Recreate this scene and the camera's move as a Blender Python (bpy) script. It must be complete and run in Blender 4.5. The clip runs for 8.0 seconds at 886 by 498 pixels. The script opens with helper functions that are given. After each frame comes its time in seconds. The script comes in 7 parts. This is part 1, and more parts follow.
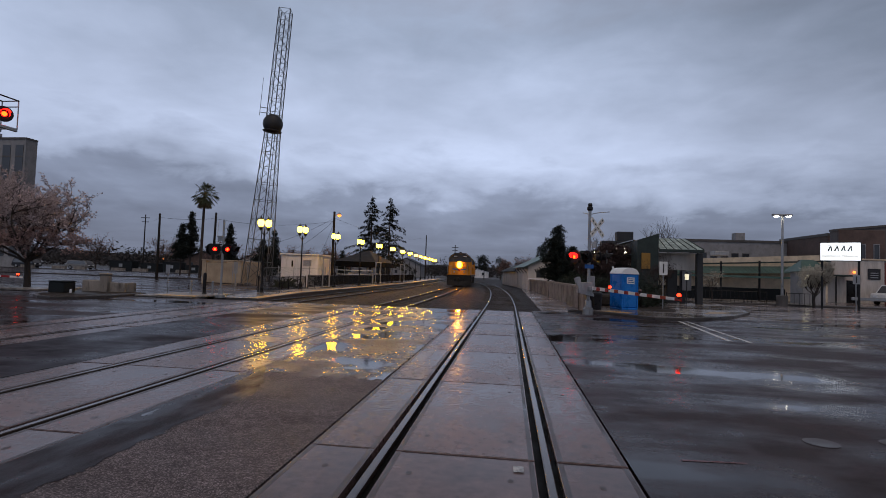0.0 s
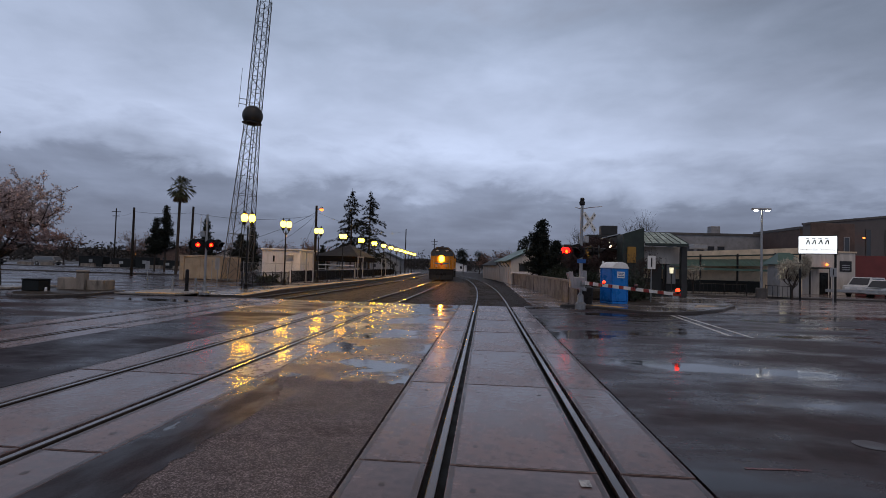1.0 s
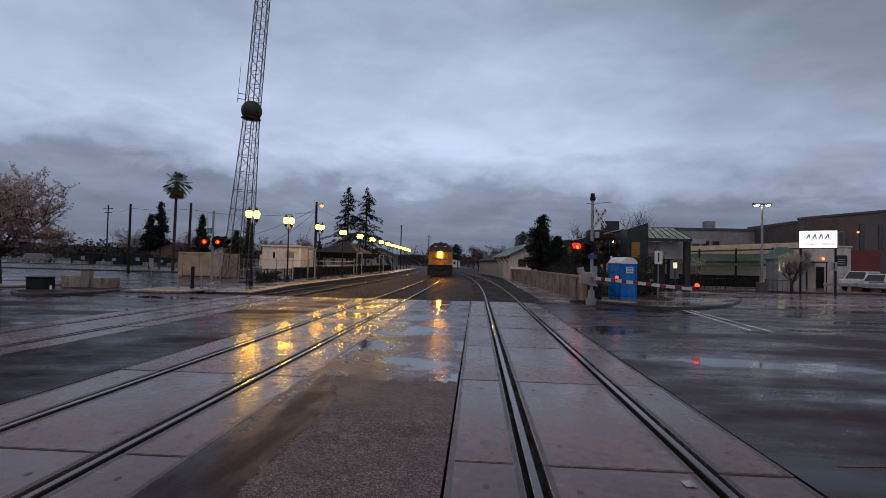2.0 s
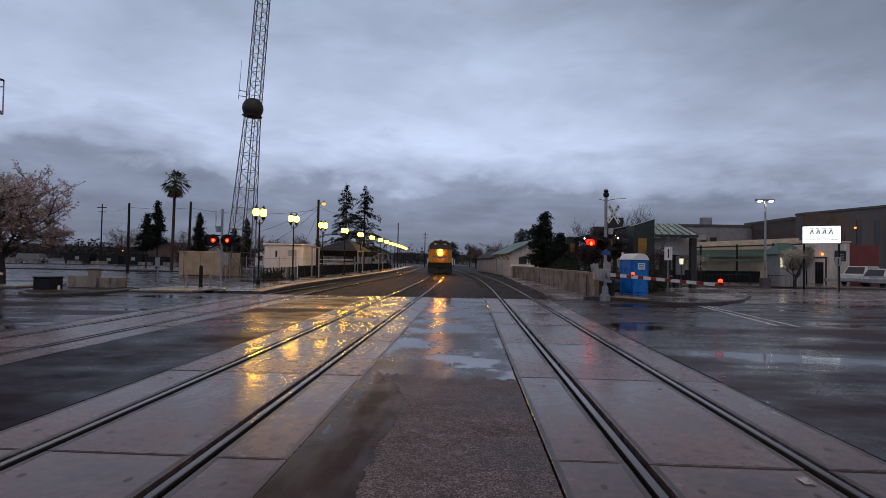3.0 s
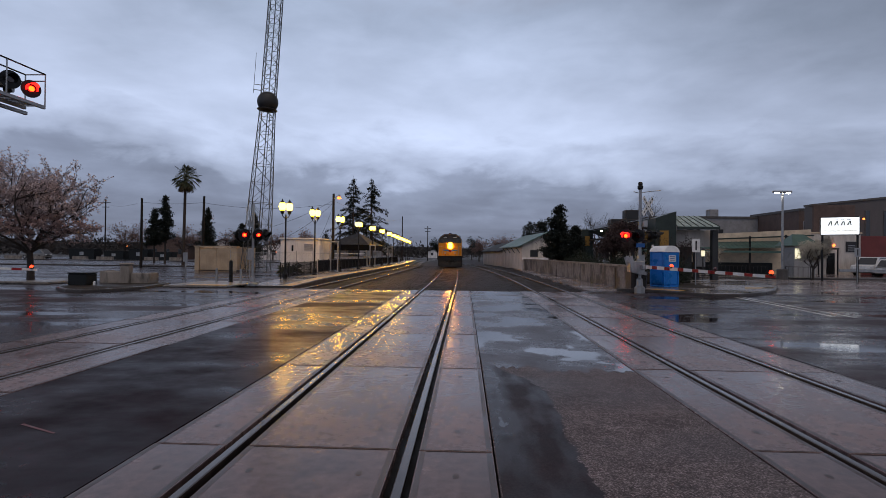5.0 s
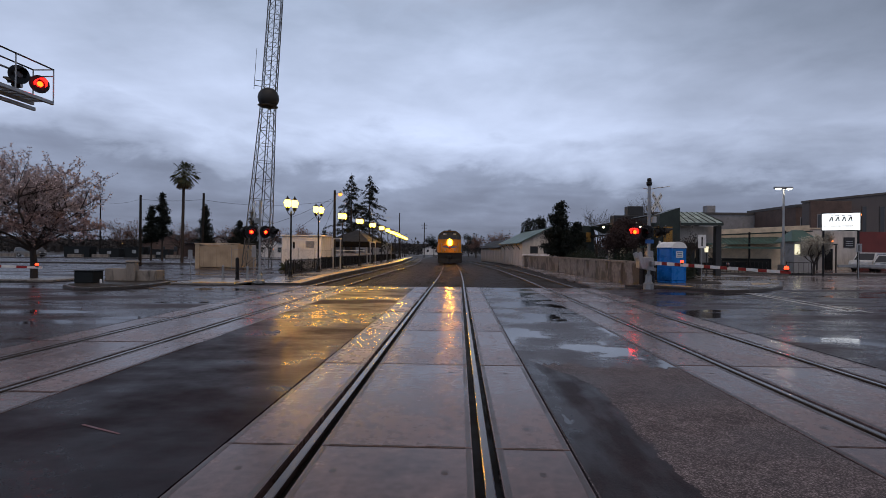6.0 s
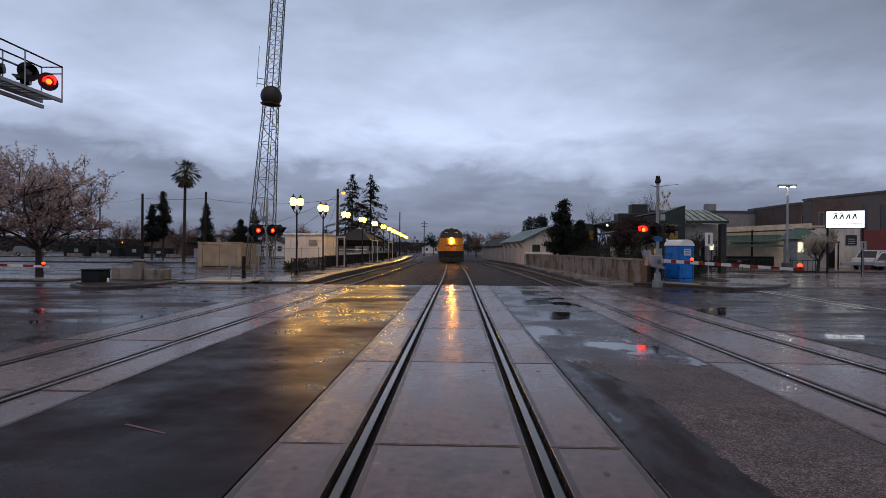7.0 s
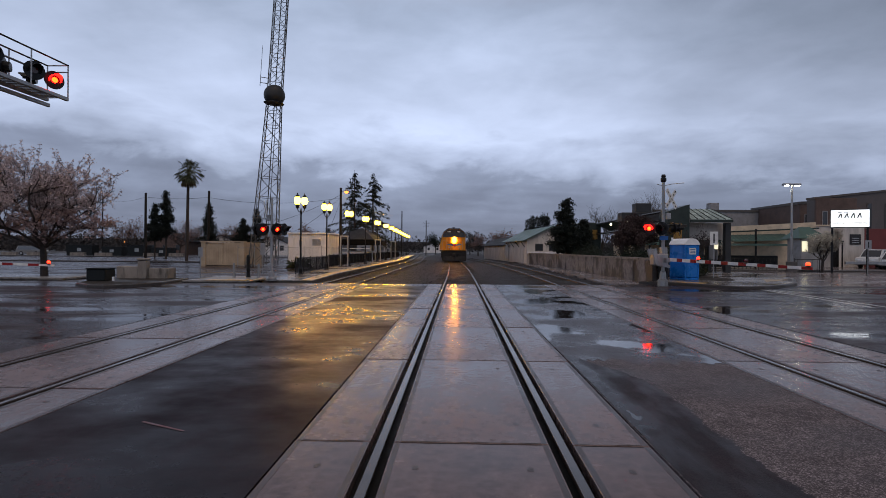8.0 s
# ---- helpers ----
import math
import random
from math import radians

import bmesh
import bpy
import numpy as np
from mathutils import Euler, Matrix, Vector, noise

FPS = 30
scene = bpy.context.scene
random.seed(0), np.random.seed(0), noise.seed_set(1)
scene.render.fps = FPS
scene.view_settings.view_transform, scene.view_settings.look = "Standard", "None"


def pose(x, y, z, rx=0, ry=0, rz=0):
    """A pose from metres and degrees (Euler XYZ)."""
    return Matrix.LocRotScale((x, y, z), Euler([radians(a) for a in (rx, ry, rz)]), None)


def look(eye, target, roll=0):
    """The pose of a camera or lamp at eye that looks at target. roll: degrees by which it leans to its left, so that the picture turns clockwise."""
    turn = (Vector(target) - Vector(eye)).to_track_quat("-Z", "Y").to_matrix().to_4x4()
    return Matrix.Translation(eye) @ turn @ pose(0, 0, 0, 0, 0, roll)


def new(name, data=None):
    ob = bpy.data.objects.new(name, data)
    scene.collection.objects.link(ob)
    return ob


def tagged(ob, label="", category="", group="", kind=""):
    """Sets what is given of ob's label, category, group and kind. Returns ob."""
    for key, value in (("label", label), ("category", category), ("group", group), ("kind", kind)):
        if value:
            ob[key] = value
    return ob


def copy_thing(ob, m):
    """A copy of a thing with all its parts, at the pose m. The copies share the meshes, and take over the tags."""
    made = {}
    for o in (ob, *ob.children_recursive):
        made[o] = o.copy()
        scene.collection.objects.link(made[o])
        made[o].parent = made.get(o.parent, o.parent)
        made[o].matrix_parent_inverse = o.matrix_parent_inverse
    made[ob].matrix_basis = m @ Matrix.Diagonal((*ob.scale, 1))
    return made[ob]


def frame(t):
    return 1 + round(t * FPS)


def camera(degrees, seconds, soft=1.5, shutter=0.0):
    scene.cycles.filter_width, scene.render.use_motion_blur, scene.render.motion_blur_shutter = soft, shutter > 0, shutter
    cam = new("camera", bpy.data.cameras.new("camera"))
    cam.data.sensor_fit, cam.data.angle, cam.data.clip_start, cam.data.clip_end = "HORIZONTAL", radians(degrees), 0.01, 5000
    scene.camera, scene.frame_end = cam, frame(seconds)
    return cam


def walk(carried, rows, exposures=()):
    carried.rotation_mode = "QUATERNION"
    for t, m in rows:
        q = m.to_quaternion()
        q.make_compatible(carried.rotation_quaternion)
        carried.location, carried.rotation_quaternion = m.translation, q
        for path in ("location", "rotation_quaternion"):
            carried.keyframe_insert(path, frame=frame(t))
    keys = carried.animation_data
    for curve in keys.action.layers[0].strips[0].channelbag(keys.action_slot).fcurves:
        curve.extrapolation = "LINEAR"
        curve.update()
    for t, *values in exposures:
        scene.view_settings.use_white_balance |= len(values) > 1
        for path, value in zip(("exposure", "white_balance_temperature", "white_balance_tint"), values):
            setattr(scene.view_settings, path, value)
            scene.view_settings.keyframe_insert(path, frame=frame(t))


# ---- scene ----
cam = camera(80.0, 8.0, 0.75)
PATH = [
    (0, (0.363, 0.571, 1.689), (0.114, 2.554, 1.777), 1.9),
    (0.5, (-0.005, 0.687, 1.707), (-0.227, 2.672, 1.79), 1.8),
    (1, (-0.374, 0.797, 1.755), (-0.534, 2.789, 1.821), 1.6),
    (1.5, (-0.801, 0.798, 1.757), (-0.94, 2.793, 1.813), 1.5),
    (3, (-2.213, 0.908, 1.707), (-2.312, 2.906, 1.75), 1.0),
    (3.5, (-2.666, 0.903, 1.681), (-2.757, 2.901, 1.718), 0.9),
    (4, (-3.137, 0.899, 1.72), (-3.225, 2.897, 1.745), 0.8),
    (4.5, (-3.573, 0.806, 1.697), (-3.663, 2.804, 1.72), 0.7),
    (6, (-4.681, 0.856, 1.673), (-4.742, 2.855, 1.679), 0.5),
    (6.5, (-4.946, 0.849, 1.65), (-5.001, 2.848, 1.655), 0.4),
    (7, (-5.148, 0.914, 1.646), (-5.202, 2.913, 1.647), 0.4),
    (7.5, (-5.277, 0.942, 1.629), (-5.332, 2.942, 1.63), 0.3),
    (8, (-5.315, 0.949, 1.617), (-5.374, 2.948, 1.616), 0.4),
]
walk(cam, [(t, look(eye, target, roll)) for t, eye, target, roll in PATH], [(0, -0.1), (1.7, -0.1), (4.5, 0.03), (8, 0.08)])


# ---- light ----
def make_world():
    w = bpy.data.worlds.new("overcast_dusk")
    scene.world = w
    w.use_nodes = True
    nt = w.node_tree
    nt.nodes.clear()
    N, L = nt.nodes.new, nt.links.new
    out = N("ShaderNodeOutputWorld")
    sky = N("ShaderNodeTexSky")
    sky.sky_type, sky.sun_disc = "NISHITA", False
    sky.sun_elevation, sky.sun_rotation = radians(60), radians(160)
    b1, b2, mix = N("ShaderNodeBackground"), N("ShaderNodeBackground"), N("ShaderNodeMixShader")
    b1.inputs[1].default_value = 0.05
    b2.inputs[1].default_value = 1.0
    mix.inputs[0].default_value = 0.95
    L(sky.outputs[0], b1.inputs[0])
    L(b1.outputs[0], mix.inputs[1]), L(b2.outputs[0], mix.inputs[2]), L(mix.outputs[0], out.inputs[0])
    tc, sep = N("ShaderNodeTexCoord"), N("ShaderNodeSeparateXYZ")
    L(tc.outputs["Generated"], sep.inputs[0])

    def m(op, a, b=None, c=None):
        n = N("ShaderNodeMath")
        n.operation = op
        for i, v in enumerate((a, b, c)):
            if v is None:
                continue
            if isinstance(v, (int, float)):
                n.inputs[i].default_value = v
            else:
                L(v, n.inputs[i])
        return n.outputs[0]

    x, y, z = sep.outputs
    zz = m("MAXIMUM", z, 0.0)
    # the cloud sheet lies flat overhead, so its features crowd together towards the horizon
    den = m("ADD", zz, 0.11)
    flat = N("ShaderNodeCombineXYZ")
    L(m("DIVIDE", x, den), flat.inputs[0]), L(m("DIVIDE", y, den), flat.inputs[1])

    def nz(vec, scale, detail, rough, dist=0.0, offset=(0, 0, 0), stretch=(1, 1, 1), turn=0):
        mp, n = N("ShaderNodeMapping"), N("ShaderNodeTexNoise")
        mp.inputs["Location"].default_value, mp.inputs["Scale"].default_value = offset, stretch
        mp.inputs["Rotation"].default_value = (0, 0, radians(turn))
        L(vec, mp.inputs[0]), L(mp.outputs[0], n.inputs["Vector"])
        n.inputs["Scale"].default_value, n.inputs["Detail"].default_value = scale, detail
        n.inputs["Roughness"].default_value, n.inputs["Distortion"].default_value = rough, dist
        return n.outputs[0]

    big = nz(flat.outputs[0], 0.42, 5, 0.55, 0.3, (3.1, 1.7, 0), (1, 0.75, 1), 25)
    puff = nz(flat.outputs[0], 1.5, 6, 0.5, 0.5, (0.4, 7.3, 2), (0.7, 1, 1), 12)
    lumps = nz(tc.outputs["Generated"], 7.0, 6, 0.55, 0.25, (0.2, 0.6, 0.3), (1, 1, 2.4))
    # height above the horizon, ragged by the lumps: the dark bank's upper edge, which climbs towards the west
    ragged = m("ADD", zz, m("MULTIPLY", m("SUBTRACT", lumps, 0.5), 0.20))
    ragged = m("SUBTRACT", ragged, m("MULTIPLY", m("MAXIMUM", m("SUBTRACT", -0.34, x), 0.0), 0.05))
    ragged = m("ADD", ragged, m("MULTIPLY", m("MAXIMUM", m("SUBTRACT", x, 0.08), 0.0), 0.05))
    ragged = m("MAXIMUM", ragged, 0.0)
    ramp = N("ShaderNodeValToRGB")
    stops = [(0.0, (0.170, 0.194, 0.272)), (0.07, (0.207, 0.238, 0.334)), (0.128, (0.275, 0.320, 0.446)),
             (0.152, (0.40, 0.465, 0.635)), (0.22, (0.57, 0.66, 0.885)), (0.42, (0.36, 0.43, 0.58)), (0.62, (0.25, 0.25, 0.30)), (1.0, (0.185, 0.155, 0.160))]
    el = ramp.color_ramp.elements
    el[0].position, el[0].color = stops[0][0], (*stops[0][1], 1)
    el[1].position, el[1].color = stops[-1][0], (*stops[-1][1], 1)
    for p, c in stops[1:-1]:
        e = el.new(p)
        e.color = (*c, 1)
    L(ragged, ramp.inputs[0])
    # thicker cloud to the east of the clearer middle
    thick = m("ADD", m("MULTIPLY", m("SUBTRACT", big, 0.5), 1.6), m("MULTIPLY", m("SUBTRACT", puff, 0.5), 0.8))
    thick = m("ADD", thick, m("MULTIPLY", m("MULTIPLY", m("MAXIMUM", x, 0.0), zz), 4.1))
    shade = m("SUBTRACT", 1.0, m("MULTIPLY", thick, 0.6))
    shade = m("MINIMUM", m("MAXIMUM", shade, 0.5), 1.3)
    mul = N("ShaderNodeVectorMath")
    mul.operation = "SCALE"
    L(ramp.outputs[0], mul.inputs[0]), L(shade, mul.inputs[3])
    L(mul.outputs[0], b2.inputs[0])


make_world()
sun = new("sun", bpy.data.lights.new("sun", "SUN"))
sun.data.energy, sun.data.angle, sun.data.color = 0.74, radians(40), (1.0, 0.80, 0.66)
sun.matrix_world = look((10, -28, 52), (0, 0, 0))


# ---- materials ----
def shader(name):
    ma = bpy.data.materials.new(name)
    ma.use_nodes = True
    nt = ma.node_tree
    return ma, nt, nt.nodes["Principled BSDF"]


def noise_node(nt, coord, scale, detail=3, rough=0.55, stretch=None):
    n = nt.nodes.new("ShaderNodeTexNoise")
    n.inputs["Scale"].default_value, n.inputs["Detail"].default_value, n.inputs["Roughness"].default_value = scale, detail, rough
    if stretch:
        mp = nt.nodes.new("ShaderNodeMapping")
        mp.inputs["Scale"].default_value = stretch
        nt.links.new(coord, mp.inputs[0])
        coord = mp.outputs[0]
    nt.links.new(coord, n.inputs["Vector"])
    return n.outputs[0]


def ranged(nt, value, a, b, c, d):
    n = nt.nodes.new("ShaderNodeMapRange")
    n.clamp = True
    for i, v in enumerate((a, b, c, d)):
        n.inputs[i + 1].default_value = v
    nt.links.new(value, n.inputs[0])
    return n.outputs[0]


def scaled(nt, colour, factor):
    n = nt.nodes.new("ShaderNodeVectorMath")
    n.operation = "SCALE"
    if isinstance(colour, tuple):
        n.inputs[0].default_value = colour
    else:
        nt.links.new(colour, n.inputs[0])
    nt.links.new(factor, n.inputs[3])
    return n.outputs[0]


def math_node(nt, op, a, b):
    n = nt.nodes.new("ShaderNodeMath")
    n.operation = op
    for i, v in enumerate((a, b)):
        if isinstance(v, (int, float)):
            n.inputs[i].default_value = v
        else:
            nt.links.new(v, n.inputs[i])
    return n.outputs[0]


def mix_colour(nt, factor, a, b):
    n = nt.nodes.new("ShaderNodeMix")
    n.data_type = "RGBA"
    nt.links.new(factor, n.inputs[0])
    for i, v in ((6, a), (7, b)):
        if isinstance(v, tuple):
            n.inputs[i].default_value = (*v, 1)
        else:
            nt.links.new(v, n.inputs[i])
    return n.outputs[2]


def surf(name, colour, rough=0.6, metal=0.0, var=0.3, scale=1.5, fine=30.0, bump=0.15, streak=None, dirt=None, spec=0.3, rvar=0.15, random_vary=0.0):
    """A plain painted, stone or metal surface with stains at one scale and grain at another."""
    ma, nt, p = shader(name)
    co = nt.nodes.new("ShaderNodeTexCoord").outputs["Object"]
    a = noise_node(nt, co, scale, 4, 0.6, streak)
    b = noise_node(nt, co, fine, 3, 0.6)
    f = math_node(nt, "MULTIPLY", ranged(nt, a, 0.3, 0.7, 1 - var, 1 + var), ranged(nt, b, 0.3, 0.7, 1 - var * 0.4, 1 + var * 0.4))
    if random_vary:
        oi = nt.nodes.new("ShaderNodeObjectInfo")
        f = math_node(nt, "MULTIPLY", f, ranged(nt, oi.outputs["Random"], 0, 1, 1 - random_vary, 1 + random_vary))
    c = scaled(nt, colour, f)
    if dirt:
        d = ranged(nt, noise_node(nt, co, scale * 2.3, 5, 0.65, streak), 0.5, 0.68, 0, 0.85)
        c = mix_colour(nt, d, c, dirt)
    nt.links.new(c, p.inputs["Base Color"])
    nt.links.new(ranged(nt, a, 0.3, 0.7, max(0.02, rough - rvar), min(1, rough + rvar)), p.inputs["Roughness"])
    p.inputs["Metallic"].default_value, p.inputs["Specular IOR Level"].default_value = metal, spec
    if bump:
        bn = nt.nodes.new("ShaderNodeBump")
        bn.inputs["Strength"].default_value, bn.inputs["Distance"].default_value = bump, 0.01
        nt.links.new(b, bn.inputs["Height"])
        nt.links.new(bn.outputs[0], p.inputs["Normal"])
    return ma


def glow(name, colour, strength):
    ma, nt, p = shader(name)
    p.inputs["Base Color"].default_value = (*colour, 1)
    p.inputs["Emission Color"].default_value = (*colour, 1)
    p.inputs["Emission Strength"].default_value = strength
    p.inputs["Roughness"].default_value = 0.4
    return ma


def glass(name, colour=(0.045, 0.05, 0.058), rough=0.06):
    ma, nt, p = shader(name)
    p.inputs["Base Color"].default_value = (*colour, 1)
    p.inputs["Roughness"].default_value = rough
    p.inputs["Specular IOR Level"].default_value = 0.8
    return ma


def wet_ground(name, dry, wet, puddle_at=0.56, rough_dry=0.45, rough_wet=0.16, grain=90.0, grain_bump=0.5, spread=0.11, stretch=(0.55, 1.0, 1.0), fleck=0.0, shine_dry=0.15, shine_wet=0.42, ior=1.36, ripple=0.25, slabs=0.0, film=0.55):
    """Rain-soaked paving: drier patches with open grain, damp film, and still puddles."""
    ma, nt, p = shader(name)
    co = nt.nodes.new("ShaderNodeTexCoord").outputs["Object"]
    big = noise_node(nt, co, spread * 3.2, 5, 0.55, stretch)
    mid = noise_node(nt, co, 1.3, 5, 0.6)
    gr = noise_node(nt, co, grain, 2, 0.6)
    damp = ranged(nt, math_node(nt, "ADD", big, math_node(nt, "MULTIPLY", mid, 0.25)), 0.52, 0.70, 0, 1)
    pud = ranged(nt, math_node(nt, "ADD", big, math_node(nt, "MULTIPLY", mid, 0.12)), puddle_at + 0.06, puddle_at + 0.085, 0, 1)
    c = mix_colour(nt, damp, dry, wet)
    f = math_node(nt, "MULTIPLY", ranged(nt, mid, 0.3, 0.7, 0.68, 1.3), ranged(nt, gr, 0.3, 0.7, 0.6, 1.4))
    blot = noise_node(nt, co, 7.0, 6, 0.7)
    f = math_node(nt, "MULTIPLY", f, ranged(nt, blot, 0.3, 0.72, 0.6, 1.4))
    c = scaled(nt, c, f)
    if fleck:
        # rounded stones in a dark binder, each of its own shade
        v = nt.nodes.new("ShaderNodeTexVoronoi")
        v.inputs["Scale"].default_value = 88
        nt.links.new(co, v.inputs["Vector"])
        bright = nt.nodes.new("ShaderNodeSeparateColor")
        nt.links.new(v.outputs["Color"], bright.inputs[0])
        stone = math_node(nt, "MULTIPLY", ranged(nt, v.outputs["Distance"], 0.30, 0.62, 1.0, 0.58), ranged(nt, bright.outputs[0], 0.35, 1.0, 0.7, 1.0 + fleck))
        c = scaled(nt, c, stone)
    c = scaled(nt, c, ranged(nt, pud, 0, 1, 1, film))
    if slabs:
        oi = nt.nodes.new("ShaderNodeObjectInfo")
        c = scaled(nt, c, ranged(nt, oi.outputs["Random"], 0, 1, 1 - slabs, 1 + slabs))
    nt.links.new(c, p.inputs["Base Color"])
    r = math_node(nt, "ADD", ranged(nt, damp, 0, 1, rough_dry, rough_wet), math_node(nt, "ADD", ranged(nt, mid, 0.3, 0.7, -0.04, 0.06), ranged(nt, blot, 0.3, 0.7, -0.05, 0.06)))
    dry_part = ranged(nt, pud, 0, 1, 1, 0)
    r = math_node(nt, "MAXIMUM", math_node(nt, "MULTIPLY", r, dry_part), 0.07)
    nt.links.new(r, p.inputs["Roughness"])
    p.inputs["IOR"].default_value = ior
    shine = math_node(nt, "ADD", ranged(nt, damp, 0, 1, shine_dry, shine_wet), math_node(nt, "MULTIPLY", pud, 0.35))
    nt.links.new(shine, p.inputs["Specular IOR Level"])
    bn = nt.nodes.new("ShaderNodeBump")
    bn.inputs["Distance"].default_value = 0.004
    nt.links.new(math_node(nt, "MULTIPLY", ranged(nt, damp, 0, 1, grain_bump, grain_bump * 0.35), dry_part), bn.inputs["Strength"])
    nt.links.new(gr, bn.inputs["Height"])
    sway = nt.nodes.new("ShaderNodeBump")
    sway.inputs["Distance"].default_value = 0.03
    nt.links.new(math_node(nt, "MULTIPLY", dry_part, ripple), sway.inputs["Strength"])
    nt.links.new(noise_node(nt, co, 3.0, 4, 0.6, (0.35, 1.5, 1)), sway.inputs["Height"])
    nt.links.new(sway.outputs[0], bn.inputs["Normal"])
    nt.links.new(bn.outputs[0], p.inputs["Normal"])
    return ma


M = {}
M["asphalt"] = wet_ground("wet_asphalt", (0.052, 0.0385, 0.041), (0.029, 0.0212, 0.0230), 0.575, 0.42, 0.14, spread=0.16, stretch=(0.4, 1.0, 1.0), shine_dry=0.07, shine_wet=0.34, ior=1.26, ripple=0.03)
M["pooled"] = wet_ground("rain_pooled_asphalt", (0.050, 0.037, 0.039), (0.025, 0.018, 0.0195), 0.52, 0.32, 0.20, spread=0.22, stretch=(0.8, 0.8, 1.0), shine_dry=0.15, ior=1.33, ripple=0.03)
M["chip"] = wet_ground("coarse_chip_asphalt", (0.172, 0.148, 0.155), (0.104, 0.089, 0.094), 0.70, 0.60, 0.40, grain=70, grain_bump=0.9, fleck=1.2, shine_dry=0.12, shine_wet=0.25, ior=1.3, ripple=0.0)
M["seal"] = wet_ground("wet_sealed_asphalt", (0.023, 0.0150, 0.0192), (0.0155, 0.0100, 0.0130), 0.72, 0.48, 0.24, grain_bump=0.12, spread=0.16, stretch=(0.6, 0.9, 1.0), shine_dry=0.08, shine_wet=0.32, ior=1.18, ripple=0.02)
M["band"] = wet_ground("wet_smooth_asphalt_band", (0.031, 0.0228, 0.0258), (0.0218, 0.0158, 0.0180), 0.72, 0.44, 0.28, grain_bump=0.4, spread=0.45, stretch=(1.6, 0.5, 1.0), shine_dry=0.10, shine_wet=0.30, ior=1.27, ripple=0.02)
M["panel"] = wet_ground("wet_concrete_panel", (0.200, 0.141, 0.137), (0.114, 0.081, 0.079), 0.585, 0.29, 0.16, grain=120, grain_bump=0.05, spread=0.2, stretch=(1, 0.6, 1), shine_dry=0.3, shine_wet=0.5, ior=1.33, ripple=0.03, slabs=0.10, film=0.7)
M["pave_dark"] = wet_ground("rain_dark_concrete_pavement", (0.23, 0.208, 0.198), (0.135, 0.122, 0.117), 0.58, 0.30, 0.12, grain=100, grain_bump=0.1, ripple=0.03, shine_dry=0.3, shine_wet=0.5)
M["forecourt"] = wet_ground("rain_glazed_forecourt", (0.25, 0.222, 0.228), (0.165, 0.146, 0.150), 0.58, 0.26, 0.12, spread=0.2, stretch=(0.4, 1.0, 1.0), grain_bump=0.2, shine_dry=0.3, shine_wet=0.5, ior=1.33, ripple=0.02)
M["panel_rim"] = surf("panel_steel_rim", (0.085, 0.075, 0.078), 0.4, 0.2, 0.3, 2.0, 40, 0.1)
M["pave"] = wet_ground("wet_concrete_pavement", (0.27, 0.25, 0.23), (0.17, 0.16, 0.15), 0.62, 0.4, 0.18, grain=100, grain_bump=0.2)
M["platform"] = wet_ground("wet_platform_concrete", (0.30, 0.27, 0.23), (0.20, 0.18, 0.16), 0.6, 0.32, 0.14, grain=100, grain_bump=0.2)
M["soil"] = wet_ground("dark_wet_earth", (0.045, 0.038, 0.032), (0.03, 0.026, 0.022), 0.66, 0.75, 0.45, grain=25, grain_bump=0.9)
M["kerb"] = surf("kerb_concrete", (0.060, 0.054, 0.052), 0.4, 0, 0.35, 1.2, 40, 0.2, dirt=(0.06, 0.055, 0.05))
M["yellow"] = surf("tactile_yellow", (0.55, 0.33, 0.06), 0.35, 0, 0.25, 2, 30, 0.2)
M["white_line"] = surf("worn_white_paint", (0.55, 0.55, 0.53), 0.35, 0, 0.3, 3, 40, 0.1, dirt=(0.06, 0.06, 0.06))
M["red_mark"] = surf("faded_red_paint", (0.15, 0.05, 0.05), 0.4, 0, 0.3, 3, 40, 0.1, dirt=(0.05, 0.04, 0.04))
M["rail_top"] = surf("polished_rail_steel", (0.125, 0.108, 0.100), 0.20, 0.85, 0.25, 2, 60, 0.03, rvar=0.08)
M["rail_side"] = surf("rusty_rail_web", (0.055, 0.038, 0.028), 0.7, 0.2, 0.3, 3, 30, 0.2)
M["rubber"] = surf("black_flange_rubber", (0.010, 0.010, 0.010), 0.6, 0, 0.3, 3, 30, 0.2, spec=0.1)
M["sleeper"] = surf("tarred_timber", (0.034, 0.028, 0.024), 0.65, 0, 0.35, 2, 25, 0.4, (1, 6, 1), spec=0.15, random_vary=0.3)
M["ballast"] = surf("ballast_stone", (0.019, 0.0142, 0.013), 0.65, 0, 0.5, 4, 25, 0.5, spec=0.12)
M["black"] = surf("black_painted_steel", (0.014, 0.014, 0.015), 0.35, 0.2, 0.25, 4, 40, 0.05)
M["tarred"] = surf("matt_black_fascia", (0.005, 0.005, 0.0055), 0.8, 0, 0.2, 2, 20, 0.1, spec=0.1)
M["galv"] = surf("galvanised_steel", (0.33, 0.34, 0.35), 0.42, 0.6, 0.25, 3, 40, 0.05, (1, 1, 0.3))
M["tower_steel"] = surf("weathered_tower_steel", (0.10, 0.105, 0.11), 0.55, 0.5, 0.3, 2, 20, 0.05)
M["dark_grey"] = surf("dark_grey_shell", (0.035, 0.037, 0.04), 0.5, 0, 0.2, 1.5, 25, 0.08)


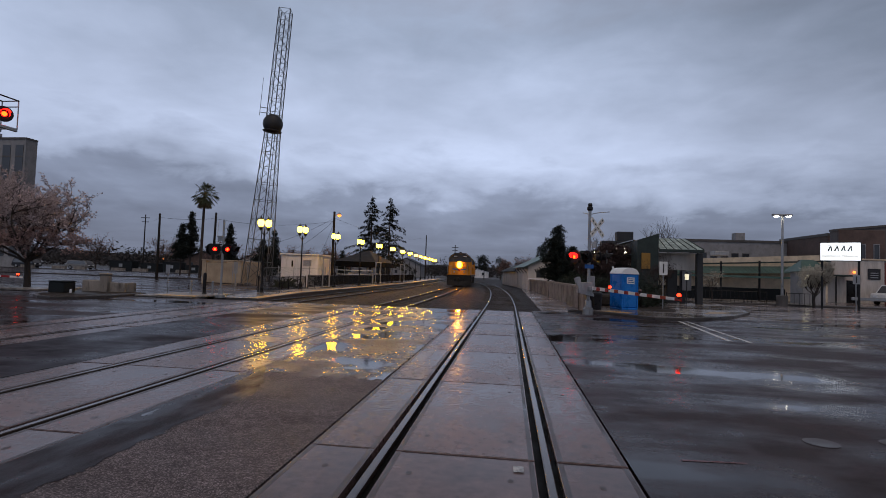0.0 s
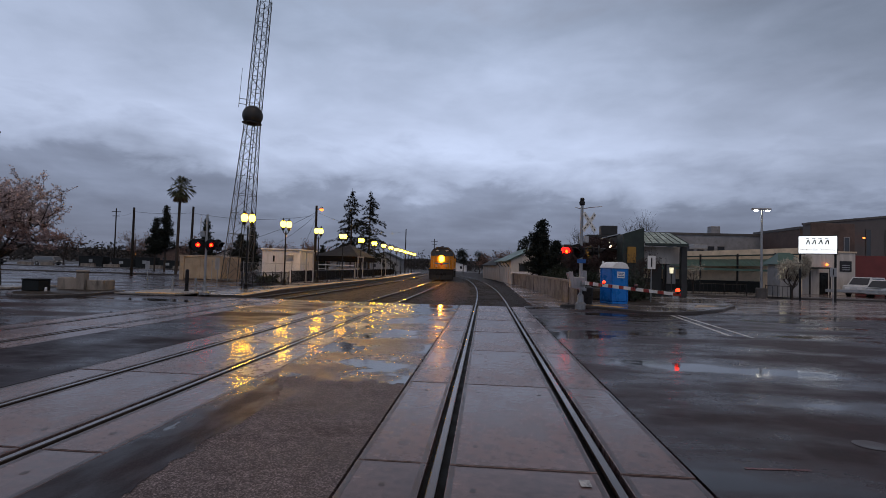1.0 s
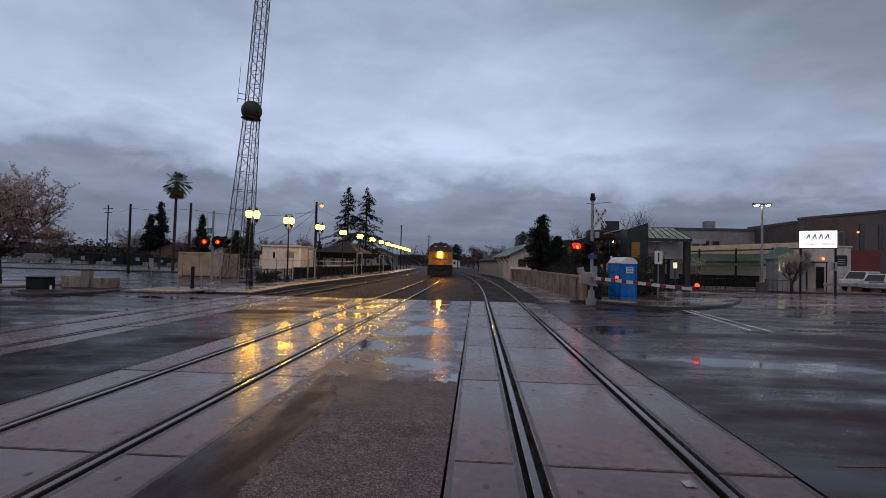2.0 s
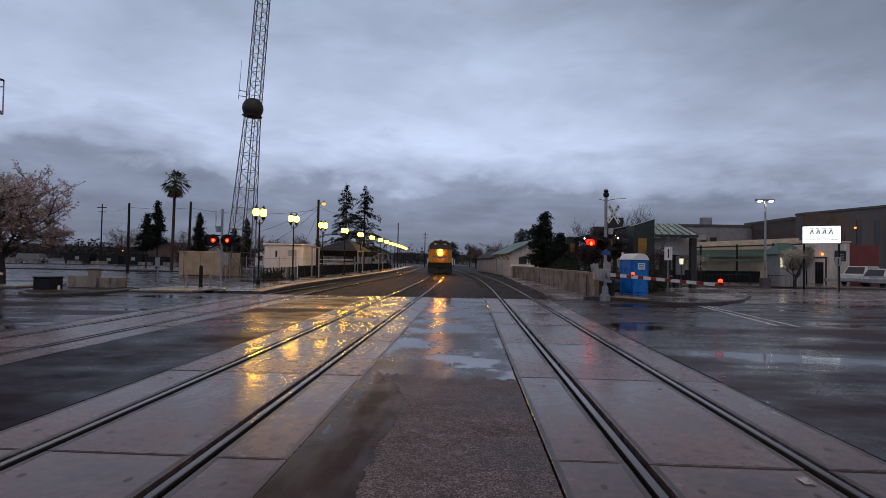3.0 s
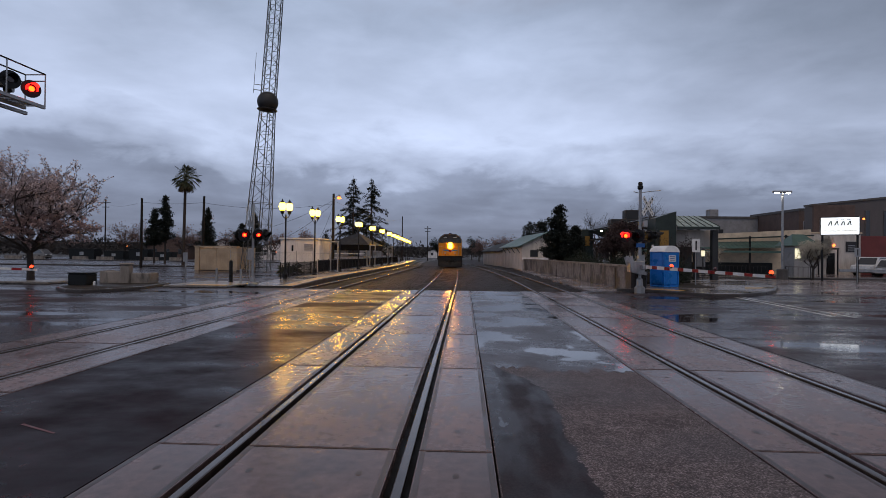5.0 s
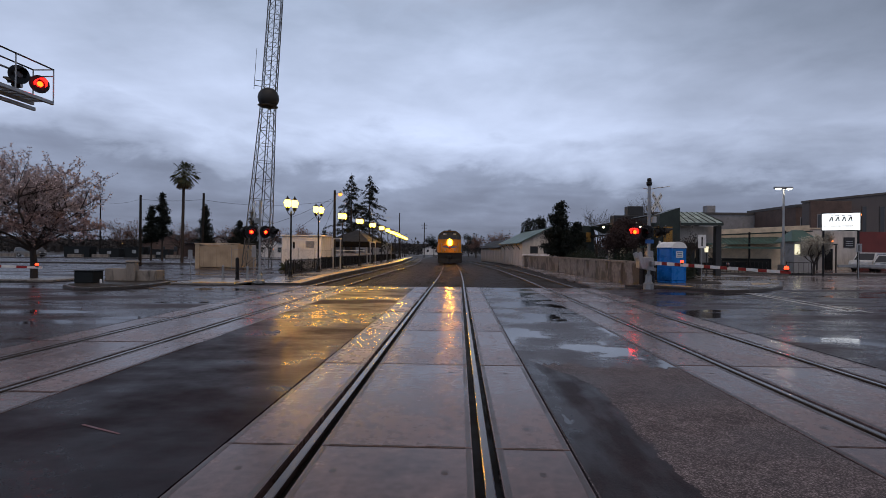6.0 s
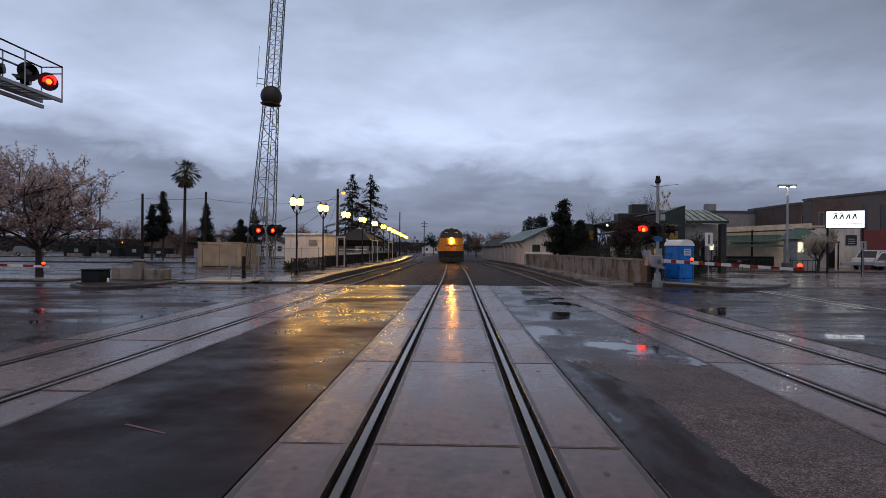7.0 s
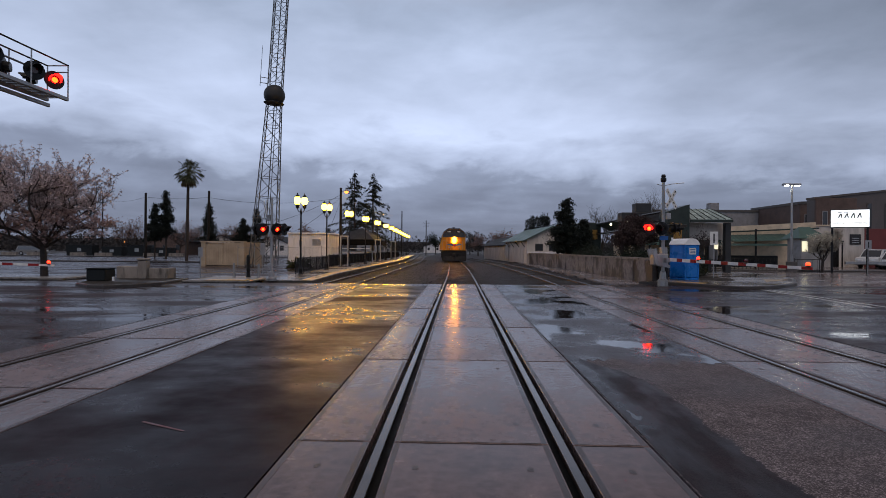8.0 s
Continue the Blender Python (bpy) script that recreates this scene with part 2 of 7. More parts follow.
def stained_wall(name, pale, dark):
    """Old poured concrete with long run-down stains and pale leached streaks."""
    ma, nt, p = shader(name)
    co = nt.nodes.new("ShaderNodeNewGeometry").outputs["Position"]
    run = noise_node(nt, co, 1.0, 6, 0.65, (1.0, 1.0, 0.36))
    patch = noise_node(nt, co, 0.55, 4, 0.6)
    gr = noise_node(nt, co, 28, 3, 0.6)
    wet = ranged(nt, math_node(nt, "ADD", run, math_node(nt, "MULTIPLY", math_node(nt, "SUBTRACT", patch, 0.5), 0.9)), 0.47, 0.57, 0, 1)
    c = mix_colour(nt, wet, pale, dark)
    c = scaled(nt, c, math_node(nt, "MULTIPLY", ranged(nt, gr, 0.3, 0.7, 0.78, 1.2), ranged(nt, noise_node(nt, co, 4.0, 5, 0.7), 0.3, 0.7, 0.7, 1.25)))
    nt.links.new(c, p.inputs["Base Color"])
    nt.links.new(ranged(nt, wet, 0, 1, 0.8, 0.5), p.inputs["Roughness"])
    p.inputs["Specular IOR Level"].default_value = 0.3
    bn = nt.nodes.new("ShaderNodeBump")
    bn.inputs["Strength"].default_value, bn.inputs["Distance"].default_value = 0.35, 0.01
    nt.links.new(gr, bn.inputs["Height"])
    nt.links.new(bn.outputs[0], p.inputs["Normal"])
    return ma


M["run_stained"] = stained_wall("run_stained_concrete", (0.215, 0.196, 0.188), (0.030, 0.026, 0.025))
M["planter_conc"] = surf("weathered_planter_concrete", (0.24, 0.215, 0.19), 0.7, 0, 0.35, 1.2, 30, 0.3, (1, 1, 0.3), dirt=(0.06, 0.055, 0.05))
M["tan_block"] = surf("tan_block_wall", (0.42, 0.34, 0.25), 0.75, 0, 0.2, 1.2, 20, 0.25)
M["white_wall"] = surf("white_metal_siding", (0.76, 0.74, 0.74), 0.5, 0, 0.12, 0.7, 20, 0.08, (1, 1, 0.3), dirt=(0.56, 0.54, 0.52))
M["cream"] = surf("cream_stucco", (0.62, 0.51, 0.38), 0.8, 0, 0.2, 0.8, 25, 0.25, dirt=(0.46, 0.38, 0.28))
M["grey_stucco"] = surf("grey_stucco", (0.27, 0.27, 0.28), 0.8, 0, 0.2, 0.6, 20, 0.2, dirt=(0.2, 0.2, 0.2))
M["brown_brick"] = surf("dark_brown_brick", (0.115, 0.082, 0.072), 0.75, 0, 0.3, 0.8, 15, 0.3)
M["cladding"] = surf("grey_brown_cladding", (0.105, 0.096, 0.097), 0.6, 0, 0.3, 0.35, 12, 0.1, (1, 1, 0.25))
M["charcoal"] = surf("charcoal_panel", (0.10, 0.094, 0.090), 0.6, 0, 0.25, 0.5, 12, 0.1)
M["maroon"] = surf("maroon_wall", (0.16, 0.045, 0.045), 0.7, 0, 0.2, 0.8, 15, 0.1)
M["green_metal"] = surf("weathered_green_roofing", (0.075, 0.135, 0.118), 0.5, 0.0, 0.25, 0.9, 20, 0.08)
M["green_dark"] = surf("dark_green_frame", (0.032, 0.044, 0.040), 0.45, 0.1, 0.25, 1.5, 20, 0.08)
M["shed_wall"] = surf("pale_shed_boards", (0.56, 0.52, 0.48), 0.75, 0, 0.2, 1.2, 20, 0.2, (1, 1, 0.2), dirt=(0.40, 0.36, 0.33))
M["pale_glazing"] = surf("weathered_pale_glazing", (0.36, 0.45, 0.42), 0.25, 0.1, 0.3, 1.5, 20, 0.03)
M["slate"] = surf("dark_shingle_roof", (0.026, 0.028, 0.032), 0.7, 0, 0.3, 1.5, 20, 0.3, spec=0.15)
M["window"] = glass("dark_window")
M["blue"] = surf("blue_moulded_plastic", (0.012, 0.17, 0.56), 0.32, 0, 0.15, 2, 40, 0.04)
M["white_plastic"] = surf("translucent_white_plastic", (0.78, 0.80, 0.82), 0.4, 0, 0.1, 2, 40, 0.03)
M["white"] = surf("white_paint", (0.75, 0.75, 0.73), 0.4, 0, 0.1, 3, 40, 0.03)
M["red"] = surf("reflective_red", (0.27, 0.014, 0.016), 0.35, 0, 0.15, 5, 50, 0.03)
M["sign_blue"] = surf("blue_sign", (0.03, 0.12, 0.36), 0.4, 0, 0.1, 5, 50, 0.02)
M["sign_yellow"] = surf("yellow_banner", (0.30, 0.17, 0.04), 0.6, 0, 0.1, 5, 50, 0.02)
M["loco_yellow"] = surf("faded_locomotive_yellow", (0.54, 0.235, 0.02), 0.45, 0, 0.25, 0.9, 20, 0.05, (1, 1, 0.3), dirt=(0.22, 0.10, 0.025))
M["loco_grey"] = surf("locomotive_roof_grey", (0.05, 0.052, 0.055), 0.5, 0, 0.25, 0.9, 20, 0.05)
M["loco_dark"] = surf("sooty_running_gear", (0.022, 0.02, 0.019), 0.6, 0.2, 0.3, 2, 20, 0.15)
M["bark"] = surf("wet_dark_bark", (0.045, 0.036, 0.031), 0.75, 0, 0.35, 5, 40, 0.6, (1, 1, 0.2))
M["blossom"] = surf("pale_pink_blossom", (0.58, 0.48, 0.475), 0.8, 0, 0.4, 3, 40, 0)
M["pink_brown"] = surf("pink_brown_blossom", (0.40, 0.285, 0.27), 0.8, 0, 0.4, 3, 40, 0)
M["bud_brown"] = surf("russet_buds", (0.17, 0.105, 0.09), 0.8, 0, 0.4, 6, 40, 0)
M["twig_dark"] = surf("dark_plum_buds", (0.050, 0.032, 0.031), 0.8, 0, 0.4, 6, 40, 0)
M["white_blossom"] = surf("cream_white_blossom", (0.50, 0.46, 0.38), 0.8, 0, 0.3, 6, 40, 0)
M["conifer"] = surf("dark_conifer_needles", (0.010, 0.0155, 0.012), 0.7, 0, 0.4, 4, 30, 0)
M["shrub"] = surf("evergreen_leaves", (0.017, 0.027, 0.015), 0.55, 0, 0.4, 4, 30, 0)
M["palm_leaf"] = surf("palm_fronds", (0.060, 0.068, 0.036), 0.55, 0, 0.35, 3, 30, 0)
M["dead_frond"] = surf("dead_palm_fronds", (0.09, 0.065, 0.04), 0.8, 0, 0.35, 3, 30, 0)
M["pole_wood"] = surf("weathered_pole_timber", (0.014, 0.0115, 0.010), 0.75, 0, 0.35, 2, 25, 0.3, (1, 1, 0.1))
M["car_white"] = surf("white_car_paint", (0.62, 0.63, 0.64), 0.22, 0, 0.06, 1, 30, 0)
M["car_grey"] = surf("grey_car_paint", (0.20, 0.205, 0.21), 0.25, 0, 0.06, 1, 30, 0)
M["car_dark"] = surf("dark_car_paint", (0.03, 0.033, 0.04), 0.22, 0, 0.1, 1, 30, 0)
M["tyre"] = surf("tyre_rubber", (0.015, 0.015, 0.015), 0.7, 0, 0.2, 5, 40, 0.1)
M["skip_green"] = surf("dark_bin_steel", (0.010, 0.0125, 0.013), 0.5, 0.2, 0.3, 1.5, 20, 0.1)
M["far_wood"] = surf("far_winter_woods", (0.045, 0.042, 0.042), 0.9, 0, 0.4, 0.12, 1.0, 0)
M["lamp_warm"] = glow("warm_lamp_globe", (1.0, 0.47, 0.0105), 70.0)
M["lamp_sodium"] = glow("sodium_lamp_lens", (1.0, 0.23, 0.042), 3.2)
M["lamp_white"] = glow("white_lamp_lens", (1.0, 0.86, 0.62), 10.0)
M["lamp_flood"] = glow("floodlight_lens", (1.0, 0.88, 0.66), 45.0)
M["lamp_red"] = glow("lit_red_lens_and_visor", (1.0, 0.010, 0.008), 4.0)
M["lamp_red_core"] = glow("lit_red_core", (1.0, 0.042, 0.003), 13.0)
M["lamp_gate"] = glow("lit_gate_lens", (1.0, 0.022, 0.006), 9.0)
M["headlight"] = glow("headlight_lens_glare", (1.0, 0.40, 0.010), 52.0)
M["sign_face"] = glow("lit_sign_face", (0.93, 0.97, 1.0), 1.15)
M["lit_poster"] = glow("lit_poster", (1.0, 0.92, 0.62), 0.8)
M["lens_off"] = glass("dark_red_lens", (0.05, 0.004, 0.004), 0.15)
M["ink"] = surf("dark_sign_ink", (0.03, 0.03, 0.035), 0.5, 0, 0.1, 5, 40, 0)
M["ink_gold"] = surf("ochre_sign_ink", (0.30, 0.22, 0.05), 0.5, 0, 0.1, 5, 40, 0)


# ---- mesh building ----
class Mesh:
    """Collects vertices and faces of one mesh, with a material slot per face."""

    def __init__(self):
        self.v, self.f, self.s, self.slot = [], [], [], 0

    def add(self, verts, faces):
        o = len(self.v)
        self.v.extend([tuple(p) for p in verts])
        self.f.extend([tuple(i + o for i in q) for q in faces])
        self.s.extend([self.slot] * len(faces))
        return self

    def box(self, x0, y0, z0, x1, y1, z1, c=0.0, turn=None):
        """A box between two corners, its edges cut back by c."""
        vs, fs = [], []
        if c <= 0:
            vs = [(x, y, z) for x in (x0, x1) for y in (y0, y1) for z in (z0, z1)]
            fs = [(0, 1, 3, 2), (4, 6, 7, 5), (0, 4, 5, 1), (2, 3, 7, 6), (0, 2, 6, 4), (1, 5, 7, 3)]
        else:
            idx = {}
            X, Y, Z = (x0, x1), (y0, y1), (z0, z1)
            for a in (0, 1):
                for b in (0, 1):
                    for d in (0, 1):
                        s = [1 - 2 * a, 1 - 2 * b, 1 - 2 * d]
                        base = (X[a], Y[b], Z[d])
                        for k in range(3):
                            p = [base[i] + (0 if i == k else s[i] * c) for i in range(3)]
                            idx[a, b, d, k] = len(vs)
                            vs.append(p)
            for k in range(3):
                i, j = [n for n in range(3) if n != k]
                for e in (0, 1):
                    q = []
                    for u, w in ((0, 0), (0, 1), (1, 1), (1, 0)):
                        key = [0, 0, 0]
                        key[k], key[i], key[j] = e, u, w
                        q.append(idx[(*key, k)])
                    fs.append(tuple(q))
            for k in range(3):
                i, j = [n for n in range(3) if n != k]
                for u in (0, 1):
                    for w in (0, 1):
                        a, b = [0, 0, 0], [0, 0, 0]
                        a[i], a[j], a[k] = u, w, 0
                        b[i], b[j], b[k] = u, w, 1
                        fs.append((idx[(*a, i)], idx[(*b, i)], idx[(*b, j)], idx[(*a, j)]))
            for a in (0, 1):
                for b in (0, 1):
                    for d in (0, 1):
                        fs.append((idx[a, b, d, 0], idx[a, b, d, 1], idx[a, b, d, 2]))
        if turn is not None:
            vs = [turn @ Vector(p) for p in vs]
        return self.add(vs, fs)

    def tube(self, p0, p1, r0, r1=None, n=8, caps=True):
        r1 = r0 if r1 is None else r1
        p0, p1 = Vector(p0), Vector(p1)
        d = (p1 - p0)
        if d.length < 1e-6:
            return self
        d.normalize()
        u = d.cross(Vector((0, 0, 1)) if abs(d.z) < 0.9 else Vector((1, 0, 0))).normalized()
        w = d.cross(u)
        vs = []
        for p, r in ((p0, r0), (p1, r1)):
            for i in range(n):
                a = 2 * math.pi * i / n
                vs.append(p + (u * math.cos(a) + w * math.sin(a)) * r)
        fs = [(i, (i + 1) % n, n + (i + 1) % n, n + i) for i in range(n)]
        if caps:
            fs += [tuple(range(n))[::-1], tuple(range(n, 2 * n))]
        return self.add(vs, fs)

    def path(self, pts, r, n=6):
        """One bent tube through all the points."""
        pts = [Vector(p) for p in pts]
        vs, fs, u = [], [], None
        for k, p in enumerate(pts):
            d = (pts[min(k + 1, len(pts) - 1)] - pts[max(k - 1, 0)]).normalized()
            if u is None:
                u = d.cross(Vector((0, 0, 1)) if abs(d.z) < 0.9 else Vector((1, 0, 0)))
            u = (u - d * u.dot(d)).normalized()
            w = d.cross(u)
            vs += [p + (u * math.cos(6.28318 * i / n) + w * math.sin(6.28318 * i / n)) * r for i in range(n)]
            if k:
                fs += [((k - 1) * n + i, (k - 1) * n + (i + 1) % n, k * n + (i + 1) % n, k * n + i) for i in range(n)]
        fs += [tuple(range(n))[::-1], tuple(range((len(pts) - 1) * n, len(pts) * n))]
        return self.add(vs, fs)

    def lathe(self, cx, cy, prof, n=14):
        """A turned shape: prof is (radius, height) from bottom to top."""
        vs, fs = [], []
        for r, z in prof:
            for i in range(n):
                a = 2 * math.pi * i / n
                vs.append((cx + r * math.cos(a), cy + r * math.sin(a), z))
        for k in range(len(prof) - 1):
            for i in range(n):
                j = (i + 1) % n
                fs.append((k * n + i, k * n + j, (k + 1) * n + j, (k + 1) * n + i))
        fs.append(tuple(range(n))[::-1])
        fs.append(tuple(range((len(prof) - 1) * n, len(prof) * n)))
        return self.add(vs, fs)

    def ball(self, c, r, n=12, m=8, squash=1.0):
        prof = [(max(0.002, r * math.sin(math.pi * k / m)), c[2] - r * squash * math.cos(math.pi * k / m)) for k in range(m + 1)]
        return self.lathe(c[0], c[1], prof, n)

    def prism(self, outline, axis, a, b):
        """An outline in the two other axes, drawn out along axis from a to b."""
        def put(p, t):
            return {"x": (t, p[0], p[1]), "y": (p[0], t, p[1]), "z": (p[0], p[1], t)}[axis]
        n = len(outline)
        vs = [put(p, a) for p in outline] + [put(p, b) for p in outline]
        fs = [(i, (i + 1) % n, n + (i + 1) % n, n + i) for i in range(n)] + [tuple(range(n))[::-1], tuple(range(n, 2 * n))]
        return self.add(vs, fs)

    def quad(self, *p):
        return self.add(p, [tuple(range(len(p)))])

    def data(self, name, mats, smooth=False):
        me = bpy.data.meshes.new(name)
        me.from_pydata(self.v, [], self.f)
        for ma in (mats if isinstance(mats, (list, tuple)) else [mats]):
            me.materials.append(ma)
        me.polygons.foreach_set("material_index", self.s)
        if smooth:
            me.polygons.foreach_set("use_smooth", [True] * len(self.f))
        me.validate()
        bm = bmesh.new()
        bm.from_mesh(me)
        if len(bm.faces) < 30000:
            bmesh.ops.recalc_face_normals(bm, faces=bm.faces)
        bm.to_mesh(me)
        bm.free()
        return me


def part(name, mesh, material, parent, label="", smooth=False, at=None):
    me = mesh if isinstance(mesh, bpy.types.Mesh) else mesh.data(name, material, smooth)
    ob = new(name, me)
    ob.parent = parent
    if at is not None:
        ob.matrix_basis = at
    if label:
        ob["label"] = label
    return ob


def thing(name, m, label, category, group="", kind=""):
    ob = new(name)
    ob.empty_display_size = 0.2
    ob.matrix_basis = m if isinstance(m, Matrix) else Matrix.Translation(m)
    return tagged(ob, label, category, group, kind)


def solid(name, mesh, material, label, category, kind="structure", smooth=False, group="", m=None):
    ob = new(name, mesh.data(name, material, smooth))
    if m is not None:
        ob.matrix_basis = m
    return tagged(ob, label, category, group, kind)


# ---- ground, street and tracks ----
rng = random.Random(11)
TRACKS = (-10.75, -5.2, 0.0)
END = 25.0          # the far edge of the level crossing
NEAR = -14.36

g = Mesh()
g.quad((-1500, -300, -0.22), (1500, -300, -0.22), (1500, 3000, -0.22), (-1500, 3000, -0.22))
solid("ground", g, M["soil"], "dark wet earth reaching to the horizon", "ground")


def slab(name, x0, x1, y0, y1, mat, label, z=0.0, category="road"):
    b = Mesh()
    b.box(x0, y0, -0.2, x1, y1, z)
    return solid(name, b, mat, label, category)


slab("road_west", -90, -12.24, -40, END, M["asphalt"], "wet dark asphalt street west of the tracks")
slab("road_middle_west", -9.25, -6.69, -40, END, M["seal"], "wet black asphalt strip between two tracks")
slab("road_middle_east", -3.71, -1.50, -40, 9.2, M["chip"], "coarse pebbly asphalt strip between two tracks")
slab("road_middle_north", -3.71, -1.50, 9.2, END, M["pooled"], "smooth asphalt strip with shallow rain pools")
b = Mesh()
edge = [(-3.70 + 2.19 * k / 160, 8.65 + 0.4 * noise.noise((k * 0.058, 5.5, 0)) + 0.2 * noise.noise((k * 0.22, 2.5, 0)) + 0.05 * noise.noise((k * 0.71, 1.5, 0)) + 0.02 * noise.noise((k * 1.9, 7.5, 0))) for k in range(161)]
for (xa, ya), (xb, yb) in zip(edge, edge[1:]):
    b.quad((xa, ya, 0.003), (xb, yb, 0.003), (xb, 9.4, 0.003), (xa, 9.4, 0.003))
solid("pool_edge", b, M["pooled"], "ragged edge of smooth wet asphalt", "patch")
slab("road_east", 1.50, 90, -40, END + 1.0, M["asphalt"], "wet dark asphalt street east of the tracks")
slab("road_north_east", 6.5, 90, END + 1.0, 48, M["forecourt"], "wet asphalt forecourt street by the bus terminal")
slab("parking_lot", -120, -15.2, END + 0.006, 110, M["asphalt"], "wet asphalt parking lot", -0.006)

# a smooth dark band with a ragged, rain-soaked edge along the middle track's panels
def band_width(y):
    w = 0.70 + 0.15 * noise.noise((y * 0.5, 3.1, 0)) + 0.09 * noise.noise((y * 2.3, 1.0, 0)) + 0.05 * noise.noise((y * 7.0, 4.0, 0)) + 0.035 * noise.noise((y * 19.0, 2.0, 0)) + 0.03 * noise.noise((y * 47.0, 6.0, 0))
    if y > 7.6:
        w *= max(0.02, 1 - (y - 7.6) / 1.6)
    return w


def ragged_strip(name, y0, y1, inner, outer, z, mat, label):
    b, y, prev = Mesh(), y0, None
    while y < y1:
        q = ((-3.70 + inner(y), y, z), (-3.70 + outer(y), y, z))
        if prev:
            b.quad(prev[0], prev[1], q[1], q[0])
        prev = q
        y += 0.02
    return solid(name, b, mat, label, "patch")


ragged_strip("asphalt_patch", -12.0, 9.15, lambda y: 0.0, band_width, 0.0045, M["band"], "smooth dark wet asphalt band with a ragged edge")


def west_bend(y):
    """How far the platform and its track have swung west: a short curve, then straight again."""
    d = max(0.0, y - 57.0)
    return 0.0012 * d * d if d < 22 else 0.58 + 0.053 * (d - 22)


def centre_line(track, y):
    """Where a track's middle lies beyond the crossing."""
    x = TRACKS[track]
    if track == 2 and y > 27:
        x -= 0.0009 * (y - 27) ** 2
    if track == 1 and y > 27:
        x -= 0.0004 * (y - 27) ** 2
    if track == 0:
        x -= west_bend(y)
    return x


def rail_line(track, offset, y0, y1, step):
    out, y = [], y0
    while y < y1 + 1e-6:
        x = centre_line(track, y)
        dx = (centre_line(track, y + 0.1) - x) / 0.1
        n = Vector((1, -dx, 0)).normalized()
        out.append((x + n.x * offset, y + n.y * offset))
        y += step
    return out


RAIL = [(-0.07, -0.17), (0.07, -0.17), (0.07, -0.155), (0.012, -0.13), (0.012, -0.04), (0.036, -0.028), (0.036, -0.006), (0.028, 0.0), (-0.028, 0.0), (-0.036, -0.006), (-0.036, -0.028), (-0.012, -0.04), (-0.012, -0.13), (-0.07, -0.155)]


def rail_mesh(line, lift=0.004):
    b, n = Mesh(), len(RAIL)
    for k, (x, y) in enumerate(line):
        b.v.extend([(x + u, y, w + lift) for u, w in RAIL])
        if k:
            for i in range(n):
                j = (i + 1) % n
                b.f.append(((k - 1) * n + i, (k - 1) * n + j, k * n + j, k * n + i))
                b.s.append(0 if i in (6, 7, 8) else 1)
    b.f.append(tuple(range(n)))
    b.s.append(1)
    return b


FAR = (135, 140, 118)
for t in range(3):
    for side in (-1, 1):
        line = [(TRACKS[t] + side * 0.753, NEAR), (TRACKS[t] + side * 0.753, END)] + rail_line(t, side * 0.753, END + 1.0, FAR[t], 2.0)
        solid("rail", rail_mesh(line), [M["rail_top"], M["rail_side"]], "steel rail with a polished running surface", "rail", "structure", group="rails")

# rubber lined flange grooves below the panels
b = Mesh()
for cx in TRACKS:
    b.box(cx - 1.49, NEAR, -0.21, cx + 1.49, END, -0.09)
solid("flangeway_bed", b, M["rubber"], "black rubber filled bed under the crossing panels", "track bed")

# ballast shoulders and bed
b = Mesh()
ny = 70
for k in range(ny + 1):
    y = END + 0.02 + (175 - END) * (k / ny) ** 1.4
    for i in range(41):
        x = -12.15 + i * (14.1 / 40)
        z = -0.100 + 0.02 * noise.noise((x * 1.1, y * 0.9, 0)) + 0.012 * noise.noise((x * 5, y * 5, 3))
        b.v.append((x, y, z))
    if k:
        for i in range(40):
            o = k * 41 + i
            b.f.append((o - 41, o - 40, o + 1, o))
            b.s.append(0)
solid("ballast_bed", b, M["ballast"], "dark crushed stone ballast between the tracks", "ballast", "stuff")

# loose stones on the ballast
b = Mesh()
for k in range(22000):
    y = END + 0.1 + 52 * rng.random() ** 1.6
    x = rng.uniform(-12.0, 1.9)
    if min(abs(abs(x - centre_line(t, y)) - 0.753) for t in range(3)) < 0.09:
        continue
    r, z = rng.uniform(0.012, 0.034), -0.098
    a = rng.uniform(0, 6.28)
    vs = [(x + r * math.cos(a + i * 2.1) * rng.uniform(0.7, 1.3), y + r * math.sin(a + i * 2.1) * rng.uniform(0.7, 1.3), z) for i in range(3)]
    vs += [(x + rng.uniform(-0.3, 0.3) * r, y + rng.uniform(-0.3, 0.3) * r, z + r * rng.uniform(0.4, 0.8))]
    b.add(vs, [(0, 1, 3), (1, 2, 3), (2, 0, 3)])
solid("loose_ballast", b, M["ballast"], "loose broken ballast stones beside the rails", "stones", "stuff")

# east side strip between the rails and the retaining wall
slab("path_east", 1.97, 4.12, END + 1.004, 75, M["forecourt"], "wet asphalt strip along the retaining wall", -0.02, "pavement")

# painted marks on the street
b = Mesh()
b.quad((7.28, 23.4, 0.004), (7.42, 23.4, 0.004), (6.72, 16.5, 0.004), (6.58, 16.5, 0.004))
b.quad((7.60, 23.4, 0.004), (7.72, 23.4, 0.004), (7.20, 16.3, 0.004), (7.08, 16.3, 0.004))
solid("road_line", b, M["white_line"], "two worn white painted lines on the street", "road marking")
b = Mesh()
b.quad((2.02, 5.83, 0.004), (2.62, 5.88, 0.004), (2.62, 5.91, 0.004), (2.02, 5.87, 0.004))
b.quad((-8.22, 5.72, 0.004), (-7.72, 5.50, 0.004), (-7.71, 5.52, 0.004), (-8.21, 5.75, 0.004))
solid("survey_mark", b, M["red_mark"], "faded red sprayed survey dashes on the asphalt", "road marking")
b = Mesh()
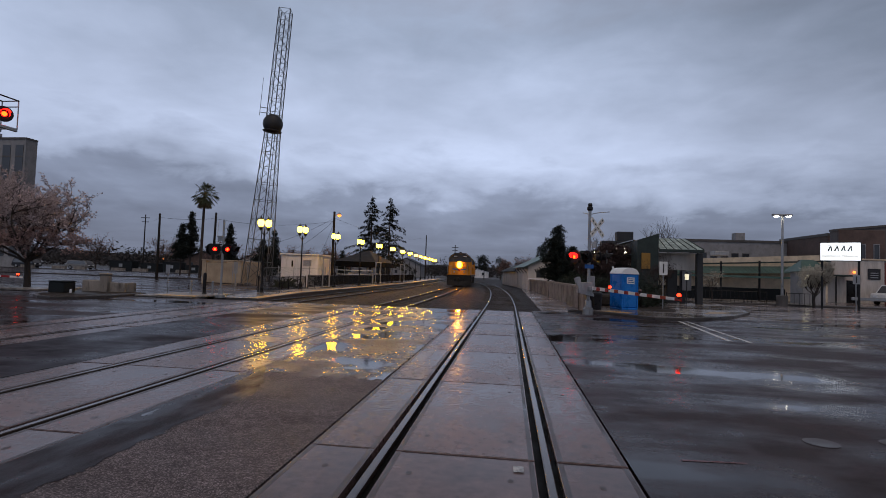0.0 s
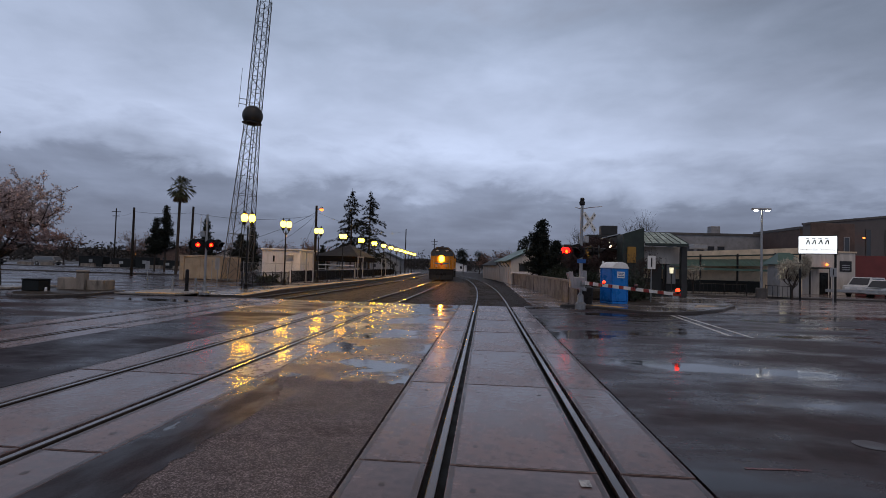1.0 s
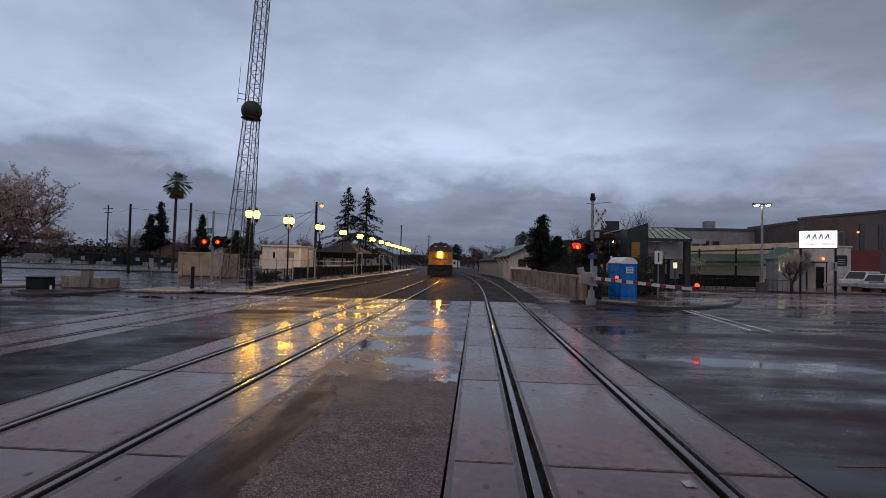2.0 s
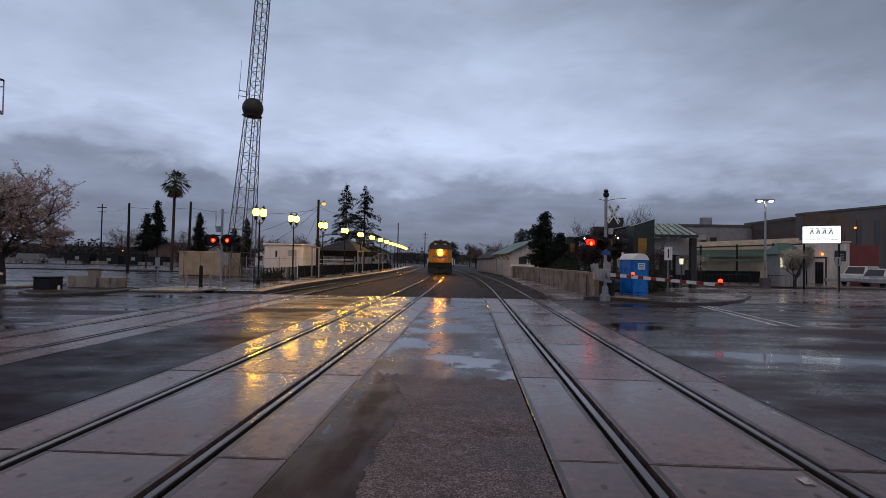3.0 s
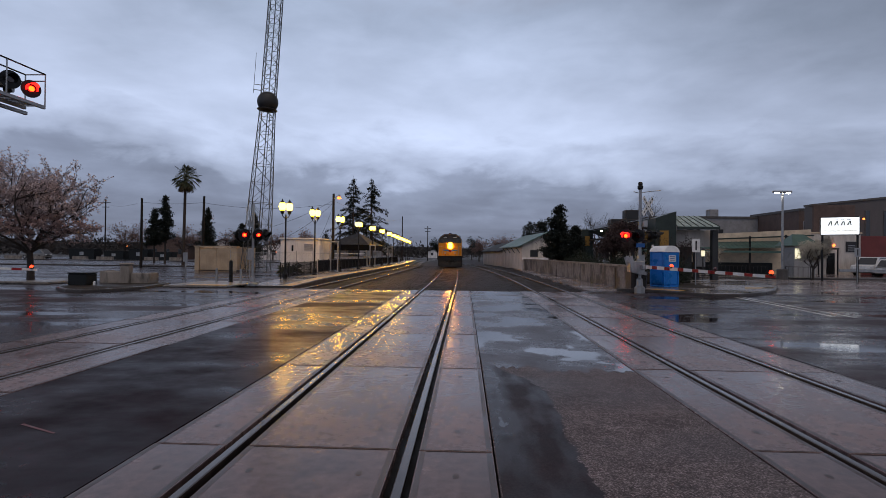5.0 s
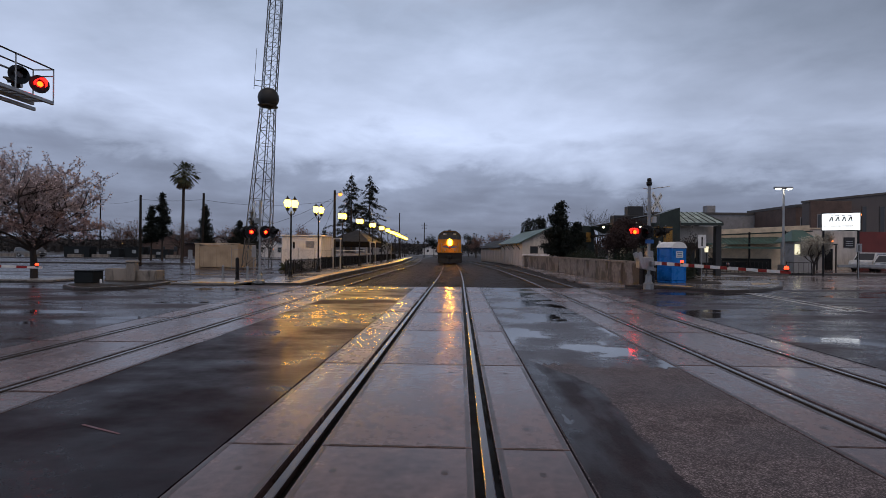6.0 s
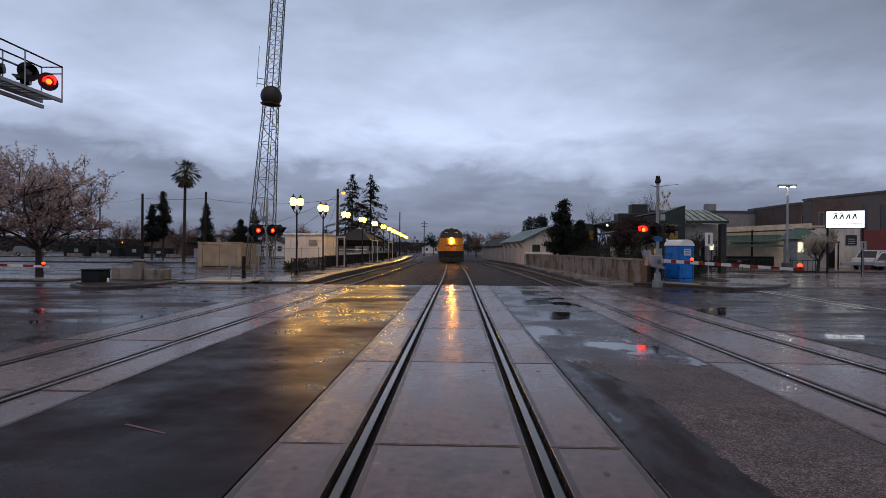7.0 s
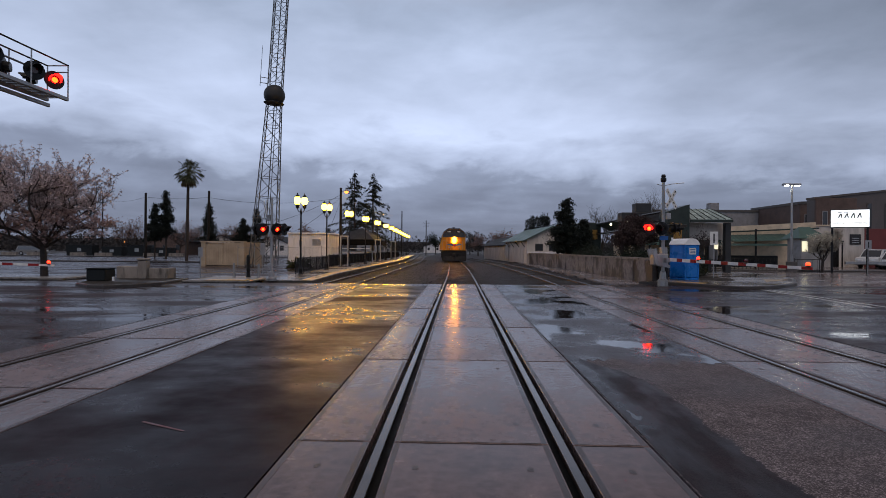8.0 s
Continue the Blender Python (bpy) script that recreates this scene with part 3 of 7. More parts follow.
b.quad((0.45, 5.22, 0.003), (0.54, 5.22, 0.003), (0.54, 5.36, 0.003), (0.45, 5.36, 0.003))
solid("paint_mark", b, M["white_line"], "small pale square paint mark on a concrete panel", "road marking")
b = Mesh()
for cx, cy, r in ((3.72, 6.75, 0.17), (4.55, 6.9, 0.15), (-19.0, 17.4, 0.45)):
    b.lathe(cx, cy, [(r, 0.001), (r, 0.006), (r * 0.9, 0.008)], 20)
solid("utility_cover", b, M["panel_rim"], "round iron utility covers set in the street", "manhole cover")

# ---- kerbed corners ----
def kerb_island(name, outline, top_mat, label, h=0.13):
    b = Mesh()
    n = len(outline)
    c = Vector((sum(p[0] for p in outline) / n, sum(p[1] for p in outline) / n))
    inner = []
    for p in outline:
        d = Vector(p) - c
        inner.append(tuple(Vector(p) - d.normalized() * 0.17))
    mid = [tuple(Vector(p) - (Vector(p) - c).normalized() * 0.03) for p in outline]
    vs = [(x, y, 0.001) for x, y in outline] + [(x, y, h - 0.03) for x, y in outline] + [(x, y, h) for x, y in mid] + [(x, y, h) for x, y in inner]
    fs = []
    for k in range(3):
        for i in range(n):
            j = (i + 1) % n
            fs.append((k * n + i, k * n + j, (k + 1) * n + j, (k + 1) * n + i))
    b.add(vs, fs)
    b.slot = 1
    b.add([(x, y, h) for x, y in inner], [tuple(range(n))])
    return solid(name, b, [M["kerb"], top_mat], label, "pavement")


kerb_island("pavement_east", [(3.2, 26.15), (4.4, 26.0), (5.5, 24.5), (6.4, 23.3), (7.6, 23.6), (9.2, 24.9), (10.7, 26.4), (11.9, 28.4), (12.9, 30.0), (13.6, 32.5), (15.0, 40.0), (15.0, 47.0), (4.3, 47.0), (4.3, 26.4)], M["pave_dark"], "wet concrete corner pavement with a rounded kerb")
b = Mesh()
outline = [(6.95, 27.7), (7.6, 27.3), (8.4, 27.6), (8.9, 28.5), (9.0, 30.0), (9.6, 33.0), (7.3, 33.0), (7.25, 30.4), (6.95, 29.2)]
b.add([(x, y, 0.136) for x, y in outline], [tuple(range(len(outline)))])
solid("corner_bed", b, M["soil"], "dark wet planting bed in the corner pavement", "planting bed")
kerb_island("planter_island", [(-20.9, 22.0), (-19.7, 21.0), (-18.9, 20.8), (-18.2, 21.5), (-17.9, 23.0), (-18.3, 26.0), (-20.2, 26.8), (-22.2, 26.2), (-21.8, 23.4)], M["soil"], "kerbed planting island with bare dark soil")
b = Mesh()
b.box(-60, 25.4, 0.001, -24.0, 28.6, 0.12, 0.03)
solid("pavement_west", b, M["pave"], "pale wet concrete pavement strip along the street", "pavement")
b = Mesh()
b.box(-17.9, 24.6, 0.001, -14.9, 28.6, 0.10, 0.03)
solid("pavement_corner", b, M["pave"], "pale concrete corner pavement near the planter", "pavement")
b = Mesh()
b.box(-16.9, 24.7, 0.104, -15.0, 25.5, 0.115, 0.003)
solid("tactile_strip_west", b, M["yellow"], "yellow tactile warning strip at the kerb", "tactile paving")
b = Mesh()
b.quad((4.55, 25.95, 0.135), (5.65, 24.95, 0.135), (6.15, 25.5, 0.135), (5.2, 26.5, 0.135))
solid("tactile_strip_east", b, M["yellow"], "yellow tactile warning strip on the corner", "tactile paving")
b = Mesh()
b.quad((9.6, 27.0, 0.134), (10.5, 27.5, 0.134), (11.6, 28.8, 0.134), (10.6, 29.0, 0.134))
solid("kerb_ramp", b, M["tan_block"], "tan textured kerb ramp at the corner", "tactile paving")

# ---- platform ----
def plat_x(y):
    return -12.45 - west_bend(y)


b = Mesh()
ys = [26.5 + 2.0 * k for k in range(50)]
prof = []
for y in ys:
    h = min(0.14, 0.02 + (y - 26.5) * 0.02)
    e = plat_x(y)
    prof.append([(e, y, -0.2), (e, y, h - 0.02), (e - 0.02, y, h), (e - 2.4, y, h), (e - 2.4, y, -0.2)])
for p, q in zip(prof, prof[1:]):
    for i in range(4):
        # both side faces take the darker kerb colour, the top stays pale
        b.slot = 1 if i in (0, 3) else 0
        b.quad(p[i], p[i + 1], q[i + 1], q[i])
b.quad(*prof[0])
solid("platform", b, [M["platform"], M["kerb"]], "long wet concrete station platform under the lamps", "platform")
b = Mesh()
for y0, y1 in zip(ys, ys[1:]):
    h0, h1 = min(0.14, 0.02 + (y0 - 26.5) * 0.02) + 0.004, min(0.14, 0.02 + (y1 - 26.5) * 0.02) + 0.004
    b.quad((plat_x(y0) - 0.03, y0, h0), (plat_x(y0) - 0.63, y0, h0), (plat_x(y1) - 0.63, y1, h1), (plat_x(y1) - 0.03, y1, h1))
solid("platform_edge", b, M["yellow"], "yellow tactile edge strip along the platform", "tactile paving")

# ---- retaining wall on the east side ----
def retaining_wall():
    t = thing("retaining_wall", (0, 0, 0), "stained weathered concrete retaining wall of upright panels", "wall", kind="structure")
    y, k = 27.0, 0
    base = {}
    while y < 61:
        w = 2.7
        top = 1.12
        if k % 3 not in base:
            b = Mesh()
            b.box(0, 0, -0.2, 0.26, w - 0.025, top, 0.015)
            base[k % 3] = b.data("panel", M["run_stained"])
        p = part("panel", base[k % 3], None, t, at=pose(4.14 + rng.uniform(-0.01, 0.01) - 0.0011 * max(0, y - 27) ** 2, y, 0, 0, 0, math.degrees(math.atan(0.0022 * max(0, y - 27)))))
        y += w
        k += 1
    b = Mesh()
    yy = 27.0
    while yy < 61:
        x0 = 4.14 - 0.0011 * (yy - 27) ** 2
        x1 = 4.14 - 0.0011 * (yy + 2.7 - 27) ** 2
        b.add([(x0 - 0.05, yy, 1.124), (x0 + 0.33, yy, 1.124), (x1 + 0.33, yy + 2.7, 1.124), (x1 - 0.05, yy + 2.7, 1.124), (x0 - 0.05, yy, 1.22), (x0 + 0.33, yy, 1.22), (x1 + 0.33, yy + 2.7, 1.22), (x1 - 0.05, yy + 2.7, 1.22)],
              [(0, 1, 2, 3), (4, 5, 6, 7), (0, 1, 5, 4), (1, 2, 6, 5), (2, 3, 7, 6), (3, 0, 4, 7)])
        yy += 2.7
    part("coping", b, M["planter_conc"], t)
    return t


retaining_wall()
b = Mesh()
b.box(4.5, 47.1, -0.2, 14, 62, 0.9)
solid("raised_ground", b, M["soil"], "raised planted ground behind the retaining wall", "ground")
b = Mesh()
b.box(4.42, 30.5, 0.135, 7.2, 47.0, 0.75, 0.1)
solid("planting_bed", b, M["soil"], "raised dark planting bed behind the wall", "planting bed")


# ---- radio tower ----
def radio_tower():
    t = thing("radio_tower", pose(-21.75, 45, -0.01, 0, 3.3, 12), "tall grey steel lattice radio tower with a round dark radome", "radio tower")
    H = 25.0

    def half(z):
        if z < 13.5:
            return 1.05 + (0.56 - 1.05) * z / 13.5
        return 0.56 - 0.06 * (z - 13.5) / (H - 13.5)

    def corner(i, z):
        h = half(z)
        return Vector(((-h, h, h, -h)[i], (-h, -h, h, h)[i], z))

    levels, z = [0.0], 0.0
    while z < H - 0.4:
        z += max(1.2, 2.0 * half(z))
        levels.append(min(z, H))
    for i in range(4):
        b = Mesh()
        b.path([corner(i, a) for a in levels], 0.040, 6)
        part("leg", b, M["tower_steel"], t)
    for i in range(4):
        j = (i + 1) % 4
        b = Mesh()
        for k, (a, c) in enumerate(zip(levels, levels[1:])):
            b.tube(corner(i, a), corner(j, c), 0.017, 0.017, 4)
            b.tube(corner(j, a), corner(i, c), 0.017, 0.017, 4)
            b.tube(corner(i, c), corner(j, c), 0.022, 0.022, 4)
        part("bracing", b, M["tower_steel"], t)
    b = Mesh()
    b.tube((0, 0, 0), (0, 0, H - 0.5), 0.04, 0.04, 6)
    b.tube((0.18, 0.1, 0), (0.18, 0.1, 14.0), 0.03, 0.03, 6)
    part("cable_run", b, M["dark_grey"], t)
    ball = Mesh()
    ball.ball((0, -0.25, 14.45), 0.87, 28, 18)
    r = part("radome", ball, M["dark_grey"], t, "dark grey round radome", smooth=True)
    b = Mesh()
    b.lathe(0, -0.25, [(0.80, 13.74), (0.84, 13.78), (0.62, 13.86)], 22)
    part("mounting_ring", b, M["tower_steel"], r)
    b = Mesh()
    for z in (15.3, 15.75):
        b.tube((-0.5, -0.5, z), (-1.15, -0.6, z), 0.03, 0.03, 6)
    b.tube((-1.15, -0.6, 15.0), (-1.15, -0.6, 18.4), 0.025, 0.015, 6)
    part("whip_antenna", b, M["tower_steel"], t)
    for i in range(4):
        c = corner(i, 0)
        b = Mesh()
        b.box(c.x - 0.25, c.y - 0.25, -0.25, c.x + 0.25, c.y + 0.25, 0.1, 0.03)
        part("footing", b, M["kerb"], t)


radio_tower()


# ---- twin-globe platform lamps ----
def platform_lamp():
    t = thing("street_lamp", (0, 0, 0), "black cast-iron lamp post with two glowing acorn globes", "street lamp", "platform lamps")
    b = Mesh()
    b.lathe(0, 0, [(0.17, 0), (0.17, 0.08), (0.12, 0.16), (0.13, 0.42), (0.08, 0.5), (0.055, 0.62), (0.045, 3.55), (0.075, 3.6), (0.05, 3.68), (0.03, 3.85)], 12)
    part("post", b, M["black"], t, smooth=False)
    for s in (-1, 1):
        b = Mesh()
        b.path([(0, 0, 3.62), (s * 0.12, 0, 3.66), (s * 0.2, 0, 3.74), (s * 0.23, 0, 3.86)], 0.024, 6)
        arm = part("arm", b, M["black"], t)
        b = Mesh()
        b.lathe(s * 0.23, 0, [(0.04, 3.84), (0.10, 3.9), (0.11, 4.0), (0.13, 4.06)], 12)
        part("cup", b, M["black"], arm)
        b = Mesh()
        b.lathe(s * 0.23, 0, [(0.10, 4.06), (0.155, 4.14), (0.188, 4.27), (0.175, 4.39), (0.13, 4.47), (0.10, 4.49)], 14)
        g = part("globe", b, M["lamp_warm"], t, "warm glowing acorn globe", smooth=True)
        b = Mesh()
        b.lathe(s * 0.23, 0, [(0.13, 4.49), (0.11, 4.56), (0.05, 4.62), (0.012, 4.72)], 12)
        part("cap", b, M["black"], g)
    return t


lamp = platform_lamp()
spots = [(30.7, 0.0), (36.6, 0.1)] + [(43.9 + 7.6 * k, 0.2) for k in range(12)]
for k, (y, z) in enumerate(spots):
    m = pose(plat_x(y) - 1.83, y, min(z, 0.14), 0, 0, (50, 54, 56, 58, 60, 62, 65, 60, 62, 60, 64, 60, 62, 61)[k])
    if k == 0:
        lamp.matrix_basis = m
    else:
        copy_thing(lamp, m)


# ---- railing along the platform ----
def railing(x0, y0, x1, y1, base, dense, name="railing"):
    t = thing(name, (0, 0, 0), "low black steel railing along the platform", "railing", "platform railings")
    n = max(1, round(math.hypot(x1 - x0, y1 - y0) / 1.5))
    for k in range(n + 1):
        f = k / n
        b = Mesh()
        b.box(-0.025, -0.025, 0, 0.025, 0.025, 1.05, 0.005)
        part("post", b, M["black"], t, at=pose(x0 + (x1 - x0) * f, y0 + (y1 - y0) * f, base))
    for z in (0.12, 0.98):
        b = Mesh()
        b.tube((x0, y0, base + z), (x1, y1, base + z), 0.022, 0.022, 6)
        part("rail", b, M["black"], t)
    b = Mesh()
    m = round(math.hypot(x1 - x0, y1 - y0) / dense)
    for k in range(m):
        f = (k + 0.5) / m
        px, py = x0 + (x1 - x0) * f, y0 + (y1 - y0) * f
        b.tube((px, py, base + 0.12), (px, py, base + 0.98), 0.019, 0.019, 4, False)
    tagged(part("infill", b, M["black"], t), kind="stuff")
    return t


railing(-14.62, 30.9, -14.62, 38.4, 0.05, 0.16)
railing(-14.75, 39.2, -14.75, 58.0, 0.12, 0.11)
railing(-14.75, 59.0, -14.75, 84.0, 0.15, 0.11)


def info_stand(y):
    t = thing("notice_frame", (-14.15, y, 0.13), "pale galvanised steel notice frame on the platform", "notice frame", "platform frames")
    for s in (-0.28, 0.28):
        b = Mesh()
        b.box(s - 0.05, -0.04, 0, s + 0.05, 0.04, 2.35, 0.01)
        part("post", b, M["galv"], t)
    b = Mesh()
    b.box(-0.36, -0.05, 2.352, 0.36, 0.05, 2.45, 0.01)
    part("top_bar", b, M["galv"], t)
    b = Mesh()
    b.box(-0.4, -0.15, 0.0, 0.4, 0.15, 0.07, 0.02)
    part("foot", b, M["kerb"], t)


for y in (41.5, 58.5, 72.0):
    info_stand(y)

# ---- white equipment building ----
def white_building():
    t = thing("equipment_building", (0, 0, 0), "small white metal equipment building with flat eaves", "building")
    b = Mesh()
    b.box(-20.0, 46.0, -0.2, -16.55, 50.2, 2.78, 0.02)
    w = part("wall", b, M["white_wall"], t)
    b = Mesh()
    b.box(-20.12, 45.86, 2.784, -16.42, 50.35, 2.92, 0.03)
    part("roof", b, M["white_wall"], t)
    b = Mesh()
    for k in range(7):
        b.box(-17.9, 45.955, 1.85 + k * 0.08, -17.15, 45.995, 1.9 + k * 0.08)
    part("vent", b, M["galv"], w)
    b = Mesh()
    b.box(-19.0, 45.94, 1.75, -18.85, 45.996, 2.3, 0.01)
    part("wall_fitting", b, M["black"], w, "small black wall fitting")
    b = Mesh()
    b.box(-16.545, 47.2, -0.1, -16.50, 48.2, 2.0, 0.01)
    part("door", b, M["white_wall"], w)
    b = Mesh()
    for k in range(18):
        b.box(-19.95 + k * 0.19, 45.985, 0.0, -19.92 + k * 0.19, 45.998, 2.76)
    part("siding_ribs", b, M["white_wall"], w)


white_building()


def tan_enclosure():
    t = thing("block_enclosure", (0, 0, 0), "tan block bin enclosure with a double gate", "enclosure")
    b = Mesh()
    b.box(-27.6, 46.0, -0.05, -27.2, 50.0, 2.05, 0.03)
    part("wall", b, M["tan_block"], t)
    b = Mesh()
    b.box(-24.2, 46.0, -0.05, -23.8, 50.0, 2.05, 0.03)
    part("wall", b, M["tan_block"], t)
    b = Mesh()
    b.box(-27.2, 49.6, -0.05, -24.2, 50.0, 2.05, 0.03)
    part("wall", b, M["tan_block"], t)
    for x in (-27.17, -25.68):
        b = Mesh()
        b.box(x, 46.08, 0.05, x + 1.45, 46.14, 1.85, 0.01)
        gate = part("gate", b, M["tan_block"], t)
        for k in range(9):
            part("slat", Mesh().box(x + 0.03 + 0.155 * k, 46.06, 0.1, x + 0.15 + 0.155 * k, 46.078, 1.8, 0.004), M["tan_block"], gate)
    b = Mesh()
    b.box(-27.65, 45.95, 2.054, -23.75, 46.4, 2.14, 0.02)
    part("coping", b, M["tan_block"], t)


tan_enclosure()


# ---- timber poles, street light and wires ----
def timber_pole(x, y, h, lean=0.0, name="utility_pole", group="timber poles"):
    t = thing(name, pose(x, y, 0, 0, lean, 0), "plain dark timber utility pole", "utility pole", group)
    b = Mesh()
    b.tube((0, 0, -0.3), (0, 0, h), 0.14, 0.10, 10)
    part("shaft", b, M["pole_wood"], t)
    return t


p = timber_pole(-15.9, 48, 7.0, 0, "street_lamp", "")
tagged(p, "timber pole with a glowing orange sodium street light", "street lamp")
b = Mesh()
b.path([(0, 0, 6.5), (0.25, -0.1, 6.72), (0.5, -0.2, 6.74)], 0.03)
arm = part("arm", b, M["galv"], p)
b = Mesh()
b.lathe(0.55, -0.22, [(0.10, 6.66), (0.16, 6.7), (0.12, 6.84), (0.04, 6.9)], 12)
part("lamp_head", b, M["galv"], arm)
b = Mesh()
b.ball((0.55, -0.22, 6.62), 0.19, 12, 8, 0.8)
part("lens", b, M["lamp_sodium"], arm, "glowing orange lens", smooth=True)
for x, y, h, l in ((-28.95, 50, 6.9, 1.0), (-34.9, 50, 6.7, 0), (-17.3, 112, 9.5, 0)):
    timber_pole(x, y, h, l)
for x, y, h in ((-70.0, 95, 11.0), (-5.9 - 8, 140, 9.0)):
    q = timber_pole(x, y, h)
    b = Mesh()
    b.box(-0.9, -0.05, h - 0.7, 0.9, 0.05, h - 0.58, 0.01)
    b.box(-0.7, -0.05, h - 1.5, 0.7, 0.05, h - 1.38, 0.01)
    part("crossarm", b, M["pole_wood"], q)


def wire(name, a, c, sag):
    a, c = Vector(a), Vector(c)
    b = Mesh()
    pts = [a.lerp(c, k / 12) - Vector((0, 0, sag * 4 * (k / 12) * (1 - k / 12))) for k in range(13)]
    b.path(pts, 0.012, 4)
    solid(name, b, M["black"], "thin black overhead wire", "wire", "structure")


wire("wire", (-15.9, 48, 6.4), (-28.95, 50, 3.1), 0.9)
wire("wire", (-15.9, 48, 6.2), (-20.0, 47, 2.95), 0.3)
wire("wire", (-15.9, 48, 6.0), (-17.0, 47.5, 2.95), 0.2)
wire("wire", (-15.9, 48, 6.4), (-17.3, 112, 9.0), 1.0)
wire("wire", (-28.95, 50, 6.3), (-34.9, 50, 6.3), 0.15)
wire("wire", (-34.9, 50, 6.3), (-70, 95, 10.3), 0.5)
wire("wire", (-28.95, 50, 6.3), (-15.9, 48, 6.1), 0.5)

# ---- level crossing signals ----
def flasher(parent, x, y, z, facing, lit, name="flasher"):
    """A round black target with a lens and visor; facing: unit vector."""
    f = Vector(facing).normalized()
    c = Vector((x, y, z))
    b = Mesh()
    b.tube(c, c + f * 0.03, 0.30, 0.30, 20)
    b.tube(c - f * 0.16, c, 0.15, 0.17, 14)
    o = part(name, b, M["black"], parent, "round black flasher target")
    b = Mesh()
    b.tube(c + f * 0.031, c + f * 0.06, 0.105, 0.10, 16)
    part("lens", b, M["lamp_red"] if lit else M["lens_off"], o, "lit red lens" if lit else "dark red lens")
    if lit:
        b = Mesh()
        b.tube(c + f * 0.062, c + f * 0.07, 0.088 if lit == 2 else 0.06, 0.06, 14)
        part("lamp_core", b, M["lamp_red_core"], o, "bright orange lamp core")
    u = f.cross(Vector((0, 0, 1))).normalized()
    b = Mesh()
    n, prev = 9, None
    for k in range(n):
        a = math.pi * (-0.12 + 1.24 * k / (n - 1))
        d = u * math.cos(a) + Vector((0, 0, 1)) * math.sin(a)
        ln = 0.30 if 2 <= k <= 6 else 0.17
        q = (c + f * 0.035 + d * 0.165, c + f * ln + d * 0.16, c + f * ln + d * 0.172, c + f * 0.035 + d * 0.177)
        if prev:
            for i in range(4):
                b.quad(prev[i], prev[(i + 1) % 4], q[(i + 1) % 4], q[i])
        prev = q
    # with lit 2 the visor glows red itself, for the lamplight caught inside it
    part("visor", b, M["lamp_red"] if lit == 2 else M["black"], o)
    return o


def crossbuck(parent, x, y, z, facing, size=1.0):
    f = Vector(facing).normalized()
    yaw = math.degrees(math.atan2(f.x, -f.y))
    for s in (-1, 1):
        b = Mesh()
        m = pose(x, y, z, 0, 0, yaw) @ pose(0, -0.03 - 0.02 * (s > 0), 0, 0, s * 45, 0) @ Matrix.Scale(size, 4)
        b.box(-0.61, -0.006, -0.115, 0.61, 0.006, 0.115, 0.003, m)
        o = part("crossbuck_blade", b, M["white"], parent, "white crossbuck blade")
        b = Mesh()
        for k in range(5):
            u = -0.5 + 0.24 * k
            b.box(u, -0.012, -0.028, u + 0.13, -0.008, 0.028, 0, m)
        part("lettering", b, M["ink"], o, "black lettering bars")


def gate_arm(parent, a, c, n, lights):
    a, c = Vector(a), Vector(c)
    d = (c - a)
    w = d.cross(Vector((0, 0, 1))).normalized()
    for k in range(n):
        p0 = a + d * ((k + (0.18 if k % 2 else 0.0)) / n)
        p1 = a + d * ((k + (0.994 if k % 2 else 1.174)) / n)
        h0, h1 = 0.075 - 0.03 * k / n, 0.075 - 0.03 * (k + 1) / n
        b = Mesh()
        vs = [p + w * s * 0.022 + Vector((0, 0, q)) for p, h in ((p0, h0), (p1, h1)) for s, q in ((-1, -h), (1, -h), (1, h), (-1, h))]
        b.add(vs, [(0, 1, 2, 3), (4, 5, 6, 7), (0, 1, 5, 4), (1, 2, 6, 5), (2, 3, 7, 6), (3, 0, 4, 7)])
        part("stripe", b, M["red"] if k % 2 else M["white"], parent, "red stripe" if k % 2 else "white stripe")
    for f, lit in lights:
        q = a + d * f + Vector((0, -0.05, 0.13))
        b = Mesh()
        b.box(q.x - 0.05, q.y - 0.05, q.z - 0.10, q.x + 0.05, q.y + 0.05, q.z - 0.03, 0.01)
        o = part("gate_lamp", b, M["black"], parent)
        b = Mesh()
        b.ball(q, 0.068, 12, 8)
        part("lens", b, M["lamp_gate"] if lit else M["lens_off"], o, "glowing red lens" if lit else "unlit red lens", smooth=True)


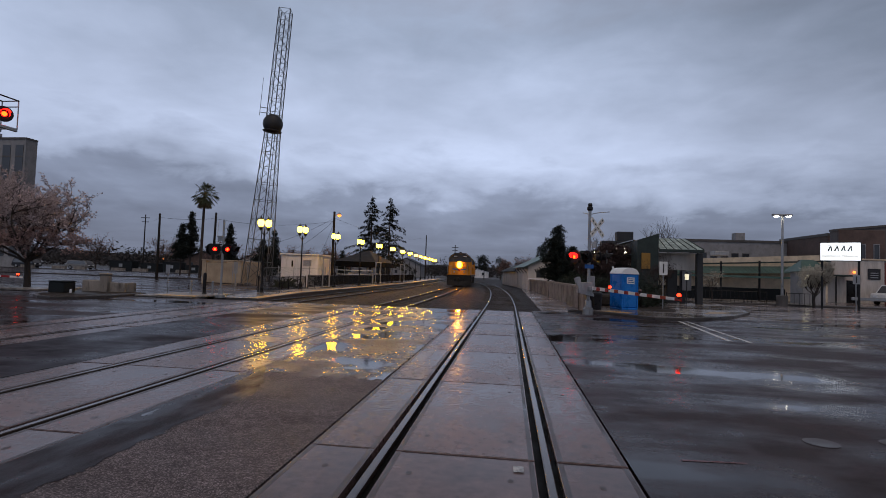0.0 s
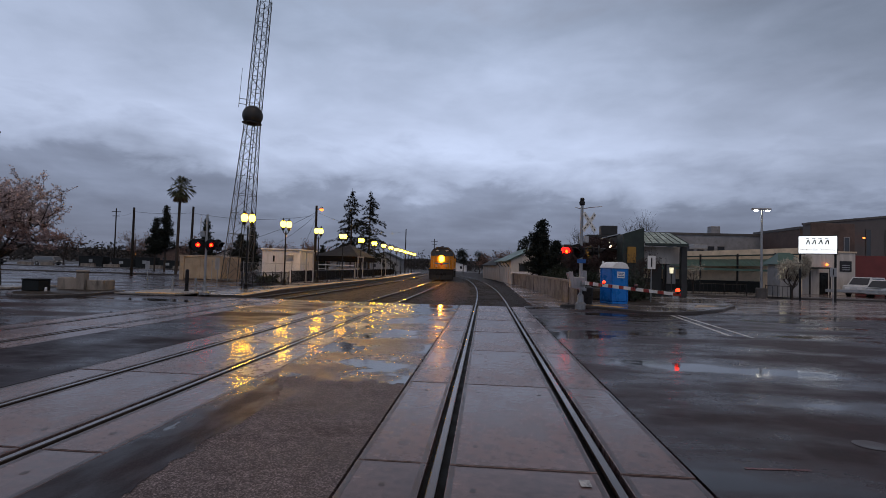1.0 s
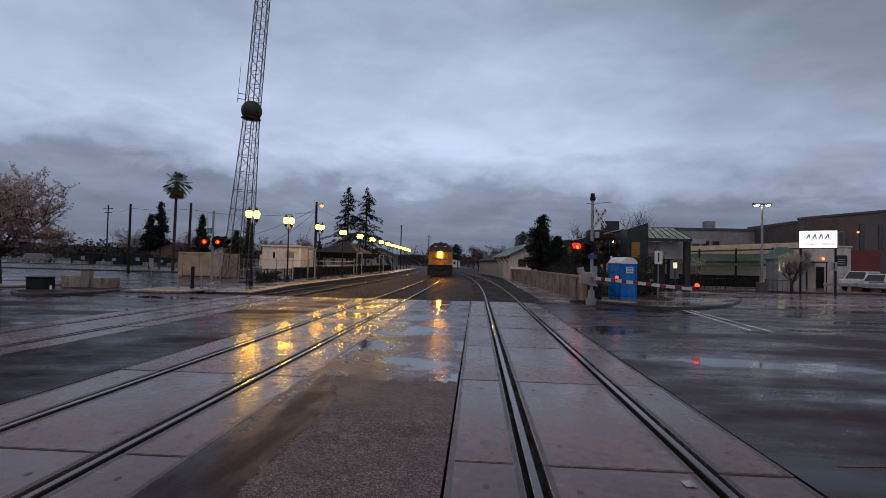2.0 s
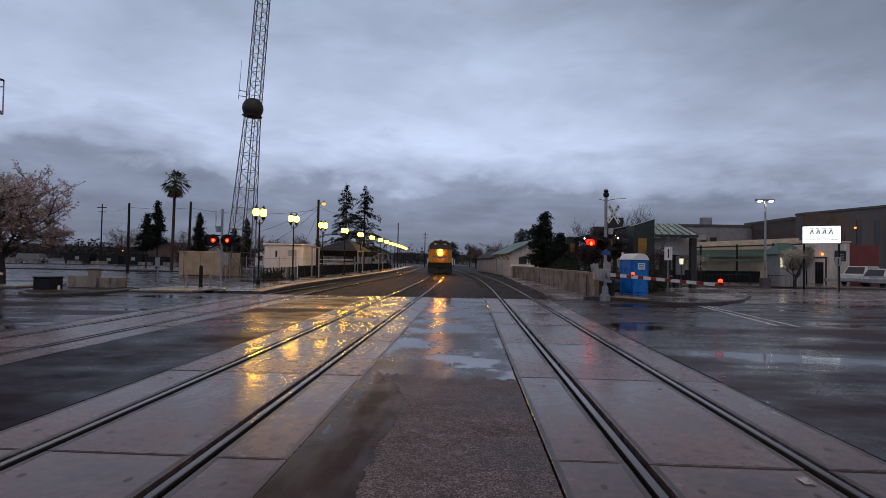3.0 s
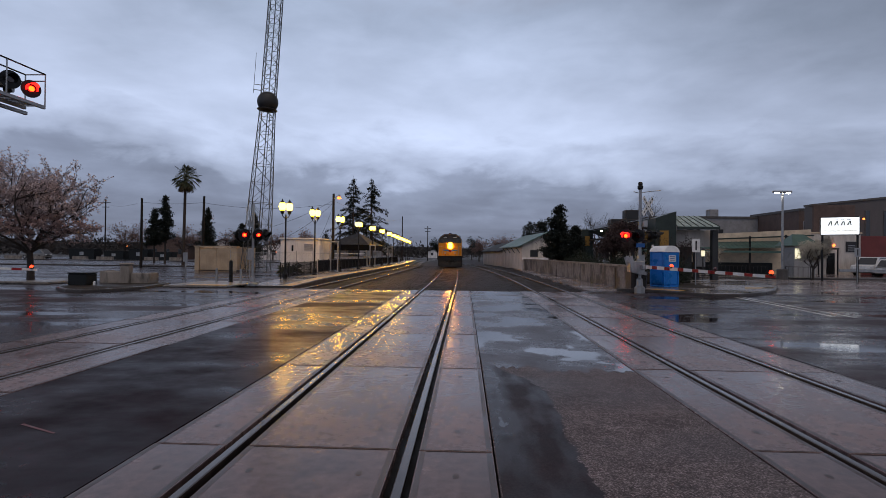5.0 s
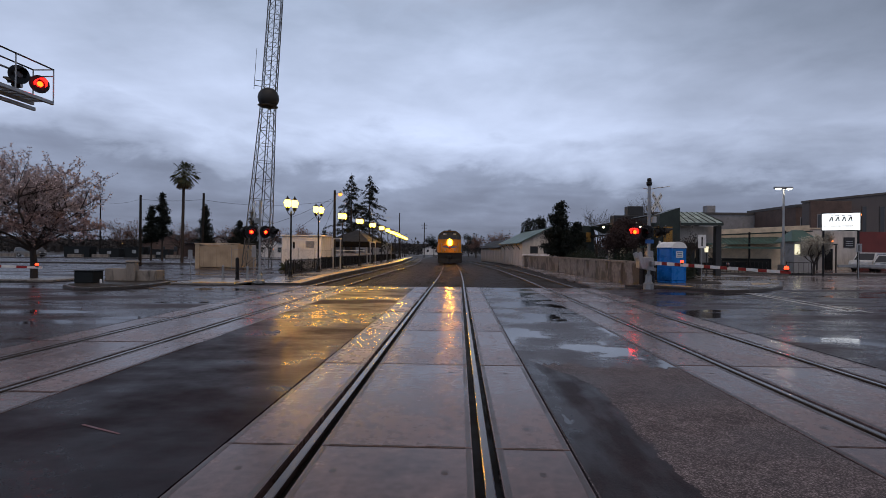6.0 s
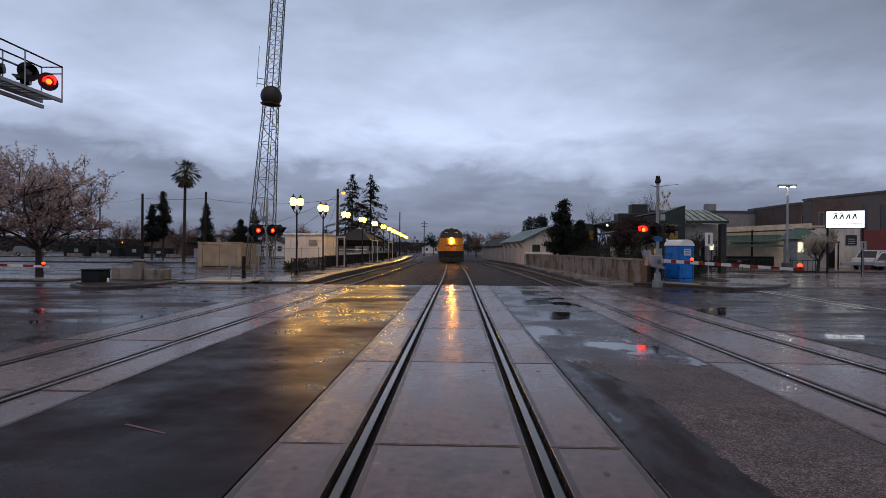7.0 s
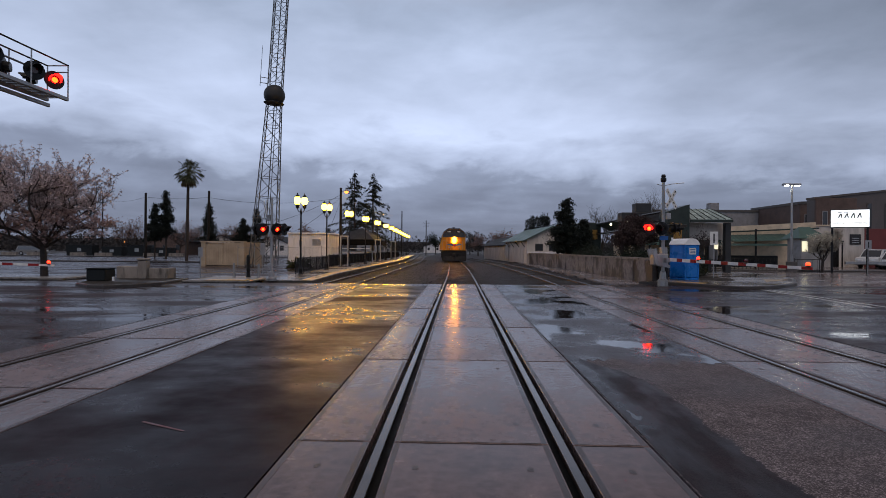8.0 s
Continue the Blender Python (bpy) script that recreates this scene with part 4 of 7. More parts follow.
def east_signal():
    t = thing("crossing_signal", (0, 0, 0), "grey crossing signal mast with lit red flashers and crossbuck", "crossing signal", "crossing signals")
    x, y = 3.98, 25.25
    b = Mesh()
    b.tube((x, y, 0.1), (x, y, 4.75), 0.075, 0.068, 12)
    mast = part("mast", b, M["galv"], t)
    b = Mesh()
    b.lathe(x, y, [(0.24, 0.0), (0.24, 0.25), (0.16, 0.32), (0.14, 0.62), (0.09, 0.68)], 8)
    part("base", b, M["galv"], mast)
    b = Mesh()
    b.lathe(x, y, [(0.10, 4.72), (0.13, 4.78), (0.13, 4.88), (0.09, 4.92), (0.11, 4.98), (0.08, 5.06)], 10)
    part("bell", b, M["black"], mast)
    b = Mesh()
    b.path([(x - 0.3, y, 4.62), (x, y, 4.55), (x + 0.35, y - 0.1, 4.62), (x + 0.85, y - 0.2, 4.66)], 0.018)
    part("camera_arm", b, M["galv"], mast)
    crossbuck(t, x + 0.3, y - 0.05, 3.95, (0.62, -0.78, 0), 0.92)
    b = Mesh()
    b.tube((x, y, 3.75), (x + 0.3, y, 3.75), 0.03, 0.03, 8)
    b.box(x + 0.12, y - 0.12, 3.02, x + 0.3, y + 0.05, 3.3, 0.01)
    part("junction_box", b, M["galv"], mast)
    b = Mesh()
    b.tube((x - 0.55, y, 2.78), (x + 0.75, y, 2.78), 0.03, 0.03, 8)
    part("flasher_bar", b, M["black"], t)
    flasher(t, x - 0.62, y - 0.06, 2.6, (-0.75, -0.66, 0), 2)
    flasher(t, x - 0.1, y - 0.14, 2.6, (-0.75, -0.66, 0), 0)
    flasher(t, x + 0.42, y + 0.1, 2.6, (0.9, 0.3, 0), 0)
    flasher(t, x + 0.78, y + 0.1, 2.62, (0.9, -0.3, 0), 0)
    b = Mesh()
    b.box(x - 0.19, y - 0.1, 2.08, x + 0.19, y - 0.085, 2.26, 0.004)
    part("sign_plate", b, M["sign_blue"], t, "small blue sign plate")
    b = Mesh()
    b.box(x - 0.5, y - 0.25, 0.95, x + 0.15, y + 0.25, 1.45, 0.03)
    mech = part("gate_mechanism", b, M["galv"], t, "grey gate mechanism box")
    b = Mesh()
    b.prism([(x - 0.62, 1.62), (x - 0.42, 1.7), (x - 0.30, 1.1), (x + 0.2, 0.95), (x + 0.2, 0.82), (x - 0.42, 0.95)], "y", y - 0.33, y - 0.27)
    part("counterweight", b, M["galv"], mech)
    b = Mesh()
    b.prism([(x - 0.62, 1.62), (x - 0.42, 1.7), (x - 0.30, 1.1), (x + 0.2, 0.95), (x + 0.2, 0.82), (x - 0.42, 0.95)], "y", y + 0.27, y + 0.33)
    part("counterweight", b, M["galv"], mech)
    b = Mesh()
    b.box(x + 0.05, y + 0.3, 1.2, x + 0.33, y + 0.6, 1.75, 0.03)
    part("relay_case", b, M["galv"], t)
    arm = part("gate_arm", Mesh().box(x - 0.05, y - 0.6, 1.08, x + 0.12, y - 0.3, 1.28, 0.02), M["galv"], t, "red and white striped boom arm")
    gate_arm(arm, (x + 0.08, y - 0.55, 1.2), (5.68, 17.7, 1.08), 16, ((0.26, 1), (0.62, 0), (0.975, 1)))


east_signal()


def west_signal():
    t = thing("crossing_signal", (0, 0, 0), "slim grey crossing signal post with lit red flashers", "crossing signal", "crossing signals")
    x, y = -14.42, 26.4
    b = Mesh()
    b.tube((x, y, 0.05), (x, y, 4.05), 0.06, 0.055, 10)
    mast = part("mast", b, M["galv"], t)
    b = Mesh()
    b.lathe(x, y, [(0.26, 0.0), (0.26, 0.12), (0.14, 0.2), (0.13, 0.42), (0.07, 0.46)], 8)
    part("base", b, M["galv"], mast)
    crossbuck(t, x - 0.25, y - 0.05, 3.5, (-0.85, -0.5, 0), 0.9)
    b = Mesh()
    b.box(x - 0.28, y - 0.06, 2.92, x - 0.06, y + 0.06, 3.2, 0.01)
    part("bell_box", b, M["galv"], mast)
    b = Mesh()
    b.tube((x - 0.65, y, 2.75), (x + 0.7, y, 2.75), 0.028, 0.028, 8)
    part("flasher_bar", b, M["black"], t)
    flasher(t, x - 0.42, y - 0.05, 2.5, (0.55, -0.83, 0), 1)
    flasher(t, x - 0.72, y + 0.1, 2.5, (-0.9, 0.3, 0), 0)
    flasher(t, x + 0.28, y - 0.1, 2.5, (0.75, -0.6, 0), 1)
    flasher(t, x + 0.62, y - 0.02, 2.5, (0.95, -0.2, 0), 0)


west_signal()


def cantilever_signal():
    t = thing("cantilever_signal", (0, 0, 0), "overhead cantilever signal gantry with lit red flasher", "crossing signal")
    x, y1, y0 = -19.05, 18.6, 4.0
    b = Mesh()
    b.tube((x - 0.1, y0, 0), (x - 0.1, y0, 7.0), 0.16, 0.13, 12)
    part("mast", b, M["galv"], t)
    for dx, z in ((-0.35, 6.62), (0.35, 6.62), (-0.3, 6.42)):
        b = Mesh()
        b.box(x + dx - 0.05, y0 - 0.3, z - 0.06, x + dx + 0.05, y1, z + 0.06, 0.012)
        part("beam", b, M["galv"], t)
    b = Mesh()
    k = y0
    while k < y1:
        b.box(x - 0.34, k, 6.68, x + 0.34, k + 0.10, 6.70)
        k += 0.16
    part("walkway", b, M["galv"], t)
    for dx in (-0.36, 0.36):
        b = Mesh()
        b.tube((x + dx, y0, 7.78), (x + dx, y1, 7.78), 0.028, 0.028, 8)
        part("handrail", b, M["black"], t)
    for dx in (-0.36, 0.36):
        k = y1
        while k > y0:
            b = Mesh()
            b.tube((x + dx, k, 6.66), (x + dx, k, 7.78), 0.022, 0.022, 6)
            part("stanchion", b, M["galv"], t)
            k -= 1.55
    b = Mesh()
    b.tube((x - 0.36, y1, 7.78), (x + 0.36, y1, 7.78), 0.022, 0.022, 6)
    b.tube((x - 0.36, y1, 7.55), (x + 0.36, y1, 7.55), 0.022, 0.022, 6)
    part("end_rail", b, M["galv"], t)
    b = Mesh()
    b.tube((x, y0, 7.35), (x, y1 - 0.2, 7.35), 0.035, 0.035, 8)
    part("conduit", b, M["galv"], t)
    flasher(t, x + 0.2, y1 - 0.42, 7.15, (0.9, -0.5, 0), 2)
    flasher(t, x + 0.2, y1 - 1.25, 7.2, (0.9, -0.5, 0), 0)
    flasher(t, x - 0.2, y1 - 0.9, 7.05, (-0.9, -0.4, 0), 0)
    flasher(t, x - 0.2, y1 - 1.9, 7.1, (-0.9, -0.4, 0), 0)
    flasher(t, x + 0.2, y1 - 2.8, 7.2, (0.9, -0.5, 0), 0)


cantilever_signal()

# the far street's boom arm, whose tip shows
t = thing("crossing_gate", (0, 0, 0), "lowered red and white crossing boom with a lit tip lamp", "crossing gate")
b = Mesh()
b.box(-31.0, 22.8, 0.0, -30.4, 23.5, 1.3, 0.04)
part("gate_mechanism", b, M["galv"], t)
gate_arm(t, (-30.4, 23.3, 0.95), (-22.9, 23.3, 0.78), 13, ((0.985, 1), (0.5, 0)))


# ---- bollards and small posts by the west corner ----
def bollard(x, y, h, r, mat, label):
    t = thing("bollard", (x, y, 0.09), label, "bollard", "bollards")
    b = Mesh()
    b.lathe(0, 0, [(r, 0), (r, h - r), (r * 0.8, h - r * 0.3), (r * 0.2, h)], 12)
    part("body", b, mat, t)
    b = Mesh()
    b.lathe(0, 0, [(r * 1.35, 0), (r * 1.3, 0.06), (r, 0.08)], 12)
    part("collar", b, mat, t)


bollard(-16.0, 27.5, 1.15, 0.09, M["black"], "dark steel bollard on the corner pavement")
bollard(-16.6, 27.2, 0.75, 0.06, M["galv"], "short pale steel bollard on the corner pavement")
bollard(-15.35, 27.2, 0.72, 0.06, M["galv"], "short pale steel bollard on the corner pavement")


def small_sign(x, y, h, w, hh, mat, label, back=None):
    t = thing("street_sign", (x, y, 0), label, "street sign", "street signs")
    b = Mesh()
    b.tube((0, 0, -0.1), (0, 0, h), 0.03, 0.03, 8)
    part("post", b, M["galv"], t)
    b = Mesh()
    b.box(-w / 2, -0.045, h - hh, w / 2, -0.033, h, 0.003)
    p = part("plate", b, mat, t)
    if back:
        b = Mesh()
        b.box(-w * 0.09, -0.052, h - hh * 0.85, w * 0.09, -0.048, h - hh * 0.15)
        part("lettering", b, back, p, "dark lettering bar")
    return t


small_sign(8.6, 30.2, 2.65, 0.42, 0.72, M["white"], "white upright regulatory sign on a thin post", M["ink"])
small_sign(-17.5, 33.5, 1.9, 0.28, 0.75, M["galv"], "narrow grey sign on a thin post")
small_sign(-19.2, 29.0, 1.6, 0.25, 0.5, M["galv"], "small pale sign on a thin post")
small_sign(22.9, 38.2, 2.4, 0.42, 0.6, M["galv"], "stacked parking signs on a thin post", M["ink"])


# ---- concrete planter ----
def planter():
    t = thing("concrete_planter", (0, 0, 0), "weathered concrete planter walls with a square pillar", "planter")
    for x0, y0, x1, y1, h in ((-21.4, 25.3, -20.29, 25.5, 0.69), (-19.86, 25.3, -19.02, 25.5, 0.61), (-19.22, 25.504, -19.02, 26.2, 0.61), (-21.4, 25.504, -21.2, 26.2, 0.69)):
        b = Mesh()
        b.box(x0, y0, 0.1, x1, y1, h, 0.03)
        part("wall", b, M["planter_conc"], t)
    b = Mesh()
    b.box(-20.286, 25.12, 0.1, -19.864, 25.5, 0.96, 0.04)
    p = part("pillar", b, M["planter_conc"], t)
    b = Mesh()
    b.box(-20.32, 25.08, 0.964, -19.83, 25.54, 1.08, 0.05)
    part("cap", b, M["planter_conc"], p)
    b = Mesh()
    b.box(-21.2, 25.55, 0.1, -19.22, 26.2, 0.5)
    part("soil", b, M["soil"], t)


planter()
t = thing("utility_box", (-20.95, 23.6, 0.12), "low dark concrete utility box on the planting island", "utility box")
b = Mesh()
b.box(-0.42, -0.35, 0, 0.42, 0.35, 0.5, 0.03)
part("body", b, M["skip_green"], t)
b = Mesh()
b.box(-0.45, -0.38, 0.504, 0.45, 0.38, 0.56, 0.03)
part("lid", b, M["skip_green"], t)
t = thing("valve_pipe", (-20.2, 23.3, 0.12), "small white valve pipe stub on the island", "pipe")
b = Mesh()
b.lathe(0, 0, [(0.05, 0), (0.05, 0.16), (0.035, 0.19)], 10)
part("stub", b, M["white_plastic"], t)


# ---- portable toilet ----
def portable_toilet():
    t = thing("portable_toilet", pose(6.14, 28.1, 0.12, 0, 0, 24), "bright blue portable toilet with a white domed roof", "portable toilet")
    w, d, h = 0.44, 0.47, 1.80
    b = Mesh()
    b.box(-w, -d, 0.1, w, d, h, 0.05)
    body = part("body", b, M["blue"], t)
    b = Mesh()
    b.box(-w - 0.03, -d - 0.03, 0, w + 0.03, d + 0.03, 0.11, 0.03)
    part("skid_base", b, M["blue"], t)
    b = Mesh()
    n, prof = 9, []
    for k in range(n):
        f = -1 + 2 * k / (n - 1)
        prof.append((f * (w + 0.05), h + 0.03 + 0.27 * (1 - f * f) ** 0.6))
    outline = [(-w - 0.05, h - 0.02)] + prof + [(w + 0.05, h - 0.02)]
    b.prism(outline, "y", -d - 0.05, d + 0.05)
    part("roof", b, M["white_plastic"], t, "white domed plastic roof")
    b = Mesh()
    b.box(-w + 0.08, -d - 0.025, 0.16, w - 0.08, -d - 0.002, h - 0.06, 0.012)
    door = part("door", b, M["blue"], t)
    for z0, z1 in ((0.24, 0.78), (0.86, 1.2)):
        b = Mesh()
        b.box(-w + 0.16, -d - 0.037, z0, w - 0.16, -d - 0.026, z1, 0.008)
        part("recess_panel", b, M["blue"], door)
    b = Mesh()
    b.box(-0.2, -d - 0.034, 1.3, 0.24, -d - 0.026, 1.62, 0.003)
    lab = part("notice", b, M["white"], door, "white notice sticker")
    b = Mesh()
    for k, (x0, x1) in enumerate(((-0.15, 0.19), (-0.12, 0.16), (-0.15, 0.19))):
        b.box(x0, -d - 0.04, 1.36 + 0.085 * k, x1, -d - 0.036, 1.4 + 0.085 * k)
    part("lettering", b, M["sign_blue"], lab, "blue lettering bars")
    for s in (-1, 1):
        for z0, z1 in ((0.2, 0.72), (0.8, 1.3), (1.38, 1.72)):
            b = Mesh()
            b.box(s * (w + 0.004), -d + 0.12, z0, s * (w + 0.02), d - 0.12, z1, 0.007)
            part("side_panel", b, M["blue"], body)
    for sx in (-1, 1):
        for sy in (-1, 1):
            b = Mesh()
            b.box(sx * w - 0.035, sy * d - 0.035, 0.1, sx * w + 0.035, sy * d + 0.035, h, 0.02)
            part("corner_post", b, M["blue"], body)
    b = Mesh()
    b.tube((-0.35, 0.45, h), (-0.35, 0.45, h + 0.35), 0.05, 0.05, 10)
    part("vent_pipe", b, M["white_plastic"], t)


portable_toilet()
t = thing("litter_bin", (4.62, 26.9, 0.13), "dark round litter bin by the wall end", "litter bin")
b = Mesh()
b.lathe(0, 0, [(0.22, 0), (0.26, 0.7), (0.28, 0.72), (0.27, 0.8), (0.12, 0.86)], 14)
part("body", b, M["black"], t)


# ---- locomotive ----
def on_track(y):
    """A pose on the middle track, turned along its bend."""
    return pose(centre_line(1, y), y, 0, 0, 0, math.degrees(math.atan(0.0008 * (y + 9 - 27))))


def locomotive(y0):
    """Front end at local y = 0, body running to +y."""
    t = thing("locomotive", on_track(y0), "yellow and grey diesel locomotive with glowing headlight on the rails", "locomotive", "coupled locomotives")
    b = Mesh()
    b.box(-1.5, 0.55, 1.15, 1.5, 17.6, 1.42, 0.03)
    part("frame", b, M["loco_dark"], t)
    b = Mesh()
    b.box(-1.52, 0.45, 1.424, 1.52, 17.6, 1.50, 0.015)
    part("walkway", b, M["loco_yellow"], t)
    b = Mesh()
    b.prism([(-1.5, 0.12), (1.5, 0.12), (1.5, 1.15), (-1.5, 1.15)], "y", 0.55, 0.72)
    part("pilot", b, M["loco_dark"], t)
    b = Mesh()
    for s in (-1, 1):
        b.add([(0, 0.0, 0.08), (s * 1.45, 0.5, 0.08), (s * 1.45, 0.6, 0.72), (0, 0.2, 0.62), (0, 0.55, 0.08), (0, 0.55, 0.62)], [(0, 1, 2, 3), (4, 1, 0), (5, 3, 2), (0, 3, 5, 4), (1, 4, 5, 2)])
    part("snow_plough", b, M["loco_dark"], t)
    b = Mesh()
    b.box(-0.16, -0.25, 0.75, 0.16, 0.55, 1.02, 0.04)
    b.box(-0.22, -0.45, 0.70, 0.06, -0.2, 1.08, 0.05)
    part("coupler", b, M["loco_dark"], t)
    for s in (-0.55, -0.4, 0.4, 0.55):
        b = Mesh()
        b.path([(s, 0.5, 0.95), (s, 0.35, 0.6), (s * 0.9, 0.3, 0.42)], 0.03)
        part("brake_hose", b, M["rubber"], t)
    b = Mesh()
    b.prism([(-0.98, 1.504), (0.98, 1.504), (0.98, 2.95), (0.82, 3.10), (-0.82, 3.10), (-0.98, 2.95)], "y", 0.95, 2.7)
    nose = part("nose", b, M["loco_yellow"], t, "faded yellow short nose")
    b = Mesh()
    for s in (-1, 1):
        b.quad((s * 0.12, 0.944, 1.98), (s * 0.9, 0.944, 2.1), (s * 0.9, 0.944, 2.22), (s * 0.12, 0.944, 2.22))
    part("emblem_wing", b, M["sign_blue"], nose, "blue wing stripe")
    b = Mesh()
    b.prism([(-0.15, 2.24), (0.15, 2.24), (0.15, 2.0), (0, 1.85), (-0.15, 2.0)], "y", 0.936, 0.944)
    part("emblem_shield", b, M["red"], nose, "plain red shield shape")
    b = Mesh()
    b.box(-0.16, 0.86, 2.42, 0.16, 0.95, 2.98, 0.03)
    hl = part("headlight_housing", b, M["loco_dark"], nose)
    # lens discs drawn larger than the housing, so they stand in for glare
    for z in (2.58, 2.84):
        b = Mesh()
        b.tube((0, 0.83, z), (0, 0.858, z), 0.28, 0.28, 18)
        part("headlight", b, M["headlight"], hl, "oversized warm headlight disc with its glare")
    for s in (-0.62, 0.62):
        b = Mesh()
        b.tube((s, 0.5, 1.78), (s, 0.62, 1.78), 0.11, 0.11, 14)
        d = part("ditch_light", b, M["galv"], t)
        b = Mesh()
        b.tube((s, 0.60, 1.5), (s, 0.60, 1.7), 0.03, 0.03, 6)
        part("bracket", b, M["loco_dark"], d)
    b = Mesh()
    b.prism([(-1.5, 1.504), (1.5, 1.504), (1.5, 3.35), (1.28, 3.75), (0.72, 4.16), (-0.72, 4.16), (-1.28, 3.75), (-1.5, 3.35)], "y", 2.704, 4.9)
    cab = part("cab", b, M["loco_yellow"], t)
    b = Mesh()
    b.prism([(-1.53, 3.36), (-1.30, 3.78), (-0.73, 4.19), (0.73, 4.19), (1.30, 3.78), (1.53, 3.36), (1.55, 3.42), (1.33, 3.84), (0.75, 4.26), (-0.75, 4.26), (-1.33, 3.84), (-1.55, 3.42)], "y", 2.55, 5.0)
    part("cab_roof", b, M["loco_grey"], cab)
    b = Mesh()
    b.prism([(-1.46, 3.11), (1.46, 3.11), (1.46, 3.33), (1.25, 3.72), (0.7, 4.12), (-0.7, 4.12), (-1.25, 3.72), (-1.46, 3.33)], "y", 2.66, 2.70)
    part("cab_front", b, M["loco_grey"], cab)
    for x0, x1 in ((-1.38, -0.95), (-0.82, -0.06), (0.06, 0.82), (0.95, 1.38)):
        b = Mesh()
        b.box(x0, 2.63, 3.14, x1, 2.657, 3.52, 0.01)
        part("windscreen", b, M["window"], cab, "dark windscreen pane")
    for s in (-0.62, 0.62):
        b = Mesh()
        b.box(s - 0.3, 2.6, 3.68, s + 0.3, 2.657, 3.94, 0.02)
        nb = part("number_board", b, M["black"], cab)
        b = Mesh()
        for k in range(4):
            b.box(s - 0.2 + 0.11 * k, 2.592, 3.74, s - 0.13 + 0.11 * k, 2.598, 3.88)
        part("numerals", b, M["white"], nb, "white numeral bars")
    for s in (-1, 1):
        b = Mesh()
        b.box(s * 1.502, 3.1, 2.75, s * 1.515, 4.5, 3.3, 0.004)
        part("side_window", b, M["window"], cab)
    b = Mesh()
    b.prism([(-0.86, 1.504), (0.86, 1.504), (0.86, 3.65), (0.62, 3.9), (-0.62, 3.9), (-0.86, 3.65)], "y", 4.904, 17.2)
    hood = part("long_hood", b, M["loco_yellow"], t)
    b = Mesh()
    b.prism([(-0.88, 3.66), (-0.64, 3.93), (0.64, 3.93), (0.88, 3.66), (0.9, 3.7), (0.65, 3.98), (-0.65, 3.98), (-0.9, 3.7)], "y", 4.95, 17.2)
    part("hood_roof", b, M["loco_grey"], hood)
    for s in (-1, 1):
        for k in range(11):
            b = Mesh()
            b.box(s * 0.862, 5.3 + k * 1.02, 1.65, s * 0.885, 6.2 + k * 1.02, 3.0, 0.008)
            part("hood_door", b, M["loco_yellow"], hood)
    b = Mesh()
    b.box(-1.15, 12.8, 2.95, 1.15, 16.8, 3.95, 0.12)
    part("radiator_housing", b, M["loco_grey"], hood)
    for y in (13.4, 14.7, 16.0):
        b = Mesh()
        b.lathe(0, y, [(0.58, 3.95), (0.6, 4.1), (0.5, 4.14)], 18)
        part("radiator_fan", b, M["loco_dark"], hood)
    b = Mesh()
    b.box(-0.35, 8.6, 3.96, 0.35, 9.6, 4.2, 0.04)
    part("exhaust_stack", b, M["loco_dark"], hood)
    b = Mesh()
    for k in (-0.12, 0.0, 0.12):
        b.tube((k, 3.3, 4.36), (k, 3.75, 4.36), 0.07, 0.03, 8)
    b.tube((0, 3.6, 4.2), (0, 3.6, 4.36), 0.04, 0.04, 6)
    part("air_horn", b, M["loco_dark"], t)
    b = Mesh()
    b.prism([(-1.35, 0.45), (-1.2, 0.35), (1.2, 0.35), (1.35, 0.45), (1.42, 1.14), (-1.42, 1.14)], "y", 6.9, 10.9)
    part("fuel_tank", b, M["loco_dark"], t)
    for y in (3.4, 14.2):
        b = Mesh()
        for s in (-1, 1):
            b.prism([(y - 2.2, 0.62), (y - 1.9, 0.82), (y + 1.9, 0.82), (y + 2.2, 0.62), (y + 2.1, 0.45), (y - 2.1, 0.45)], "x", s * 1.0, s * 1.18)
        b.box(-0.95, y - 1.3, 0.5, 0.95, y + 1.3, 1.14, 0.03)
        bg = part("bogie", b, M["loco_dark"], t)
        for dy in (-1.4, 1.4):
            for s in (-1, 1):
                b = Mesh()
                b.tube((s * 0.69, y + dy, 0.515), (s * 0.83, y + dy, 0.515), 0.51, 0.51, 22)
                b.tube((s * 0.66, y + dy, 0.515), (s * 0.69, y + dy, 0.515), 0.535, 0.535, 22)
                part("wheel", b, M["rail_side"], bg)
    for s in (-1, 1):
        b = Mesh()
        b.path([(s * 1.45, 0.55, 1.5), (s * 1.45, 0.55, 2.55), (s * 1.35, 0.6, 2.62), (s * 1.05, 0.65, 2.62), (s * 1.0, 0.65, 1.5)], 0.022)
        part("end_handrail", b, M["galv"], t)
        b = Mesh()
        b.path([(s * 1.47, 5.2, 2.5), (s * 1.47, 17.3, 2.5)], 0.02)
        for k in range(8):
            b.tube((s * 1.47, 5.3 + k * 1.7, 1.5), (s * 1.47, 5.3 + k * 1.7, 2.5), 0.018, 0.018, 5)
        part("side_handrail", b, M["loco_yellow"], t)
        b = Mesh()
        for k in range(4):
            b.box(s * 1.15, 0.55, 0.3 + 0.28 * k, s * 1.5, 0.85, 0.34 + 0.28 * k)
        b.box(s * 1.5, 0.5, 0.25, s * 1.52, 0.9, 1.4)
        part("step_well", b, M["loco_dark"], t)
    b = Mesh()
